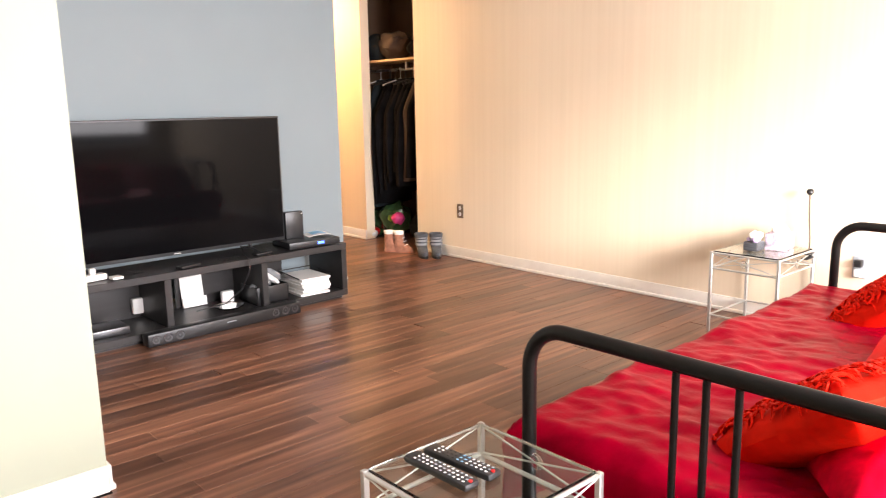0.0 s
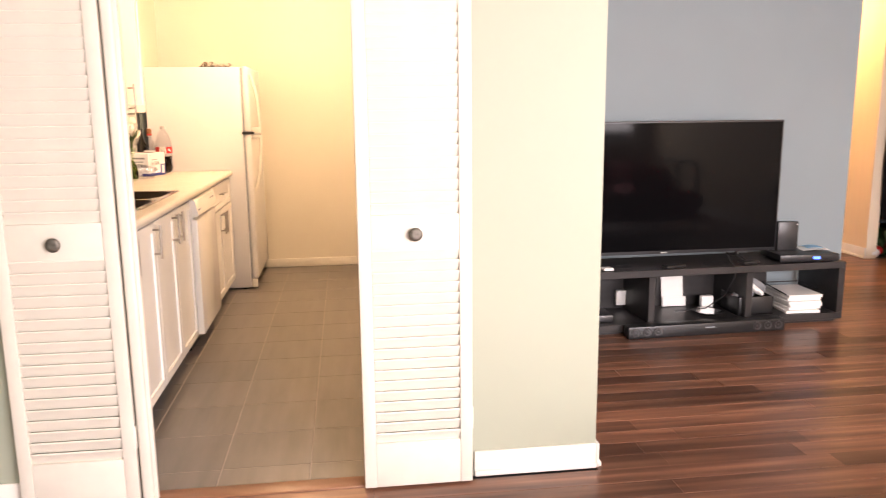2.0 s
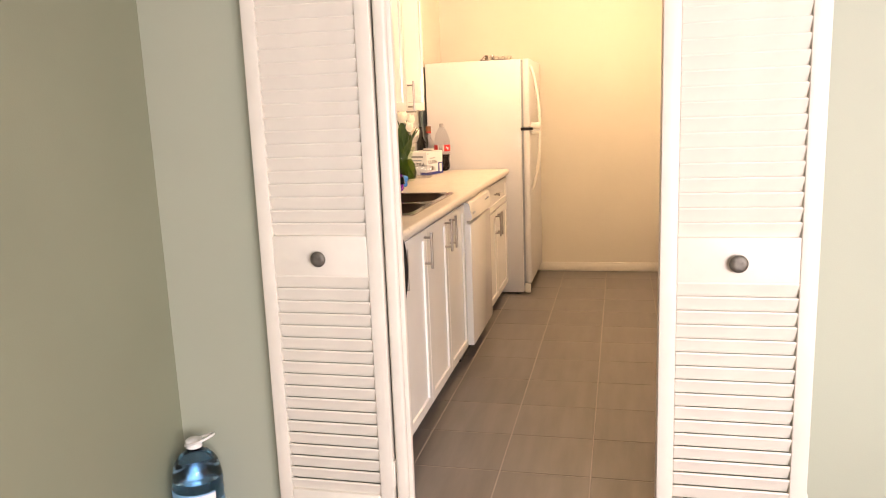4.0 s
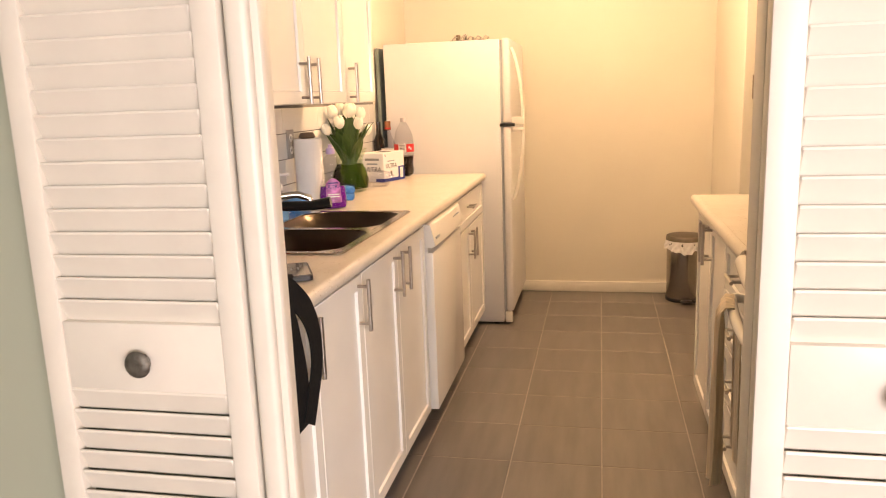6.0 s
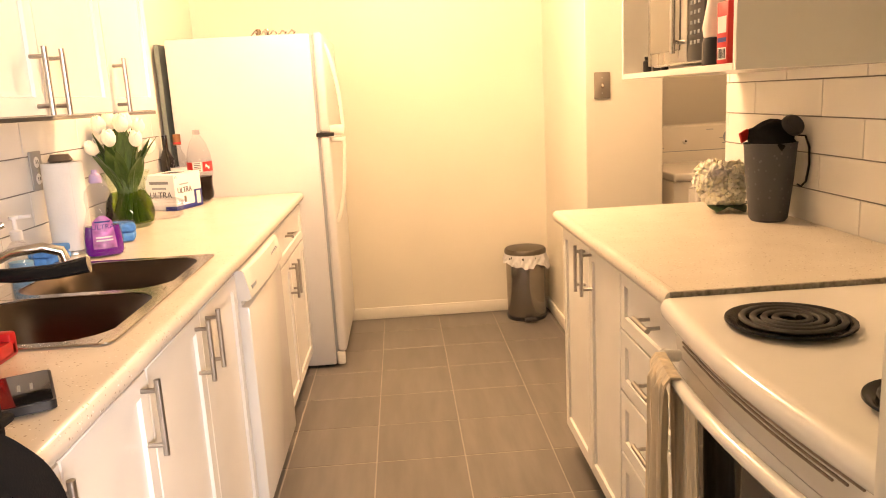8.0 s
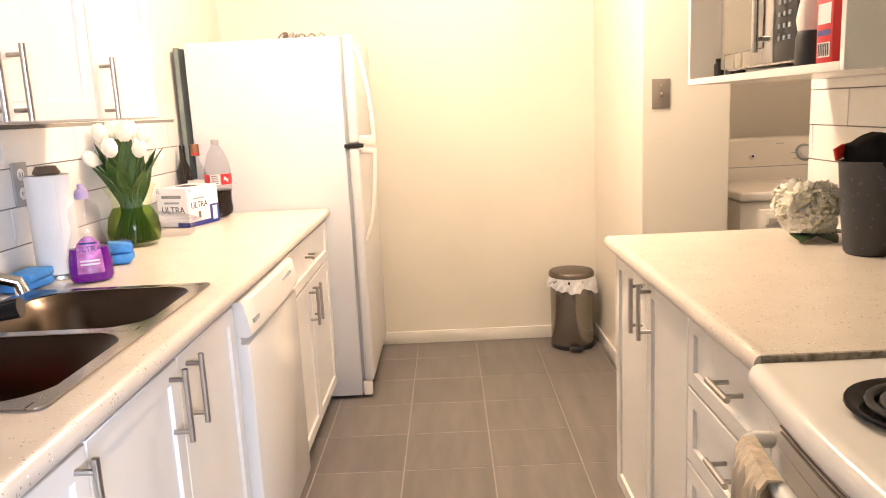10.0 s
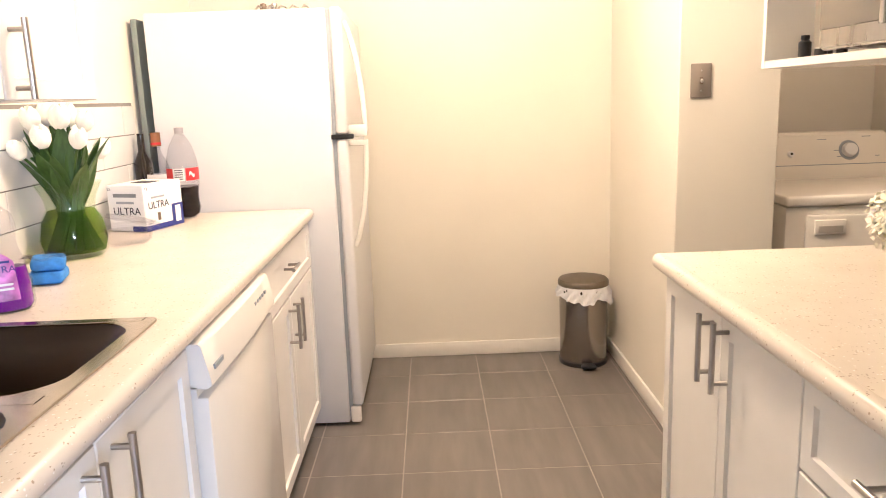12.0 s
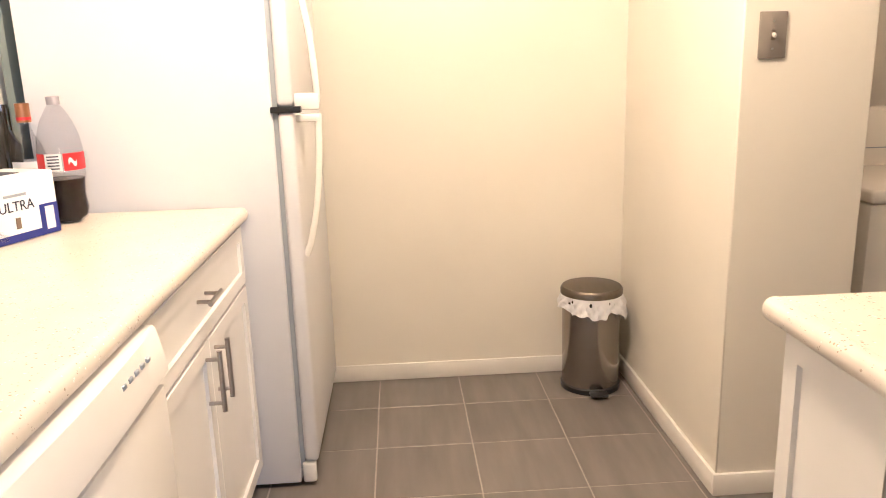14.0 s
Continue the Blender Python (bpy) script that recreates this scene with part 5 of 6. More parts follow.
part("emblem", box((0.0002, 0.060, 0.030), (0.0014, 0.074, 0.056)), M_BRONZE, bb, "small brown emblem")
part("grey_band", box((-0.122, -0.0012, 0.114), (-0.03, -0.0002, 0.126)), M_KNITL, bb)
letters("12", 0.014, bb, pose(-0.138, -0.0012, 0.136, 90, 0, 0), M_INK)
letters("12", 0.014, bb, pose(0.0012, 0.012, 0.136, 90, 0, 90), M_INK)
part("flap", box((-0.10, 0.06, 0.1545), (-0.03, 0.12, 0.1565)), M_INK, bb, "dark hand hole")

rb = thing("liquor_bottle", "clear liquor bottle with a copper cap behind the carton", "bottle", at(-1.455, 6.05, Z))
part("glass", lathe(shell([(0, 0), (0.040, 0.0), (0.042, 0.01), (0.042, 0.175), (0.034, 0.205), (0.018, 0.235), (0.0145, 0.25), (0.0145, 0.275)]), 24), M_BOTTLE, rb)
part("label", lathe([(0.0428, 0.07), (0.0428, 0.16)], 24), M_PAPERW, rb, "pale label")
part("cap", lathe([(0.018, 0.262), (0.018, 0.312), (0, 0.314)], 18), M_ORANGE, rb, "copper-coloured cap")
part("neck_band", lathe([(0.0185, 0.268), (0.0185, 0.276)], 18), M_REDL, rb)
db = thing("dark_bottle", "dark glass bottle beside the tiles", "bottle", at(-1.513, 6.06, Z))
part("glass", lathe([(0, 0), (0.032, 0.0), (0.033, 0.20), (0.014, 0.245), (0.013, 0.31), (0, 0.31)], 18), mat("brown_black_glass", (0.012, 0.009, 0.006), 0.08, coat=0.5), db)

co = thing("cola_bottle", "large clear bottle of cola, one third full", "bottle", at(-1.347, 5.99, Z) @ Matrix.Scale(0.96, 4))
cpf = [(0, 0.004), (0.030, 0.0), (0.046, 0.012), (0.052, 0.035), (0.048, 0.07), (0.051, 0.105), (0.0535, 0.115), (0.0535, 0.185), (0.050, 0.215), (0.038, 0.255), (0.020, 0.288), (0.0135, 0.295), (0.0135, 0.305)]
part("bottle", lathe(shell(cpf, 0.0012), 28), M_BOTTLE, co)
part("cola", lathe([(0, 0.006), (0.028, 0.004), (0.0435, 0.015), (0.0492, 0.036), (0.0452, 0.07), (0.0482, 0.104), (0.0500, 0.112), (0, 0.112)], 28), M_COLA, co, "dark cola")
def lab(u, v, a0, a1, z0, z1):
    a = radians(a0 + (a1 - a0) * u)
    return Vector((0.0542 * math.cos(a), 0.0542 * math.sin(a), z0 + (z1 - z0) * v))
part("label", sheet(10, 1, lambda u, v: lab(u, v, -62, 30, 0.135, 0.178), 0.0004), M_REDL, co, "red label")
part("label", sheet(10, 1, lambda u, v: lab(u, v, -165, -110, 0.135, 0.178), 0.0004), M_REDL, co, "red label")
part("panel", sheet(8, 1, lambda u, v: lab(u, v, -108, -66, 0.135, 0.178), 0.0004), M_PAPERW, co, "white printed panel")
for i in range(5):
    part("bar", sheet(4, 1, lambda u, v, i=i: Vector((0.0549 * math.cos(radians(-102 + 30 * u)), 0.0549 * math.sin(radians(-102 + 30 * u)), 0.140 + 0.0075 * i + 0.003 * v)), 0.0003), M_INK, co)
part("swash", sheet(6, 1, lambda u, v: Vector((0.0550 * math.cos(radians(-50 + 22 * u)), 0.0550 * math.sin(radians(-50 + 22 * u)), 0.150 + 0.012 * v + 0.006 * math.sin(u * 6))), 0.0003), M_WHITE, co)
part("cap", lathe([(0.0155, 0.296), (0.0155, 0.316), (0, 0.317)], 18), mat("grey_cap", (0.35, 0.33, 0.34), 0.5), co)
co.scale = (1.04, 1.04, 1.04)

ph = thing("phone", "black phone lying on the worktop", "phone", at(-1.014, 3.574, Z, -63) @ Matrix.Scale(1.08, 4))
part("body", extrude_outline(rounded(-0.075, -0.036, 0.075, 0.036, 0.010), 0, 0.012), M_BLACK, ph)
part("screen", extrude_outline(rounded(-0.071, -0.032, 0.071, 0.032, 0.008), 0.012, 0.0128), M_DARKGLASS, ph, "glossy screen")
for y in (-0.01, 0.006):
    part("mark", box((-0.02, y, 0.0128), (0.01, y + 0.004, 0.0131)), M_GASKET, ph)

dk = thing("dish_rack", "red plastic dish rack at the sink's near end", "dish rack", at(-1.335, 3.680, Z, 0))
part("tray", join(box((-0.20, -0.17, 0.0), (0.20, 0.12, 0.012), 0.004), box((-0.20, 0.10, 0.0), (0.20, 0.125, 0.045), 0.006), box((0.17, -0.17, 0.0), (0.20, 0.12, 0.03), 0.006), box((-0.20, -0.17, 0.0), (-0.17, 0.12, 0.045), 0.006)), M_REDP, dk)
part("basket", join(box((-0.16, -0.15, 0.05), (0.16, 0.09, 0.062), 0.003), moved(box((-0.180, 0.0, 0.0), (0.180, 0.014, 0.095), 0.005), pose(0, 0.085, 0.045, -14, 0, 0)), moved(box((0.0, -0.15, 0.0), (0.014, 0.11, 0.095), 0.005), pose(0.15, 0, 0.045, 0, 14, 0)), moved(box((-0.014, -0.15, 0.0), (0.0, 0.11, 0.095), 0.005), pose(-0.15, 0, 0.045, 0, -14, 0)), box((-0.165, -0.155, 0.05), (0.165, -0.14, 0.135), 0.005)), M_REDP, dk)
for x in (-0.12, 0.12):
    for y in (-0.12, 0.06):
        part("post", box((x - 0.01, y - 0.01, 0.010), (x + 0.01, y + 0.01, 0.052)), M_REDP, dk)
fp = thing("frying_pan", "small pan with a black handle resting in the dish rack", "pan", at(-1.325, 3.755, Z + 0.135, 0))
part("pan", moved(lathe([(0, -0.028), (0.075, -0.028), (0.098, 0.012), (0.101, 0.012), (0.078, -0.032), (0, -0.032)], 28), pose(0.0, 0.04, 0.0, 6, -6, 0)), mat("worn_brown_pan", (0.10, 0.055, 0.03), 0.35, 0.5, vary=0.4, scale=22), fp)
part("handle", tube([(0.13, 0.090, 0.004), (0.18, 0.100, 0.000), (0.25, 0.114, 0.000), (0.305, 0.126, 0.008)], [0.014, 0.017, 0.017, 0.019], 12, flat=0.85), M_PAN, fp, "black plastic handle")
part("ferrule", tube([(0.085, 0.078, 0.004), (0.135, 0.091, 0.004)], 0.012, 12), mat("brass_ferrule", (0.5, 0.34, 0.12), 0.3, 1.0), fp)

cb = thing("camera_bag", "black bag with straps hanging over the worktop edge", "bag", at(-1.0, 3.27, Z))
part("bag", lump(0.050, 0.070, 41, 1.0, 1.0), M_MATTEBLACK, cb, m=pose(-0.05, 0.035, 0.105))
part("pouch", join(box((-0.04, 0.06, 0.0), (0.045, 0.14, 0.125), 0.016, 3), box((-0.045, 0.052, 0.028), (0.052, 0.147, 0.040), 0.005, 2)), M_MATTEBLACK, cb)
def band(path, width):
    bm = bmesh.new()
    P = [Vector(p) for p in path]
    fine = []
    n = len(P)
    for i in range(n - 1):
        p0, p1, p2, p3 = P[max(0, i - 1)], P[i], P[i + 1], P[min(n - 1, i + 2)]
        for k in range(6):
            s = k / 6
            fine.append(0.5 * ((2 * p1) + (p2 - p0) * s + (2 * p0 - 5 * p1 + 4 * p2 - p3) * s * s + (3 * p1 - p0 - 3 * p2 + p3) * s ** 3))
    fine.append(P[-1])
    rows = []
    for i, p in enumerate(fine):
        d = fine[min(i + 1, len(fine) - 1)] - fine[max(i - 1, 0)]
        side = Vector((0, d.z, -d.y))
        side = side.normalized() if side.length > 0.35 * d.length else Vector((0, -1, 0))
        rows.append([bm.verts.new(p + side * width / 2), bm.verts.new(p - side * width / 2)])
    for a, b in zip(rows, rows[1:]):
        bm.faces.new((a[0], a[1], b[1], b[0]))
    bmesh.ops.recalc_face_normals(bm, faces=bm.faces[:])
    bmesh.ops.solidify(bm, geom=bm.faces[:], thickness=0.004)
    return bm
part("strap", band([(0.02, 0.02, 0.075), (0.08, 0.0, 0.058), (0.112, 0.025, 0.012), (0.122, 0.055, -0.035), (0.124, 0.075, -0.092), (0.124, 0.073, -0.155), (0.123, 0.042, -0.215), (0.122, 0.012, -0.268)], 0.062), M_MATTEBLACK, cb, "wide black strap")
part("strap", band([(0.02, -0.045, 0.070), (0.08, -0.052, 0.045), (0.110, -0.038, -0.005), (0.116, -0.018, -0.085), (0.118, -0.004, -0.170), (0.118, -0.002, -0.268)], 0.068), M_MATTEBLACK, cb, "wide black strap")

# ceiling lamps; the last is an unseen fixture added for the passage light
for nm, x, y, mm in (("ceiling_light", -0.36, 5.45, M_LAMPGL), ("ceiling_light", 3.9, 7.0, M_HLAMPGL), ("ceiling_light", 1.35, 5.55, M_LAMPGL)):
    cl = thing(nm, "round frosted ceiling light, lit warm", "ceiling light", pose(x, y, CEIL))
    part("base", lathe([(0, 0), (0.13, 0.0), (0.13, -0.02), (0, -0.02)], 28), M_WHITE, cl)
    dm = part("shade", lathe([(0.118, -0.021), (0.112, -0.05), (0.085, -0.078), (0.04, -0.092), (0, -0.095)], 28), mm, cl, "glowing frosted glass shade")
    dm.visible_shadow = False

# ---- living room ----
# television stand: three open bays
ts = thing("tv_stand", "long black-brown open television stand", "tv stand", pose(1.081, 4.519, 0, 0, 0, 2.0))
L, D, H, T = 1.905, 0.40, 0.386, 0.042
part("top", box((0, 0, H - T), (L, D, H), 0.002, 1), M_STAND, ts)
part("bottom", box((0.0, 0, 0.02), (L, D, 0.02 + T), 0.002, 1), M_STAND, ts)
part("plinth", box((0.03, 0.03, 0.0), (L - 0.03, D - 0.02, 0.02)), M_STAND, ts)
for x in (0.0, 0.612, 1.242, L - T):
    part("divider", box((x, 0.0, 0.02 + T), (x + T, D, H - T), 0.002, 1), M_STAND, ts)
for x0, x1 in ((0.25, 0.612), (0.84, 1.242), (1.242 + T, 1.62)):
    part("back_panel", box((x0, D - 0.02, 0.02 + T), (x1, D - 0.008, H - T)), M_STAND, ts)

tv = thing("television", "large flat television with a dark glossy screen", "television", pose(1.125, 4.75, 0))
TW, TZ0, TZ1 = 1.485, 0.440, 1.254
part("housing", box((0.0, 0.0, TZ0), (TW, 0.035, TZ1), 0.006, 2), M_BEZEL, tv)
part("back", box((0.18, 0.035, TZ0 + 0.06), (TW - 0.18, 0.075, TZ1 - 0.25), 0.01), M_BLACK, tv)
part("screen", box((0.011, -0.002, TZ0 + 0.022), (TW - 0.011, 0.002, TZ1 - 0.011)), M_SCREEN, tv, "dark glossy screen")
part("badge", box((TW / 2 - 0.02, -0.003, TZ0 + 0.006), (TW / 2 + 0.02, 0.0, TZ0 + 0.014)), M_SILVER, tv)
for x in (0.25, TW - 0.25):
    part("foot", join(tube([(x, -0.10, 0.400), (x, 0.0, 0.418), (x, 0.02, TZ0 + 0.02), (x, 0.04, 0.418), (x, 0.14, 0.400)], 0.008, 8)), M_BEZEL, tv)

# things on the stand; height of its top
H0 = 0.388
rt2 = thing("router", "black upright router box on the stand", "router", pose(2.678, 4.752, H0 + 0.048, 0, 0, -6))
part("case", box((-0.065, -0.022, 0.0), (0.065, 0.022, 0.185), 0.006), M_BLACK, rt2)
part("light", box((0.05, -0.0235, 0.165), (0.058, -0.0215, 0.172)), M_WHITE, rt2)
cbx = thing("cable_box", "black cable box with a blue display", "cable box", pose(2.748, 4.717, H0, 0, 0, -3))
part("case", box((-0.19, -0.13, 0.006), (0.19, 0.12, 0.048), 0.004), M_BLACK, cbx)
part("display", box((0.02, -0.1325, 0.020), (0.065, -0.1295, 0.036)), M_BLUELED, cbx, "lit blue display")
for x in (-0.16, 0.16):
    for y in (-0.10, 0.09):
        part("foot", lathe([(0.012, 0), (0.012, 0.007)], 10), M_BLACK, cbx, m=pose(x, y, 0))
pp = thing("papers", "loose white and blue papers on the cable box", "papers", pose(2.848, 4.732, H0 + 0.049, 0, 0, -12))
part("paper", sheet(6, 4, lambda u, v: Vector((-0.08 + 0.16 * u, -0.06 + 0.12 * v, 0.003 + 0.012 * math.sin(2.5 * u) + 0.004 * v)), 0.001), M_PAPERW, pp)
part("leaflet", sheet(6, 4, lambda u, v: Vector((-0.05 + 0.10 * u, -0.05 + 0.09 * v, 0.019 + 0.008 * math.sin(3 * u))), 0.001), M_LABELB, pp, "blue leaflet")
pw = thing("power_strip", "white power strip on the stand's top", "power strip", pose(1.308, 4.632, H0, 0, 0, 8))
part("strip", box((-0.10, -0.03, 0), (0.10, 0.03, 0.035), 0.008), M_WHITE, pw)
for x in (-0.03, 0.03):
    part("plug", box((x - 0.016, -0.016, 0.035), (x + 0.016, 0.016, 0.07), 0.006), M_WHITE, pw)
for x, y, w2, m2, lbl, nm in ((1.568, 4.652, 0.045, M_PLASTIC, "small clear plastic box on the stand", "small_box"), (1.448, 4.592, 0.03, M_WHITE, "small white adapter on the stand", "adapter"), (1.868, 4.602, 0.07, M_BLACK, "black remote on the stand", "remote"), (2.148, 4.632, 0.07, M_PLASTIC, "clear plastic sleeve on the stand", "sleeve"), (2.368, 4.632, 0.06, M_BLACK, "black adapter on the stand", "adapter")):
    th = thing(nm, lbl, nm.replace("_", " "), pose(x, y, H0, 0, 0, x * 31 % 20))
    part("body", box((-w2, -0.03, 0), (w2, 0.03, 0.016), 0.005), m2, th)
cabl = thing("cable", "thin black cable trailing from the television", "cable")
part("wire", tube([(2.278, 4.822, 0.52), (2.288, 4.752, 0.43), (2.248, 4.632, 0.405), (2.228, 4.532, 0.395), (2.218, 4.519, 0.33), (2.198, 4.592, 0.20), (2.128, 4.682, 0.10), (1.948, 4.732, 0.075)], 0.004, 6), M_BLACK, cabl)
part("wire", tube([(2.608, 4.812, 0.62), (2.593, 4.792, 0.56), (2.608, 4.782, 0.48), (2.638, 4.772, 0.45)], 0.004, 6), M_BLACK, cabl)

# soundbar and what stands in the bays
sb = thing("soundbar", "black soundbar lying before the stand", "soundbar", pose(1.533, 4.432, 0, 0, 0, 2.0))
part("bar", box((0, 0, 0.0), (1.00, 0.085, 0.075), 0.008), M_BLACK, sb)
for x in (0.045, 0.115, 0.185, 0.815, 0.885, 0.955):
    part("driver", lathe([(0.026, 0.003), (0.024, 0.0), (0.008, -0.002), (0, 0.002)], 20), M_BEZEL, sb, "grey ring speaker cone", pose(x, -0.001, 0.04, 90, 0, 0))
part("badge", box((0.48, -0.002, 0.046), (0.54, 0.001, 0.052)), M_GASKET, sb)
pl = thing("media_player", "dark flat media player in the stand's bay", "media player", pose(1.388, 4.682, 0.064))
part("case", box((-0.11, -0.09, 0.0), (0.11, 0.09, 0.045), 0.008), M_BEZEL, pl)
ad = thing("adapter", "white adapter plugged behind the stand", "adapter", pose(1.655, 4.914, 0.135))
part("body", box((-0.035, -0.04, -0.045), (0.03, 0.0, 0.05), 0.006), M_WHITE, ad)
wb = thing("white_box", "small white modem in the stand's middle bay", "modem", pose(2.205, 4.83, 0.064))
part("body", box((-0.04, -0.02, 0.0), (0.04, 0.02, 0.08), 0.008), M_WHITE, wb)
# white sheet and strip added in place of the bright wall and baseboard behind
ps = thing("bay_wall_stand_in", "white sheet standing in for the lit wall behind the stand's bay", "paper", pose(1.995, 4.895, 0.064, -8, 0, 0))
part("sheet", box((-0.062, 0.0, 0.0), (0.085, 0.002, 0.245), 0.0005, 1), M_PAPERW, ps)
part("low_strip", box((-0.060, -0.012, 0.0), (0.098, -0.003, 0.060), 0.001, 1), M_WHITE, ps, "white low strip standing in for the baseboard")
dsk = thing("glass_disc", "clear round dish in the stand's bay", "dish", pose(2.15, 4.70, 0.064))
part("dish", lathe([(0, 0.002), (0.07, 0.002), (0.095, 0.018), (0.098, 0.018), (0.072, 0.006), (0, 0.006)], 28), M_GLASS, dsk)
bk = thing("storage_basket", "black basket full of loose papers", "basket", pose(2.413, 4.712, 0.064))
part("basket", join(box((-0.115, -0.11, 0), (0.115, 0.11, 0.012)), box((-0.115, -0.11, 0), (-0.105, 0.11, 0.115), 0.003), box((0.105, -0.11, 0), (0.115, 0.11, 0.115), 0.003), box((-0.115, -0.11, 0), (0.115, -0.10, 0.115), 0.003), box((-0.115, 0.10, 0), (0.115, 0.11, 0.115), 0.003)), M_BLACK, bk)
for i in range(5):
    part("paper", moved(lump(0.055, 0.022, 50 + i, 1.2, 1.0), pose(-0.05 + 0.025 * i, -0.03 + 0.02 * (i % 3), 0.115 + 0.012 * i, 10 * i, -8 * i, 40 * i)), M_PAPERW if i % 2 else M_KNITL, bk)
mg = thing("magazine_stack", "stack of white magazines in the stand's bay", "magazines", pose(2.738, 4.737, 0.064))
for i in range(6):
    part("magazine", moved(box((-0.11, -0.14, 0.0), (0.11, 0.14, 0.018), 0.002, 1), pose(0.006 * ((i * 7) % 3 - 1), 0.008 * ((i * 5) % 3 - 1), 0.0195 * i, 0, 0, (i * 13) % 7 - 3)), M_PAPERW, mg)
part("tray", tube([(-0.125, -0.13, 0.12), (-0.125, 0.13, 0.14), (0.125, 0.13, 0.14), (0.125, -0.13, 0.12)], 0.004, 6), M_BLACK, mg, "black wire tray edge")

# outlets on the papered wall
outlet("wall_outlet", "white outlet in a dark plate on the wallpaper", pose(XR - 0.0005, 5.006, 0.411, 0, 0, -90), M_BRONZE)
o2 = outlet("wall_outlet", "outlet with a black plug behind the futon", pose(XR - 0.0005, 1.817, 0.39, 0, 0, -90), M_GASKET)
part("plug", box((-0.02, -0.045, 0.005), (0.02, -0.006, 0.045), 0.006), M_BLACK, o2, "black plug")
part("plug", box((-0.02, -0.040, -0.05), (0.02, -0.006, -0.008), 0.006), M_WHITE, o2)

# boots
def boot(m, label, high, cloth, cuff, group):
    b = thing("boot", label, "boot", m, group)
    part("sole", extrude_outline([(0.042 * math.sin(a) * (1.0 if math.cos(a) > 0 else 0.85), 0.13 * math.cos(a)) for a in [i * 2 * math.pi / 24 for i in range(24)]], 0, 0.022), M_BLACK if cloth is M_KNIT else M_TAN, b)
    bm = bmesh.new()
    rings = []
    for k in range(13):
        s = k / 12
        z = 0.02 + (high - 0.02) * s
        ln = 0.122 if s < 0.15 else 0.122 - 0.062 * min(1, (s - 0.15) / 0.25)
        cy = 0.0 if s < 0.15 else -0.058 * min(1, (s - 0.15) / 0.25)
        wd = 0.040 + 0.013 * s
        rings.append([bm.verts.new((wd * math.sin(a) * (1 + 0.03 * math.sin(40 * s)), cy + ln * math.cos(a), z)) for a in [i * 2 * math.pi / 20 for i in range(20)]])
    for a, c in zip(rings, rings[1:]):
        for i in range(20):
            bm.faces.new((a[i], a[(i + 1) % 20], c[(i + 1) % 20], c[i]))
    part("upper", bm, cloth, b)
    part("cuff", lathe([(0.054, high - 0.03), (0.058, high - 0.015), (0.056, high + 0.004), (0.046, high), (0.044, high - 0.06), (0, high - 0.065)], 20, 1.0, 1.12), cuff, b, "turned cuff", pose(0, -0.058, 0))
    if cloth is M_KNIT:
        for z in (0.5, 0.66, 0.82):
            part("band", lathe([(0.0535, high * z), (0.0545, high * z + 0.009), (0.0535, high * z + 0.018)], 20, 1.0, 1.14), M_KNITL, b, "pale grey knitted band", pose(0, -0.058, 0))
    else:
        for k in range(3):
            part("lace", tube([(-0.035, 0.03 - 0.012 * k, 0.075 + 0.035 * k), (0, 0.062 - 0.022 * k, 0.085 + 0.035 * k), (0.035, 0.03 - 0.012 * k, 0.075 + 0.035 * k)], 0.004, 6), M_PAPERW, b, "white lace")
    return b


for x, y, rz in ((4.285, 5.30, 150), (4.372, 5.215, 142)):
    bt2 = boot(pose(x, y, 0, 0, 0, rz), "grey striped knitted winter boot on the floor", 0.185, M_KNIT, M_KNIT, "boots by the closet")
    bt2.scale = (1.05, 1.0, 1.05)
for x, y, rz in ((4.250, 5.66, 215), (4.285, 5.57, 208)):
    boot(pose(x, y, 0, 0, 0, rz), "tan suede boot with white lining on the floor", 0.21, M_TAN, M_PAPERW, "boots by the closet").scale = (0.72, 0.75, 0.92)

# closet contents
cs = thing("closet_shelf", "pale wooden closet shelf with a hanging rail", "shelf")
part("board", box((XR + 0.12, 5.352, 1.722), (XR + 0.45, 6.848, 1.744), 0.002, 1), M_OAK, cs)
part("rail", tube([(XR + 0.32, 5.352, 1.655), (XR + 0.32, 6.848, 1.655)], 0.014, 12), M_STEEL, cs)
part("bracket", box((XR + 0.30, 6.05, 1.655), (XR + 0.34, 6.07, 1.722)), M_STEEL, cs)
def coat(y, ln, material, seed, wide=0.22):
    c = thing("coat", "dark coat on a hanger in the closet", "coat", pose(XR + 0.32, y, 1.655), "hanging coats")
    part("hanger", join(tube([(0, 0, -0.09), (0, 0, -0.03), (0.012, 0, 0.005), (0, 0, 0.018), (-0.014, 0, 0.004)], 0.004, 6), tube([(-wide, 0, -0.15), (0, 0, -0.085), (wide, 0, -0.15)], 0.007, 6)), M_WHITE if seed in (4, 6) else M_BLACK, c, "thin hanger")
    def cl(u, v):
        a = 2 * math.pi * u
        s = min(1, 0.25 + v * 3)
        w3 = wide * s * (1 + 0.06 * math.sin(5 * v + seed))
        return Vector((w3 * math.cos(a), (0.035 + 0.03 * s) * math.sin(a) + 0.012 * math.sin(6 * a + seed) * v, -0.09 - 0.06 * min(1, v * 5) - ln * v))
    part("cloth", sheet(30, 14, cl), material, c)
coat(5.61, 0.9, M_CLOTH, 8, 0.26)
coat(5.70, 0.78, M_CLOTH, 1)
coat(5.79, 0.86, M_CLOTH, 9, 0.25)
coat(5.94, 0.95, M_CLOTH, 10, 0.25)
coat(6.09, 0.92, M_CLOTH, 11, 0.25)
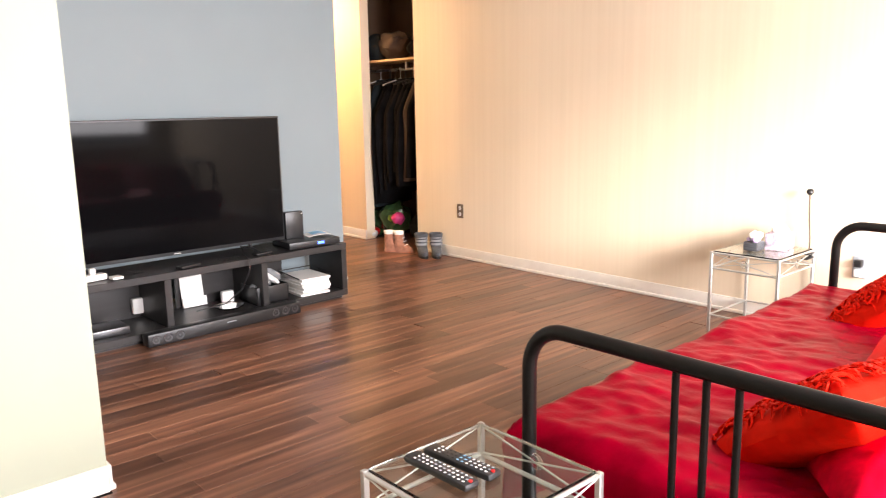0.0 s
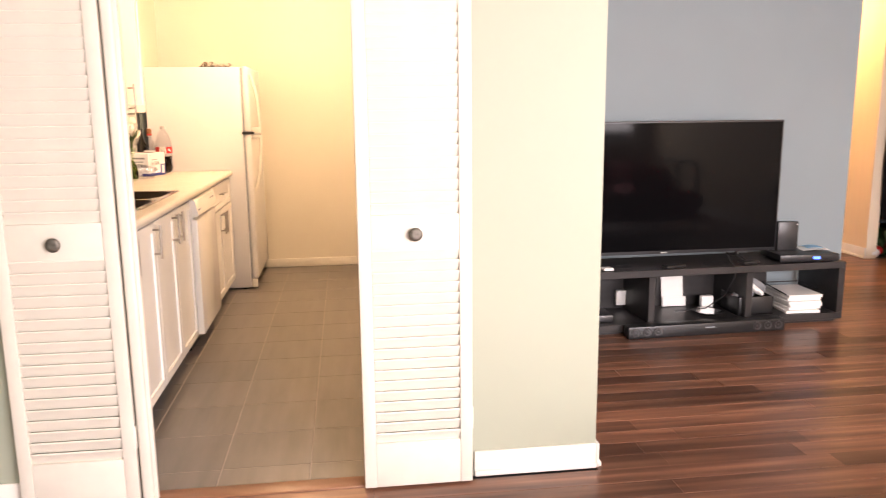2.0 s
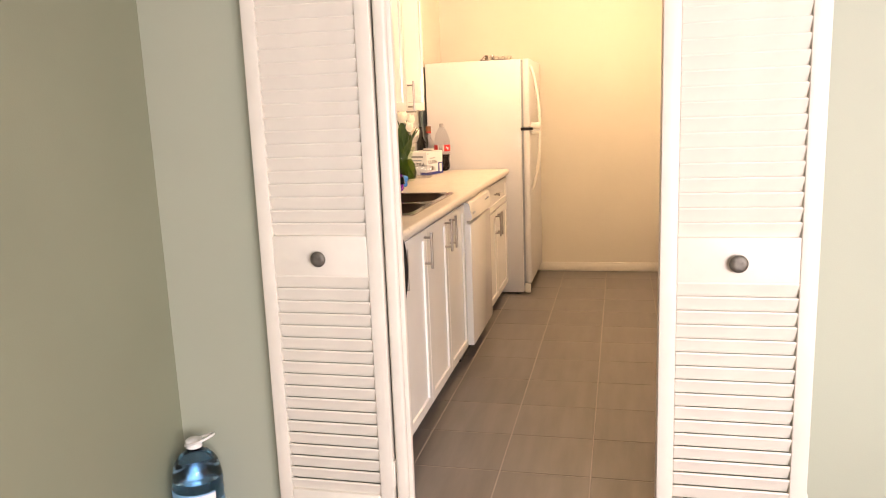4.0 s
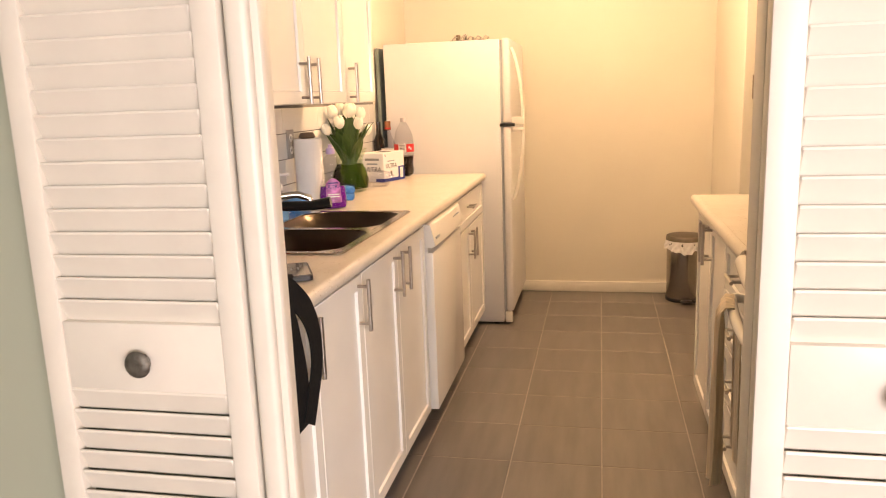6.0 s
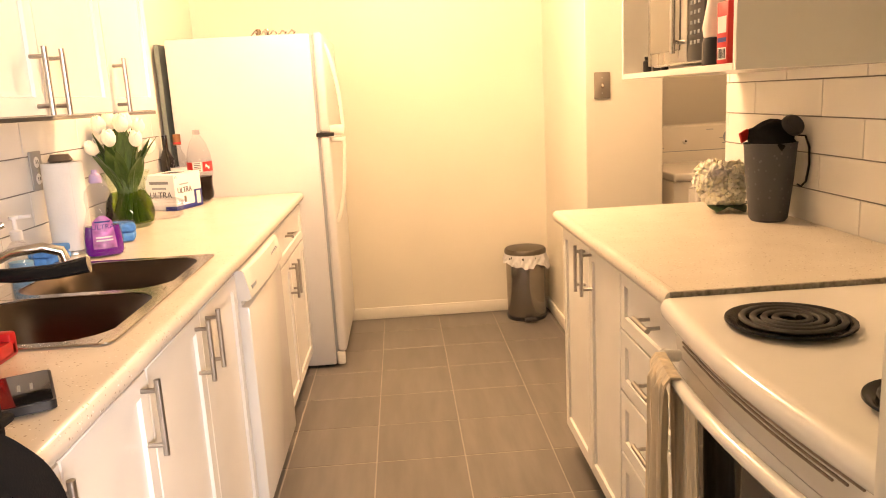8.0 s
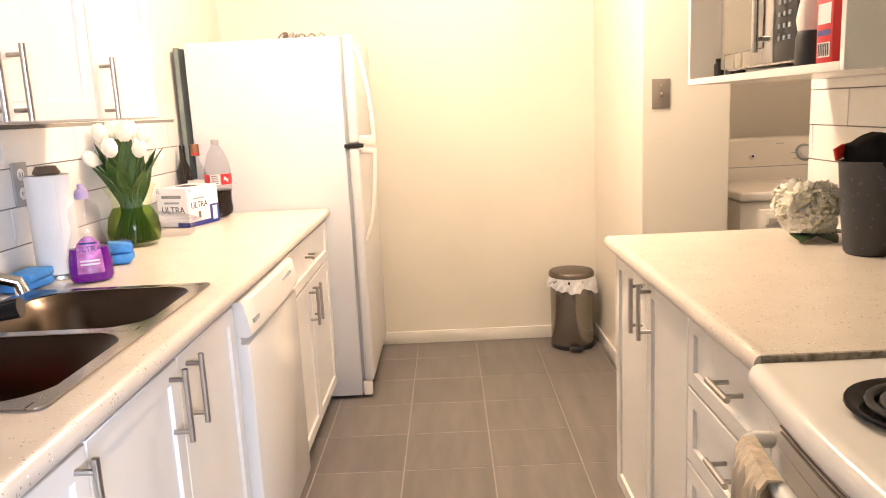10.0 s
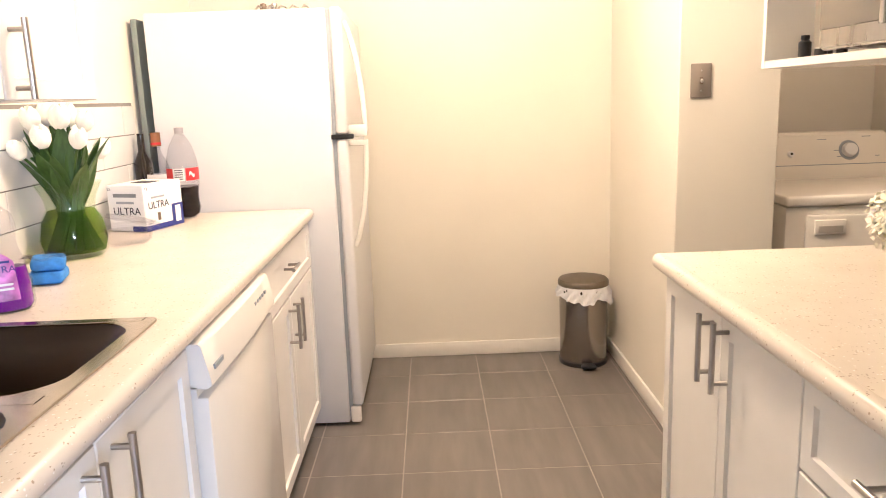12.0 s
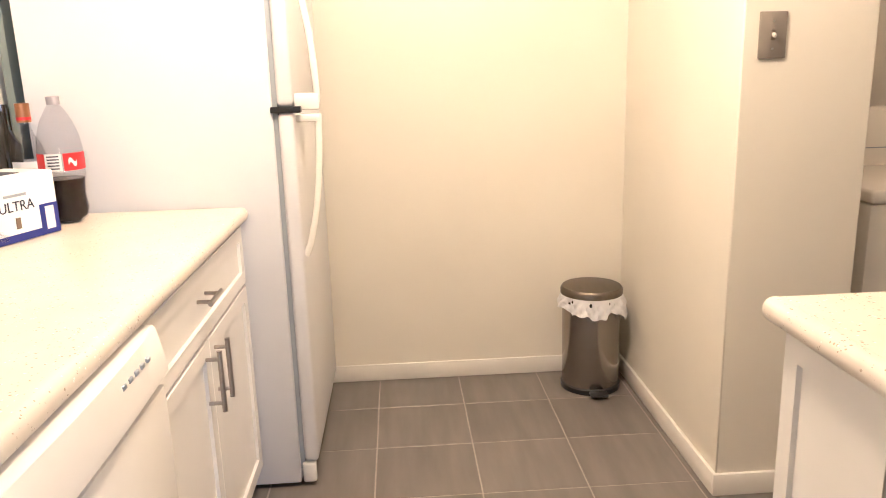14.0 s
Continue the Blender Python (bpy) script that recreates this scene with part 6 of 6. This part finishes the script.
coat(6.25, 1.05, M_CLOTH, 12, 0.25)
coat(5.87, 0.90, M_BROWNC, 2)
coat(6.01, 0.82, M_CLOTH, 3)
coat(6.17, 1.0, M_CLOTH, 4)
coat(6.33, 1.15, M_CLOTH, 5, 0.24)
coat(6.48, 1.2, M_TEAL, 6, 0.24)
for nm, lbl, x, y, z, bmx, mm in (("travel_bag", "brown soft bag on the closet shelf", 0.27, 6.17, 1.745, lump(0.16, 0.13, 61, 0.9, 1.25), M_BROWNC),
                                  ("folded_clothes", "dark teal clothes heap on the closet shelf", 0.25, 6.43, 1.745, lump(0.12, 0.12, 62, 1.0, 1.3), M_TEAL),
                                  ("black_hat", "black hat on the closet shelf", 0.24, 5.80, 1.745, lump(0.10, 0.075, 63, 1.0, 1.1), M_CLOTH)):
    t2 = thing(nm, lbl, nm.replace("_", " "), pose(XR + x, y, z))
    lowest = min(v.co.z for v in bmx.verts)
    part("body", bmx, mm, t2, m=pose(0, 0, -lowest))
for nm, lbl, x, y, r, h, mm, sd2 in (("plastic_bag", "dark green plastic bag on the closet floor", 0.30, 6.27, 0.17, 0.17, M_GREENB, 71), ("plastic_bag", "black plastic bag on the closet floor", 0.42, 5.97, 0.16, 0.12, M_MATTEBLACK, 72), ("plastic_bag", "green crumpled plastic bag on the closet floor", 0.30, 6.50, 0.14, 0.14, M_GREENB, 73),
                                     ("pink_ball", "pink plastic toy bag on the closet floor", 0.16, 6.07, 0.062, 0.06, M_PINK, 74), ("lime_ball", "lime plastic toy on the closet floor", 0.20, 6.21, 0.05, 0.05, M_LIME, 75), ("white_shoe", "white shoe on the closet floor", 0.10, 6.41, 0.05, 0.04, M_PAPERW, 76), ("red_cap", "red and white cap on the closet floor", 0.16, 6.47, 0.06, 0.05, M_REDP, 77)):
    bmx = lump(r, h, sd2)
    lowest = min(v.co.z for v in bmx.verts)
    t2 = thing(nm, lbl, nm.replace("_", " "), pose(XR + x, y, 0.001))
    part("body", bmx, mm, t2, m=pose(0, 0, -lowest))
    if nm in ("pink_ball", "lime_ball"):
        t2.location.z = 0.16


# side tables of silver rods with glass tops
def side_table(m, w, d, h, label):
    s = thing("side_table", label, "side table", m, "glass side tables")
    r = 0.008
    part("glass_top", box((0.006, 0.006, h - 0.004), (w - 0.006, d - 0.006, h + 0.004), 0.001, 1), M_TABLEGLASS, s, "clear glass top")
    for x in (0, w):
        for y in (0, d):
            part("leg", box((x - r, y - r, 0), (x + r, y + r, h), 0.002, 1), M_SILVER, s)
    for z in (h - 0.007, h - 0.095, 0.10):
        part("rail", join(tube([(0, 0, z), (w, 0, z)], 0.006, 8), tube([(0, d, z), (w, d, z)], 0.006, 8), tube([(0, 0, z), (0, d, z)], 0.006, 8), tube([(w, 0, z), (w, d, z)], 0.006, 8)), M_SILVER, s)
    for y in (0, d):
        part("cross_brace", join(tube([(0, y, h - 0.012), (w, y, h - 0.09)], 0.0025, 6), tube([(0, y, h - 0.09), (w, y, h - 0.012)], 0.0025, 6)), M_SILVER, s)
    for x in (0, w):
        part("cross_brace", join(tube([(x, 0, h - 0.012), (x, d, h - 0.09)], 0.0025, 6), tube([(x, 0, h - 0.09), (x, d, h - 0.012)], 0.0025, 6)), M_SILVER, s)
    for px, py, rz in ((w / 2, -0.004, 0), (w / 2, d + 0.004, 0), (-0.004, d / 2, 90), (w + 0.004, d / 2, 90)):
        part("rosette", lathe([(0, 0.008), (0.014, 0.006), (0.022, 0), (0.014, -0.006), (0, -0.008)], 14), M_GLASS, s, "clear glass rosette", pose(px, py, h - 0.05, 90, 0, rz))
    return s


side_table(pose(1.025, 1.309, 0), 0.383, 0.384, 0.468, "silver metal side table with a glass top holding remotes")
side_table(pose(3.985, 2.05, 0), 0.44, 0.38, 0.468, "silver metal side table with a glass top by the wallpaper")
for x, y, rz, nm in ((1.134, 1.550, 91, "long"), (1.198, 1.548, 94, "wide")):
    rm = thing("remote_control", "black remote control with pale buttons on the glass table", "remote control", pose(x, y, 0.4725, 0, 0, rz), "remotes")
    part("body", join(box((-0.105, -0.023, 0), (0.105, 0.023, 0.018), 0.007, 2)), M_BLACK, rm)
    for r in range(12):
        for c in range(3):
            part("button", box((-0.09 + 0.0145 * r, -0.016 + 0.0125 * c, 0.0175), (-0.083 + 0.0145 * r, -0.0105 + 0.0125 * c, 0.0195), 0.0012, 1), M_LABELB if nm == "wide" and 5 <= r <= 6 else M_BLACK if nm == "wide" and r in (7, 8, 9) else M_WHITE if (r * 5 + c * 3) % 7 not in (0, 3) else M_GASKET, rm)
    part("power_button", lathe([(0, 0.0205), (0.005, 0.0205), (0.005, 0.017)], 10), M_REDP, rm, "red button", pose(-0.097, 0, 0))

tb = thing("tissue_box", "floral tissue box on the side table", "tissue box", pose(4.285, 2.185, 0.4725, 0, 0, 8))
part("box", box((-0.085, -0.055, 0), (0.085, 0.055, 0.095), 0.004), mat("floral_print", (0.50, 0.42, 0.50), 0.6, vary=0.8, scale=24), tb)
part("tissue", lump(0.045, 0.035, 81), M_PAPERW, tb, m=pose(0, 0, 0.105))
fl = thing("artificial_flowers", "lilac and white flowers in a small dark pot", "flowers", pose(4.155, 2.27, 0.4725))
part("pot", box((-0.05, -0.04, 0), (0.05, 0.04, 0.05), 0.006), M_KNIT, fl)
for i in range(9):
    part("bloom", lump(0.020, 0.018, 90 + i), M_LILAC if i % 3 == 0 else M_PETAL, fl, m=pose(-0.04 + 0.02 * (i % 5), -0.025 + 0.017 * (i // 3), 0.065 + 0.012 * (i % 3)))
gn = thing("gooseneck_holder", "black clip with a thin gooseneck and ball tip", "clip lamp", pose(4.392, 2.062, 0.425) @ Matrix.Diagonal((1, 1, 0.88, 1)))
part("clip", join(box((-0.06, -0.02, 0.022), (0.05, 0.02, 0.032), 0.004), box((-0.06, -0.02, -0.008), (0.05, 0.02, 0.002), 0.004), tube([(0.02, 0, 0.0), (0.02, 0, 0.03)], 0.010, 10)), M_BLACK, gn)
part("neck", tube([(0.0, 0, 0.03), (-0.004, 0, 0.12), (-0.02, 0.004, 0.25), (-0.026, 0.006, 0.34), (-0.024, 0.008, 0.40)], 0.005, 8), M_BRONZE, gn, "thin brown gooseneck")
part("ball", lathe([(0, -0.02), (0.010, -0.018), (0.020, -0.002), (0.018, 0.012), (0.010, 0.02), (0, 0.022)], 16), M_BLACK, gn, "", pose(-0.024, 0.008, 0.42))

# futon: tube frame, mattress, cushions
fu = thing("futon", "red satin futon on a black tubular steel frame", "futon")
AXN, AXF, AYF, AYB, AZ = 1.467, 3.60, 1.574, 0.56, 0.752
# the far end stands a little forward of the near one
SKEW = Matrix(((1, 0, 0, 0), (0.028, 1, 0, -0.028 * AXN), (0, 0, 1, 0), (0, 0, 0, 1)))
def arm(x):
    r = 0.11
    pts = [(x, AYF, 0.0), (x, AYF, 0.30), (x, AYF, AZ - r)]
    pts += [(x, AYF - r + r * math.cos(radians(a)), AZ - r + r * math.sin(radians(a))) for a in range(10, 91, 10)]
    pts += [(x, 1.2, AZ), (x, AYB + r, AZ)]
    pts += [(x, AYB + r - r * math.sin(radians(a)), AZ - r + r * math.cos(radians(a))) for a in range(10, 91, 10)]
    pts += [(x, AYB, 0.0)]
    a = part("arm", moved(tube(pts, 0.0195, 14), SKEW), M_TUBE, fu, "black bent steel tube arm")
    part("lower_rail", moved(tube([(x, AYF, 0.20), (x, AYB, 0.20)], 0.016, 10), SKEW), M_TUBE, a)
    for k in range(3):
        y = 1.161 - 0.071 * k
        part("spindle", moved(tube([(x, y, 0.20), (x, y, AZ)], 0.0085, 10), SKEW), M_TUBE, a)
arm(AXN)
arm(AXF)
part("front_rail", moved(tube([(AXN, AYF - 0.10, 0.24), (AXF, AYF - 0.10, 0.24)], 0.018, 10), SKEW), M_TUBE, fu)
part("rear_rail", moved(tube([(AXN, AYB + 0.12, 0.24), (AXF, AYB + 0.12, 0.24)], 0.018, 10), SKEW), M_TUBE, fu)
def soft_slab(x0, x1, y0, y1, z0, z1, nx, ny, tuft, seed, r=0.07):
    bm = bmesh.new()
    def top(i, j):
        u, v = i / nx, j / ny
        x, y = x0 + (x1 - x0) * u, y0 + (y1 - y0) * v
        e = min(u * (x1 - x0), (1 - u) * (x1 - x0), v * (y1 - y0), (1 - v) * (y1 - y0))
        k = math.sqrt(max(0.0, 1 - (1 - min(1, e / r)) ** 2))
        wav = tuft * (0.5 * math.sin(x * 9 + seed) * math.sin(y * 11 + seed) + noise.noise(Vector((x * 4, y * 4, seed))) + 0.5 * noise.noise(Vector((x * 13, y * 9, seed))))
        return x, y, k, wav
    up, dn = [], []
    zm = (z0 + z1) / 2
    for i in range(nx + 1):
        a, b = [], []
        for j in range(ny + 1):
            x, y, k, wav = top(i, j)
            edge = i in (0, nx) or j in (0, ny)
            jx, jy = 0.012 * noise.noise(Vector((x * 6, y * 6, seed + 4))), 0.012 * noise.noise(Vector((x * 6, y * 6, seed + 9)))
            va = bm.verts.new((x + jx, y + jy, zm + (z1 - zm) * k + wav * k))
            a.append(va)
            b.append(va if edge else bm.verts.new((x, y, zm - (zm - z0) * k)))
        up.append(a)
        dn.append(b)
    for i in range(nx):
        for j in range(ny):
            bm.faces.new((up[i][j], up[i + 1][j], up[i + 1][j + 1], up[i][j + 1]))
            q = [dn[i][j], dn[i][j + 1], dn[i + 1][j + 1], dn[i + 1][j]]
            bm.faces.new(q)
    return bm
def quilted(x, y):
    """Folds that run from the front edge and soft pads between them."""
    fold = 0.010 * abs(math.sin(x * 7.5 + 1.3 * math.sin(y * 4))) * (0.4 + 0.6 * max(0.0, y - 0.9))
    crease = 0.010 * noise.noise(Vector((x * 14 + 4 * y, y * 5 - 3 * x, 3.0))) + 0.005 * noise.noise(Vector((x * 30, y * 22 + 9 * x, 1.0)))
    return fold + crease
mt = soft_slab(AXN + 0.02, AXF + 0.02, 0.72, 1.70, 0.265, 0.462, 170, 80, 0.014, 2)
for v in mt.verts:
    if v.co.z > 0.37:
        v.co.z += quilted(v.co.x, v.co.y)
        v.co.y += 0.012 * math.sin(v.co.x * 16) * max(0.0, v.co.y - 1.55) * 5
part("mattress", moved(mt, SKEW), M_RED, fu, "crimson satin mattress cover")
part("back_mattress", moved(soft_slab(AXN + 0.03, AXF - 0.03, 0.0, 0.62, -0.09, 0.09, 80, 30, 0.012, 7), pose(0, 0.80, 0.40, 158, 0, 0)), M_RED, fu, "crimson satin back folded low")
# hanging front of the cover
part("front_fall", moved(sheet(90, 10, lambda u, v: Vector((AXN + 0.03 + (AXF - AXN - 0.06) * u, 1.690 + 0.02 * math.sin(u * 60) * v + 0.012 * v, 0.375 - 0.20 * v)), 0.004), SKEW), M_RED, fu, "hanging satin cover")
def cushion(m, w, label, mm, seed):
    c = thing("cushion", label, "cushion", m, "cushions on the futon")
    body = soft_slab(-w / 2, w / 2, -w / 2, w / 2, -0.085, 0.085, 48, 48, 0.009, seed, 0.19)
    part("cover", body, mm, c)
    if mm is M_SCARLET:
        rs = random.Random(seed)
        bits = []
        def lift(x, y):
            e = min(w / 2 - abs(x), w / 2 - abs(y))
            return 0.088 * math.sqrt(max(0.0, 1 - (1 - min(1, max(0.0, e) / 0.19)) ** 2))
        for k in range(460):
            x0, y0, a = rs.uniform(-0.46, 0.46) * w, rs.uniform(-0.44, 0.47) * w, rs.uniform(0, 6.28)
            ln, wv = rs.uniform(0.03, 0.06), rs.uniform(0.0035, 0.007)
            row = []
            for i in range(6):
                s = i / 5 - 0.5
                x, y = x0 + ln * s * math.cos(a) - 0.012 * math.sin(7 * s + k) * math.sin(a), y0 + ln * s * math.sin(a) + 0.012 * math.sin(7 * s + k) * math.cos(a)
                row.append((x, y, lift(x, y) + 0.006 + 0.010 * math.cos(3.1 * s)))
            bits.append(tube(row, [wv * 0.4, wv * 0.8, wv, wv, wv * 0.8, wv * 0.4], 5, False, 0.5))
        part("ruffle", join(*bits), mm, c, "gathered satin fringe over the cushion")
    return c
cushion(pose(1.90, 0.97, 0.555, -38, 0, -18), 0.46, "scarlet satin cushion with a ruffled fringe on the futon", M_SCARLET, 11)
cushion(pose(1.83, 0.79, 0.52, -8, 4, 38), 0.42, "crimson satin cushion with dark flower print", M_PRINT, 12)
cushion(pose(2.66, 1.00, 0.57, -50, 0, 6), 0.46, "plain scarlet satin cushion on the futon", mat("plain_scarlet_satin", (0.70, 0.012, 0.012), 0.45, 0.4, vary=0.12, scale=12, bump=0.5, bump_scale=24, spec=0.0), 13)
cushion(pose(3.26, 1.27, 0.53, -38, 0, 4), 0.46, "scarlet satin cushion with a ruffled fringe on the futon", M_SCARLET, 14)

# water jug
jg = thing("water_jug", "blue clear plastic water jug with a white handle ring", "water jug", pose(-1.449, 2.845, 0) @ Matrix.Scale(0.96, 4))
jp = [(0, 0.006), (0.070, 0.0), (0.080, 0.012)]
for k in range(13):
    z = 0.02 + 0.22 * k / 12
    jp.append((0.080 + (0.0025 if k % 2 else -0.001), z))
jp += [(0.079, 0.25), (0.070, 0.285), (0.048, 0.315), (0.028, 0.328), (0.022, 0.332), (0.022, 0.345)]
part("bottle", lathe(jp, 32), M_JUG, jg, "ribbed blue plastic")
part("water", lathe([(0, 0.01), (0.075, 0.01), (0.077, 0.025), (0.077, 0.235), (0.0, 0.235)], 32), glass_mat("jug_water", (0.55, 0.78, 0.95), 0.0, 1.33), jg, "water")
part("cap", lathe([(0.026, 0.338), (0.026, 0.362), (0.020, 0.366), (0, 0.366)], 20), M_WHITE, jg, "white cap")
part("ring_handle", tube([(0.028 * math.cos(a) + 0.022 + 0.022 * math.cos(a), 0.034 * math.sin(a), 0.343 + 0.020 * (1 + math.cos(a))) for a in [i * 2 * math.pi / 20 for i in range(20)]], 0.004, 6, True), M_WHITE, jg)
lbx = part("label", sheet(20, 3, lambda u, v: Vector((0.0838 * math.cos(radians(-150 + 130 * u)), 0.0838 * math.sin(radians(-150 + 130 * u)), 0.12 + 0.085 * v)), 0.0006), M_LABELB, jg, "blue and white label")
part("label_patch", sheet(10, 3, lambda u, v: Vector((0.0848 * math.cos(radians(-78 + 58 * u)), 0.0848 * math.sin(radians(-78 + 58 * u)), 0.13 + 0.07 * v)), 0.0005), M_WHITE, lbx)
part("barcode", sheet(6, 2, lambda u, v: Vector((0.0848 * math.cos(radians(-130 + 22 * u)), 0.0848 * math.sin(radians(-130 + 22 * u)), 0.125 + 0.035 * v)), 0.0005), M_WHITE, lbx)
for i in range(6):
    part("bar", sheet(2, 1, lambda u, v, i=i: Vector((0.0856 * math.cos(radians(-127 + 3.2 * i + 1.6 * u)), 0.0856 * math.sin(radians(-127 + 3.2 * i + 1.6 * u)), 0.130 + 0.026 * v)), 0.0003), M_INK, lbx)

# ---- pieces of walls and floors ----
wall_l = structure("tile_backing", box((XL, 3.06, 0.91), (XL + 0.002, 6.112, 1.335)), M_SGROUT, "tile adhesive behind the left tiles", "wall")
splash(wall_l, XL, 1, 3.062, 6.112, 0.902, 1.3345, 0.25)
wall_r = structure("tile_backing", box((KX - 0.002, 3.06, 0.80), (KX, 5.169, 1.355)), M_SGROUT, "tile adhesive behind the right tiles", "wall")
splash(wall_r, KX, -1, 3.062, 5.169, 0.902, 1.475, 0.86)


def piece(w3, d3, h3, material, bev=0.0015):
    t3 = box((0, 0, -h3), (w3, d3, 0), bev, 1)
    bmesh.ops.recalc_face_normals(t3, faces=t3.faces[:])
    me = bpy.data.meshes.new("piece")
    t3.to_mesh(me)
    t3.free()
    me.materials.append(material)
    return me


# kitchen floor tiles on a square grid; cut tiles at the walls
TX, TY, PX, PYY, G = -0.578, 6.026, 0.3345, 0.3215, 0.004
grout = structure("floor_grout", box((XL, 2.96, -0.012), (KX, KY, -0.0012)), M_GROUT, "pale grout between kitchen tiles", "floor")
cache = {}
for ix in range(-2, 4):
    for iy in range(-10, 4):
        x0, x1, y0, y1 = TX + ix * PX + G / 2, TX + (ix + 1) * PX - G / 2, TY + iy * PYY + G / 2, TY + (iy + 1) * PYY - G / 2
        x1 = min(x1, (AX if y0 > SY - 0.1 else KX) - 0.002)
        y0, y1 = max(y0, 2.968), min(y1, KY - 0.002)
        if x1 - x0 < 0.02 or y1 - y0 < 0.02:
            continue
        key = (round(x1 - x0, 3), round(y1 - y0, 3))
        if key not in cache:
            cache[key] = piece(*key, 0.0095, M_TILE)
        shared("tile", cache[key], grout, (x0, y0, 0.0))
sub = structure("corridor_floor", box((KX + 0.002, GY1, -0.012), (GX1, 6.95, -0.001)), M_LAM, "walnut laminate in the passage", "floor")

# walnut boards, laid along x; those in view of the walk are pieces, the rest one sheet
BW = 0.105
boards = structure("floor_underlay", box((XL, WY, -0.012), (XR + 0.75, 8.5, -0.0095)), M_BLACK, "underlay below the walnut boards", "floor")
rb2 = random.Random(9)
far_bits = []
cache = {}
y = WY
while y < 8.5:
    x = XL - rb2.uniform(0, 0.9)
    y1 = min(y + BW, 8.5)
    while x < XR + 0.74:
        bl = rb2.uniform(0.55, 1.2)
        a, b = max(x, XL + 0.002), min(x + bl, XR + 0.74)
        x += bl
        if y > GY1 - 0.02:
            a = max(a, GX1 + 0.001)
        elif y > 2.93:
            a = max(a, 0.827)
        if y < CY0 - 0.05 or y > CY1:
            b = min(b, XR)
        if b - a < 0.03:
            continue
        yb = y1
        if y < 2.915 < y1:
            yb = 2.915
            if b > 0.827:
                far_bits.append((max(a, 0.827), b - 0.0012, 2.915, y1 - 0.0012))
        if 0.75 < y < 5.4 and b > 0.2:
            key = (round(b - a, 2), round(yb - y, 3))
            if key not in cache:
                cache[key] = piece(b - a - 0.0012, yb - y - 0.0012, 0.009, M_LAM, 0.0012)
            shared("plank", cache[key], boards, (a, y, 0.0))
        else:
            far_bits.append((a, b - 0.0012, y, y1 - 0.0012))
    y += BW
bm = bmesh.new()
for a, b, y0, y1 in far_bits:
    vs4 = [bm.verts.new(p) for p in ((a, y0, 0), (b, y0, 0), (b, y1, 0), (a, y1, 0), (a, y0, -0.009), (b, y0, -0.009), (b, y1, -0.009), (a, y1, -0.009))]
    for f in ((0, 1, 2, 3), (0, 4, 5, 1), (1, 5, 6, 2), (2, 6, 7, 3), (3, 7, 4, 0)):
        bm.faces.new([vs4[i] for i in f])
fb = part("planks", bm, M_LAM, boards, "walnut laminate boards")
fb["kind"] = "stuff"
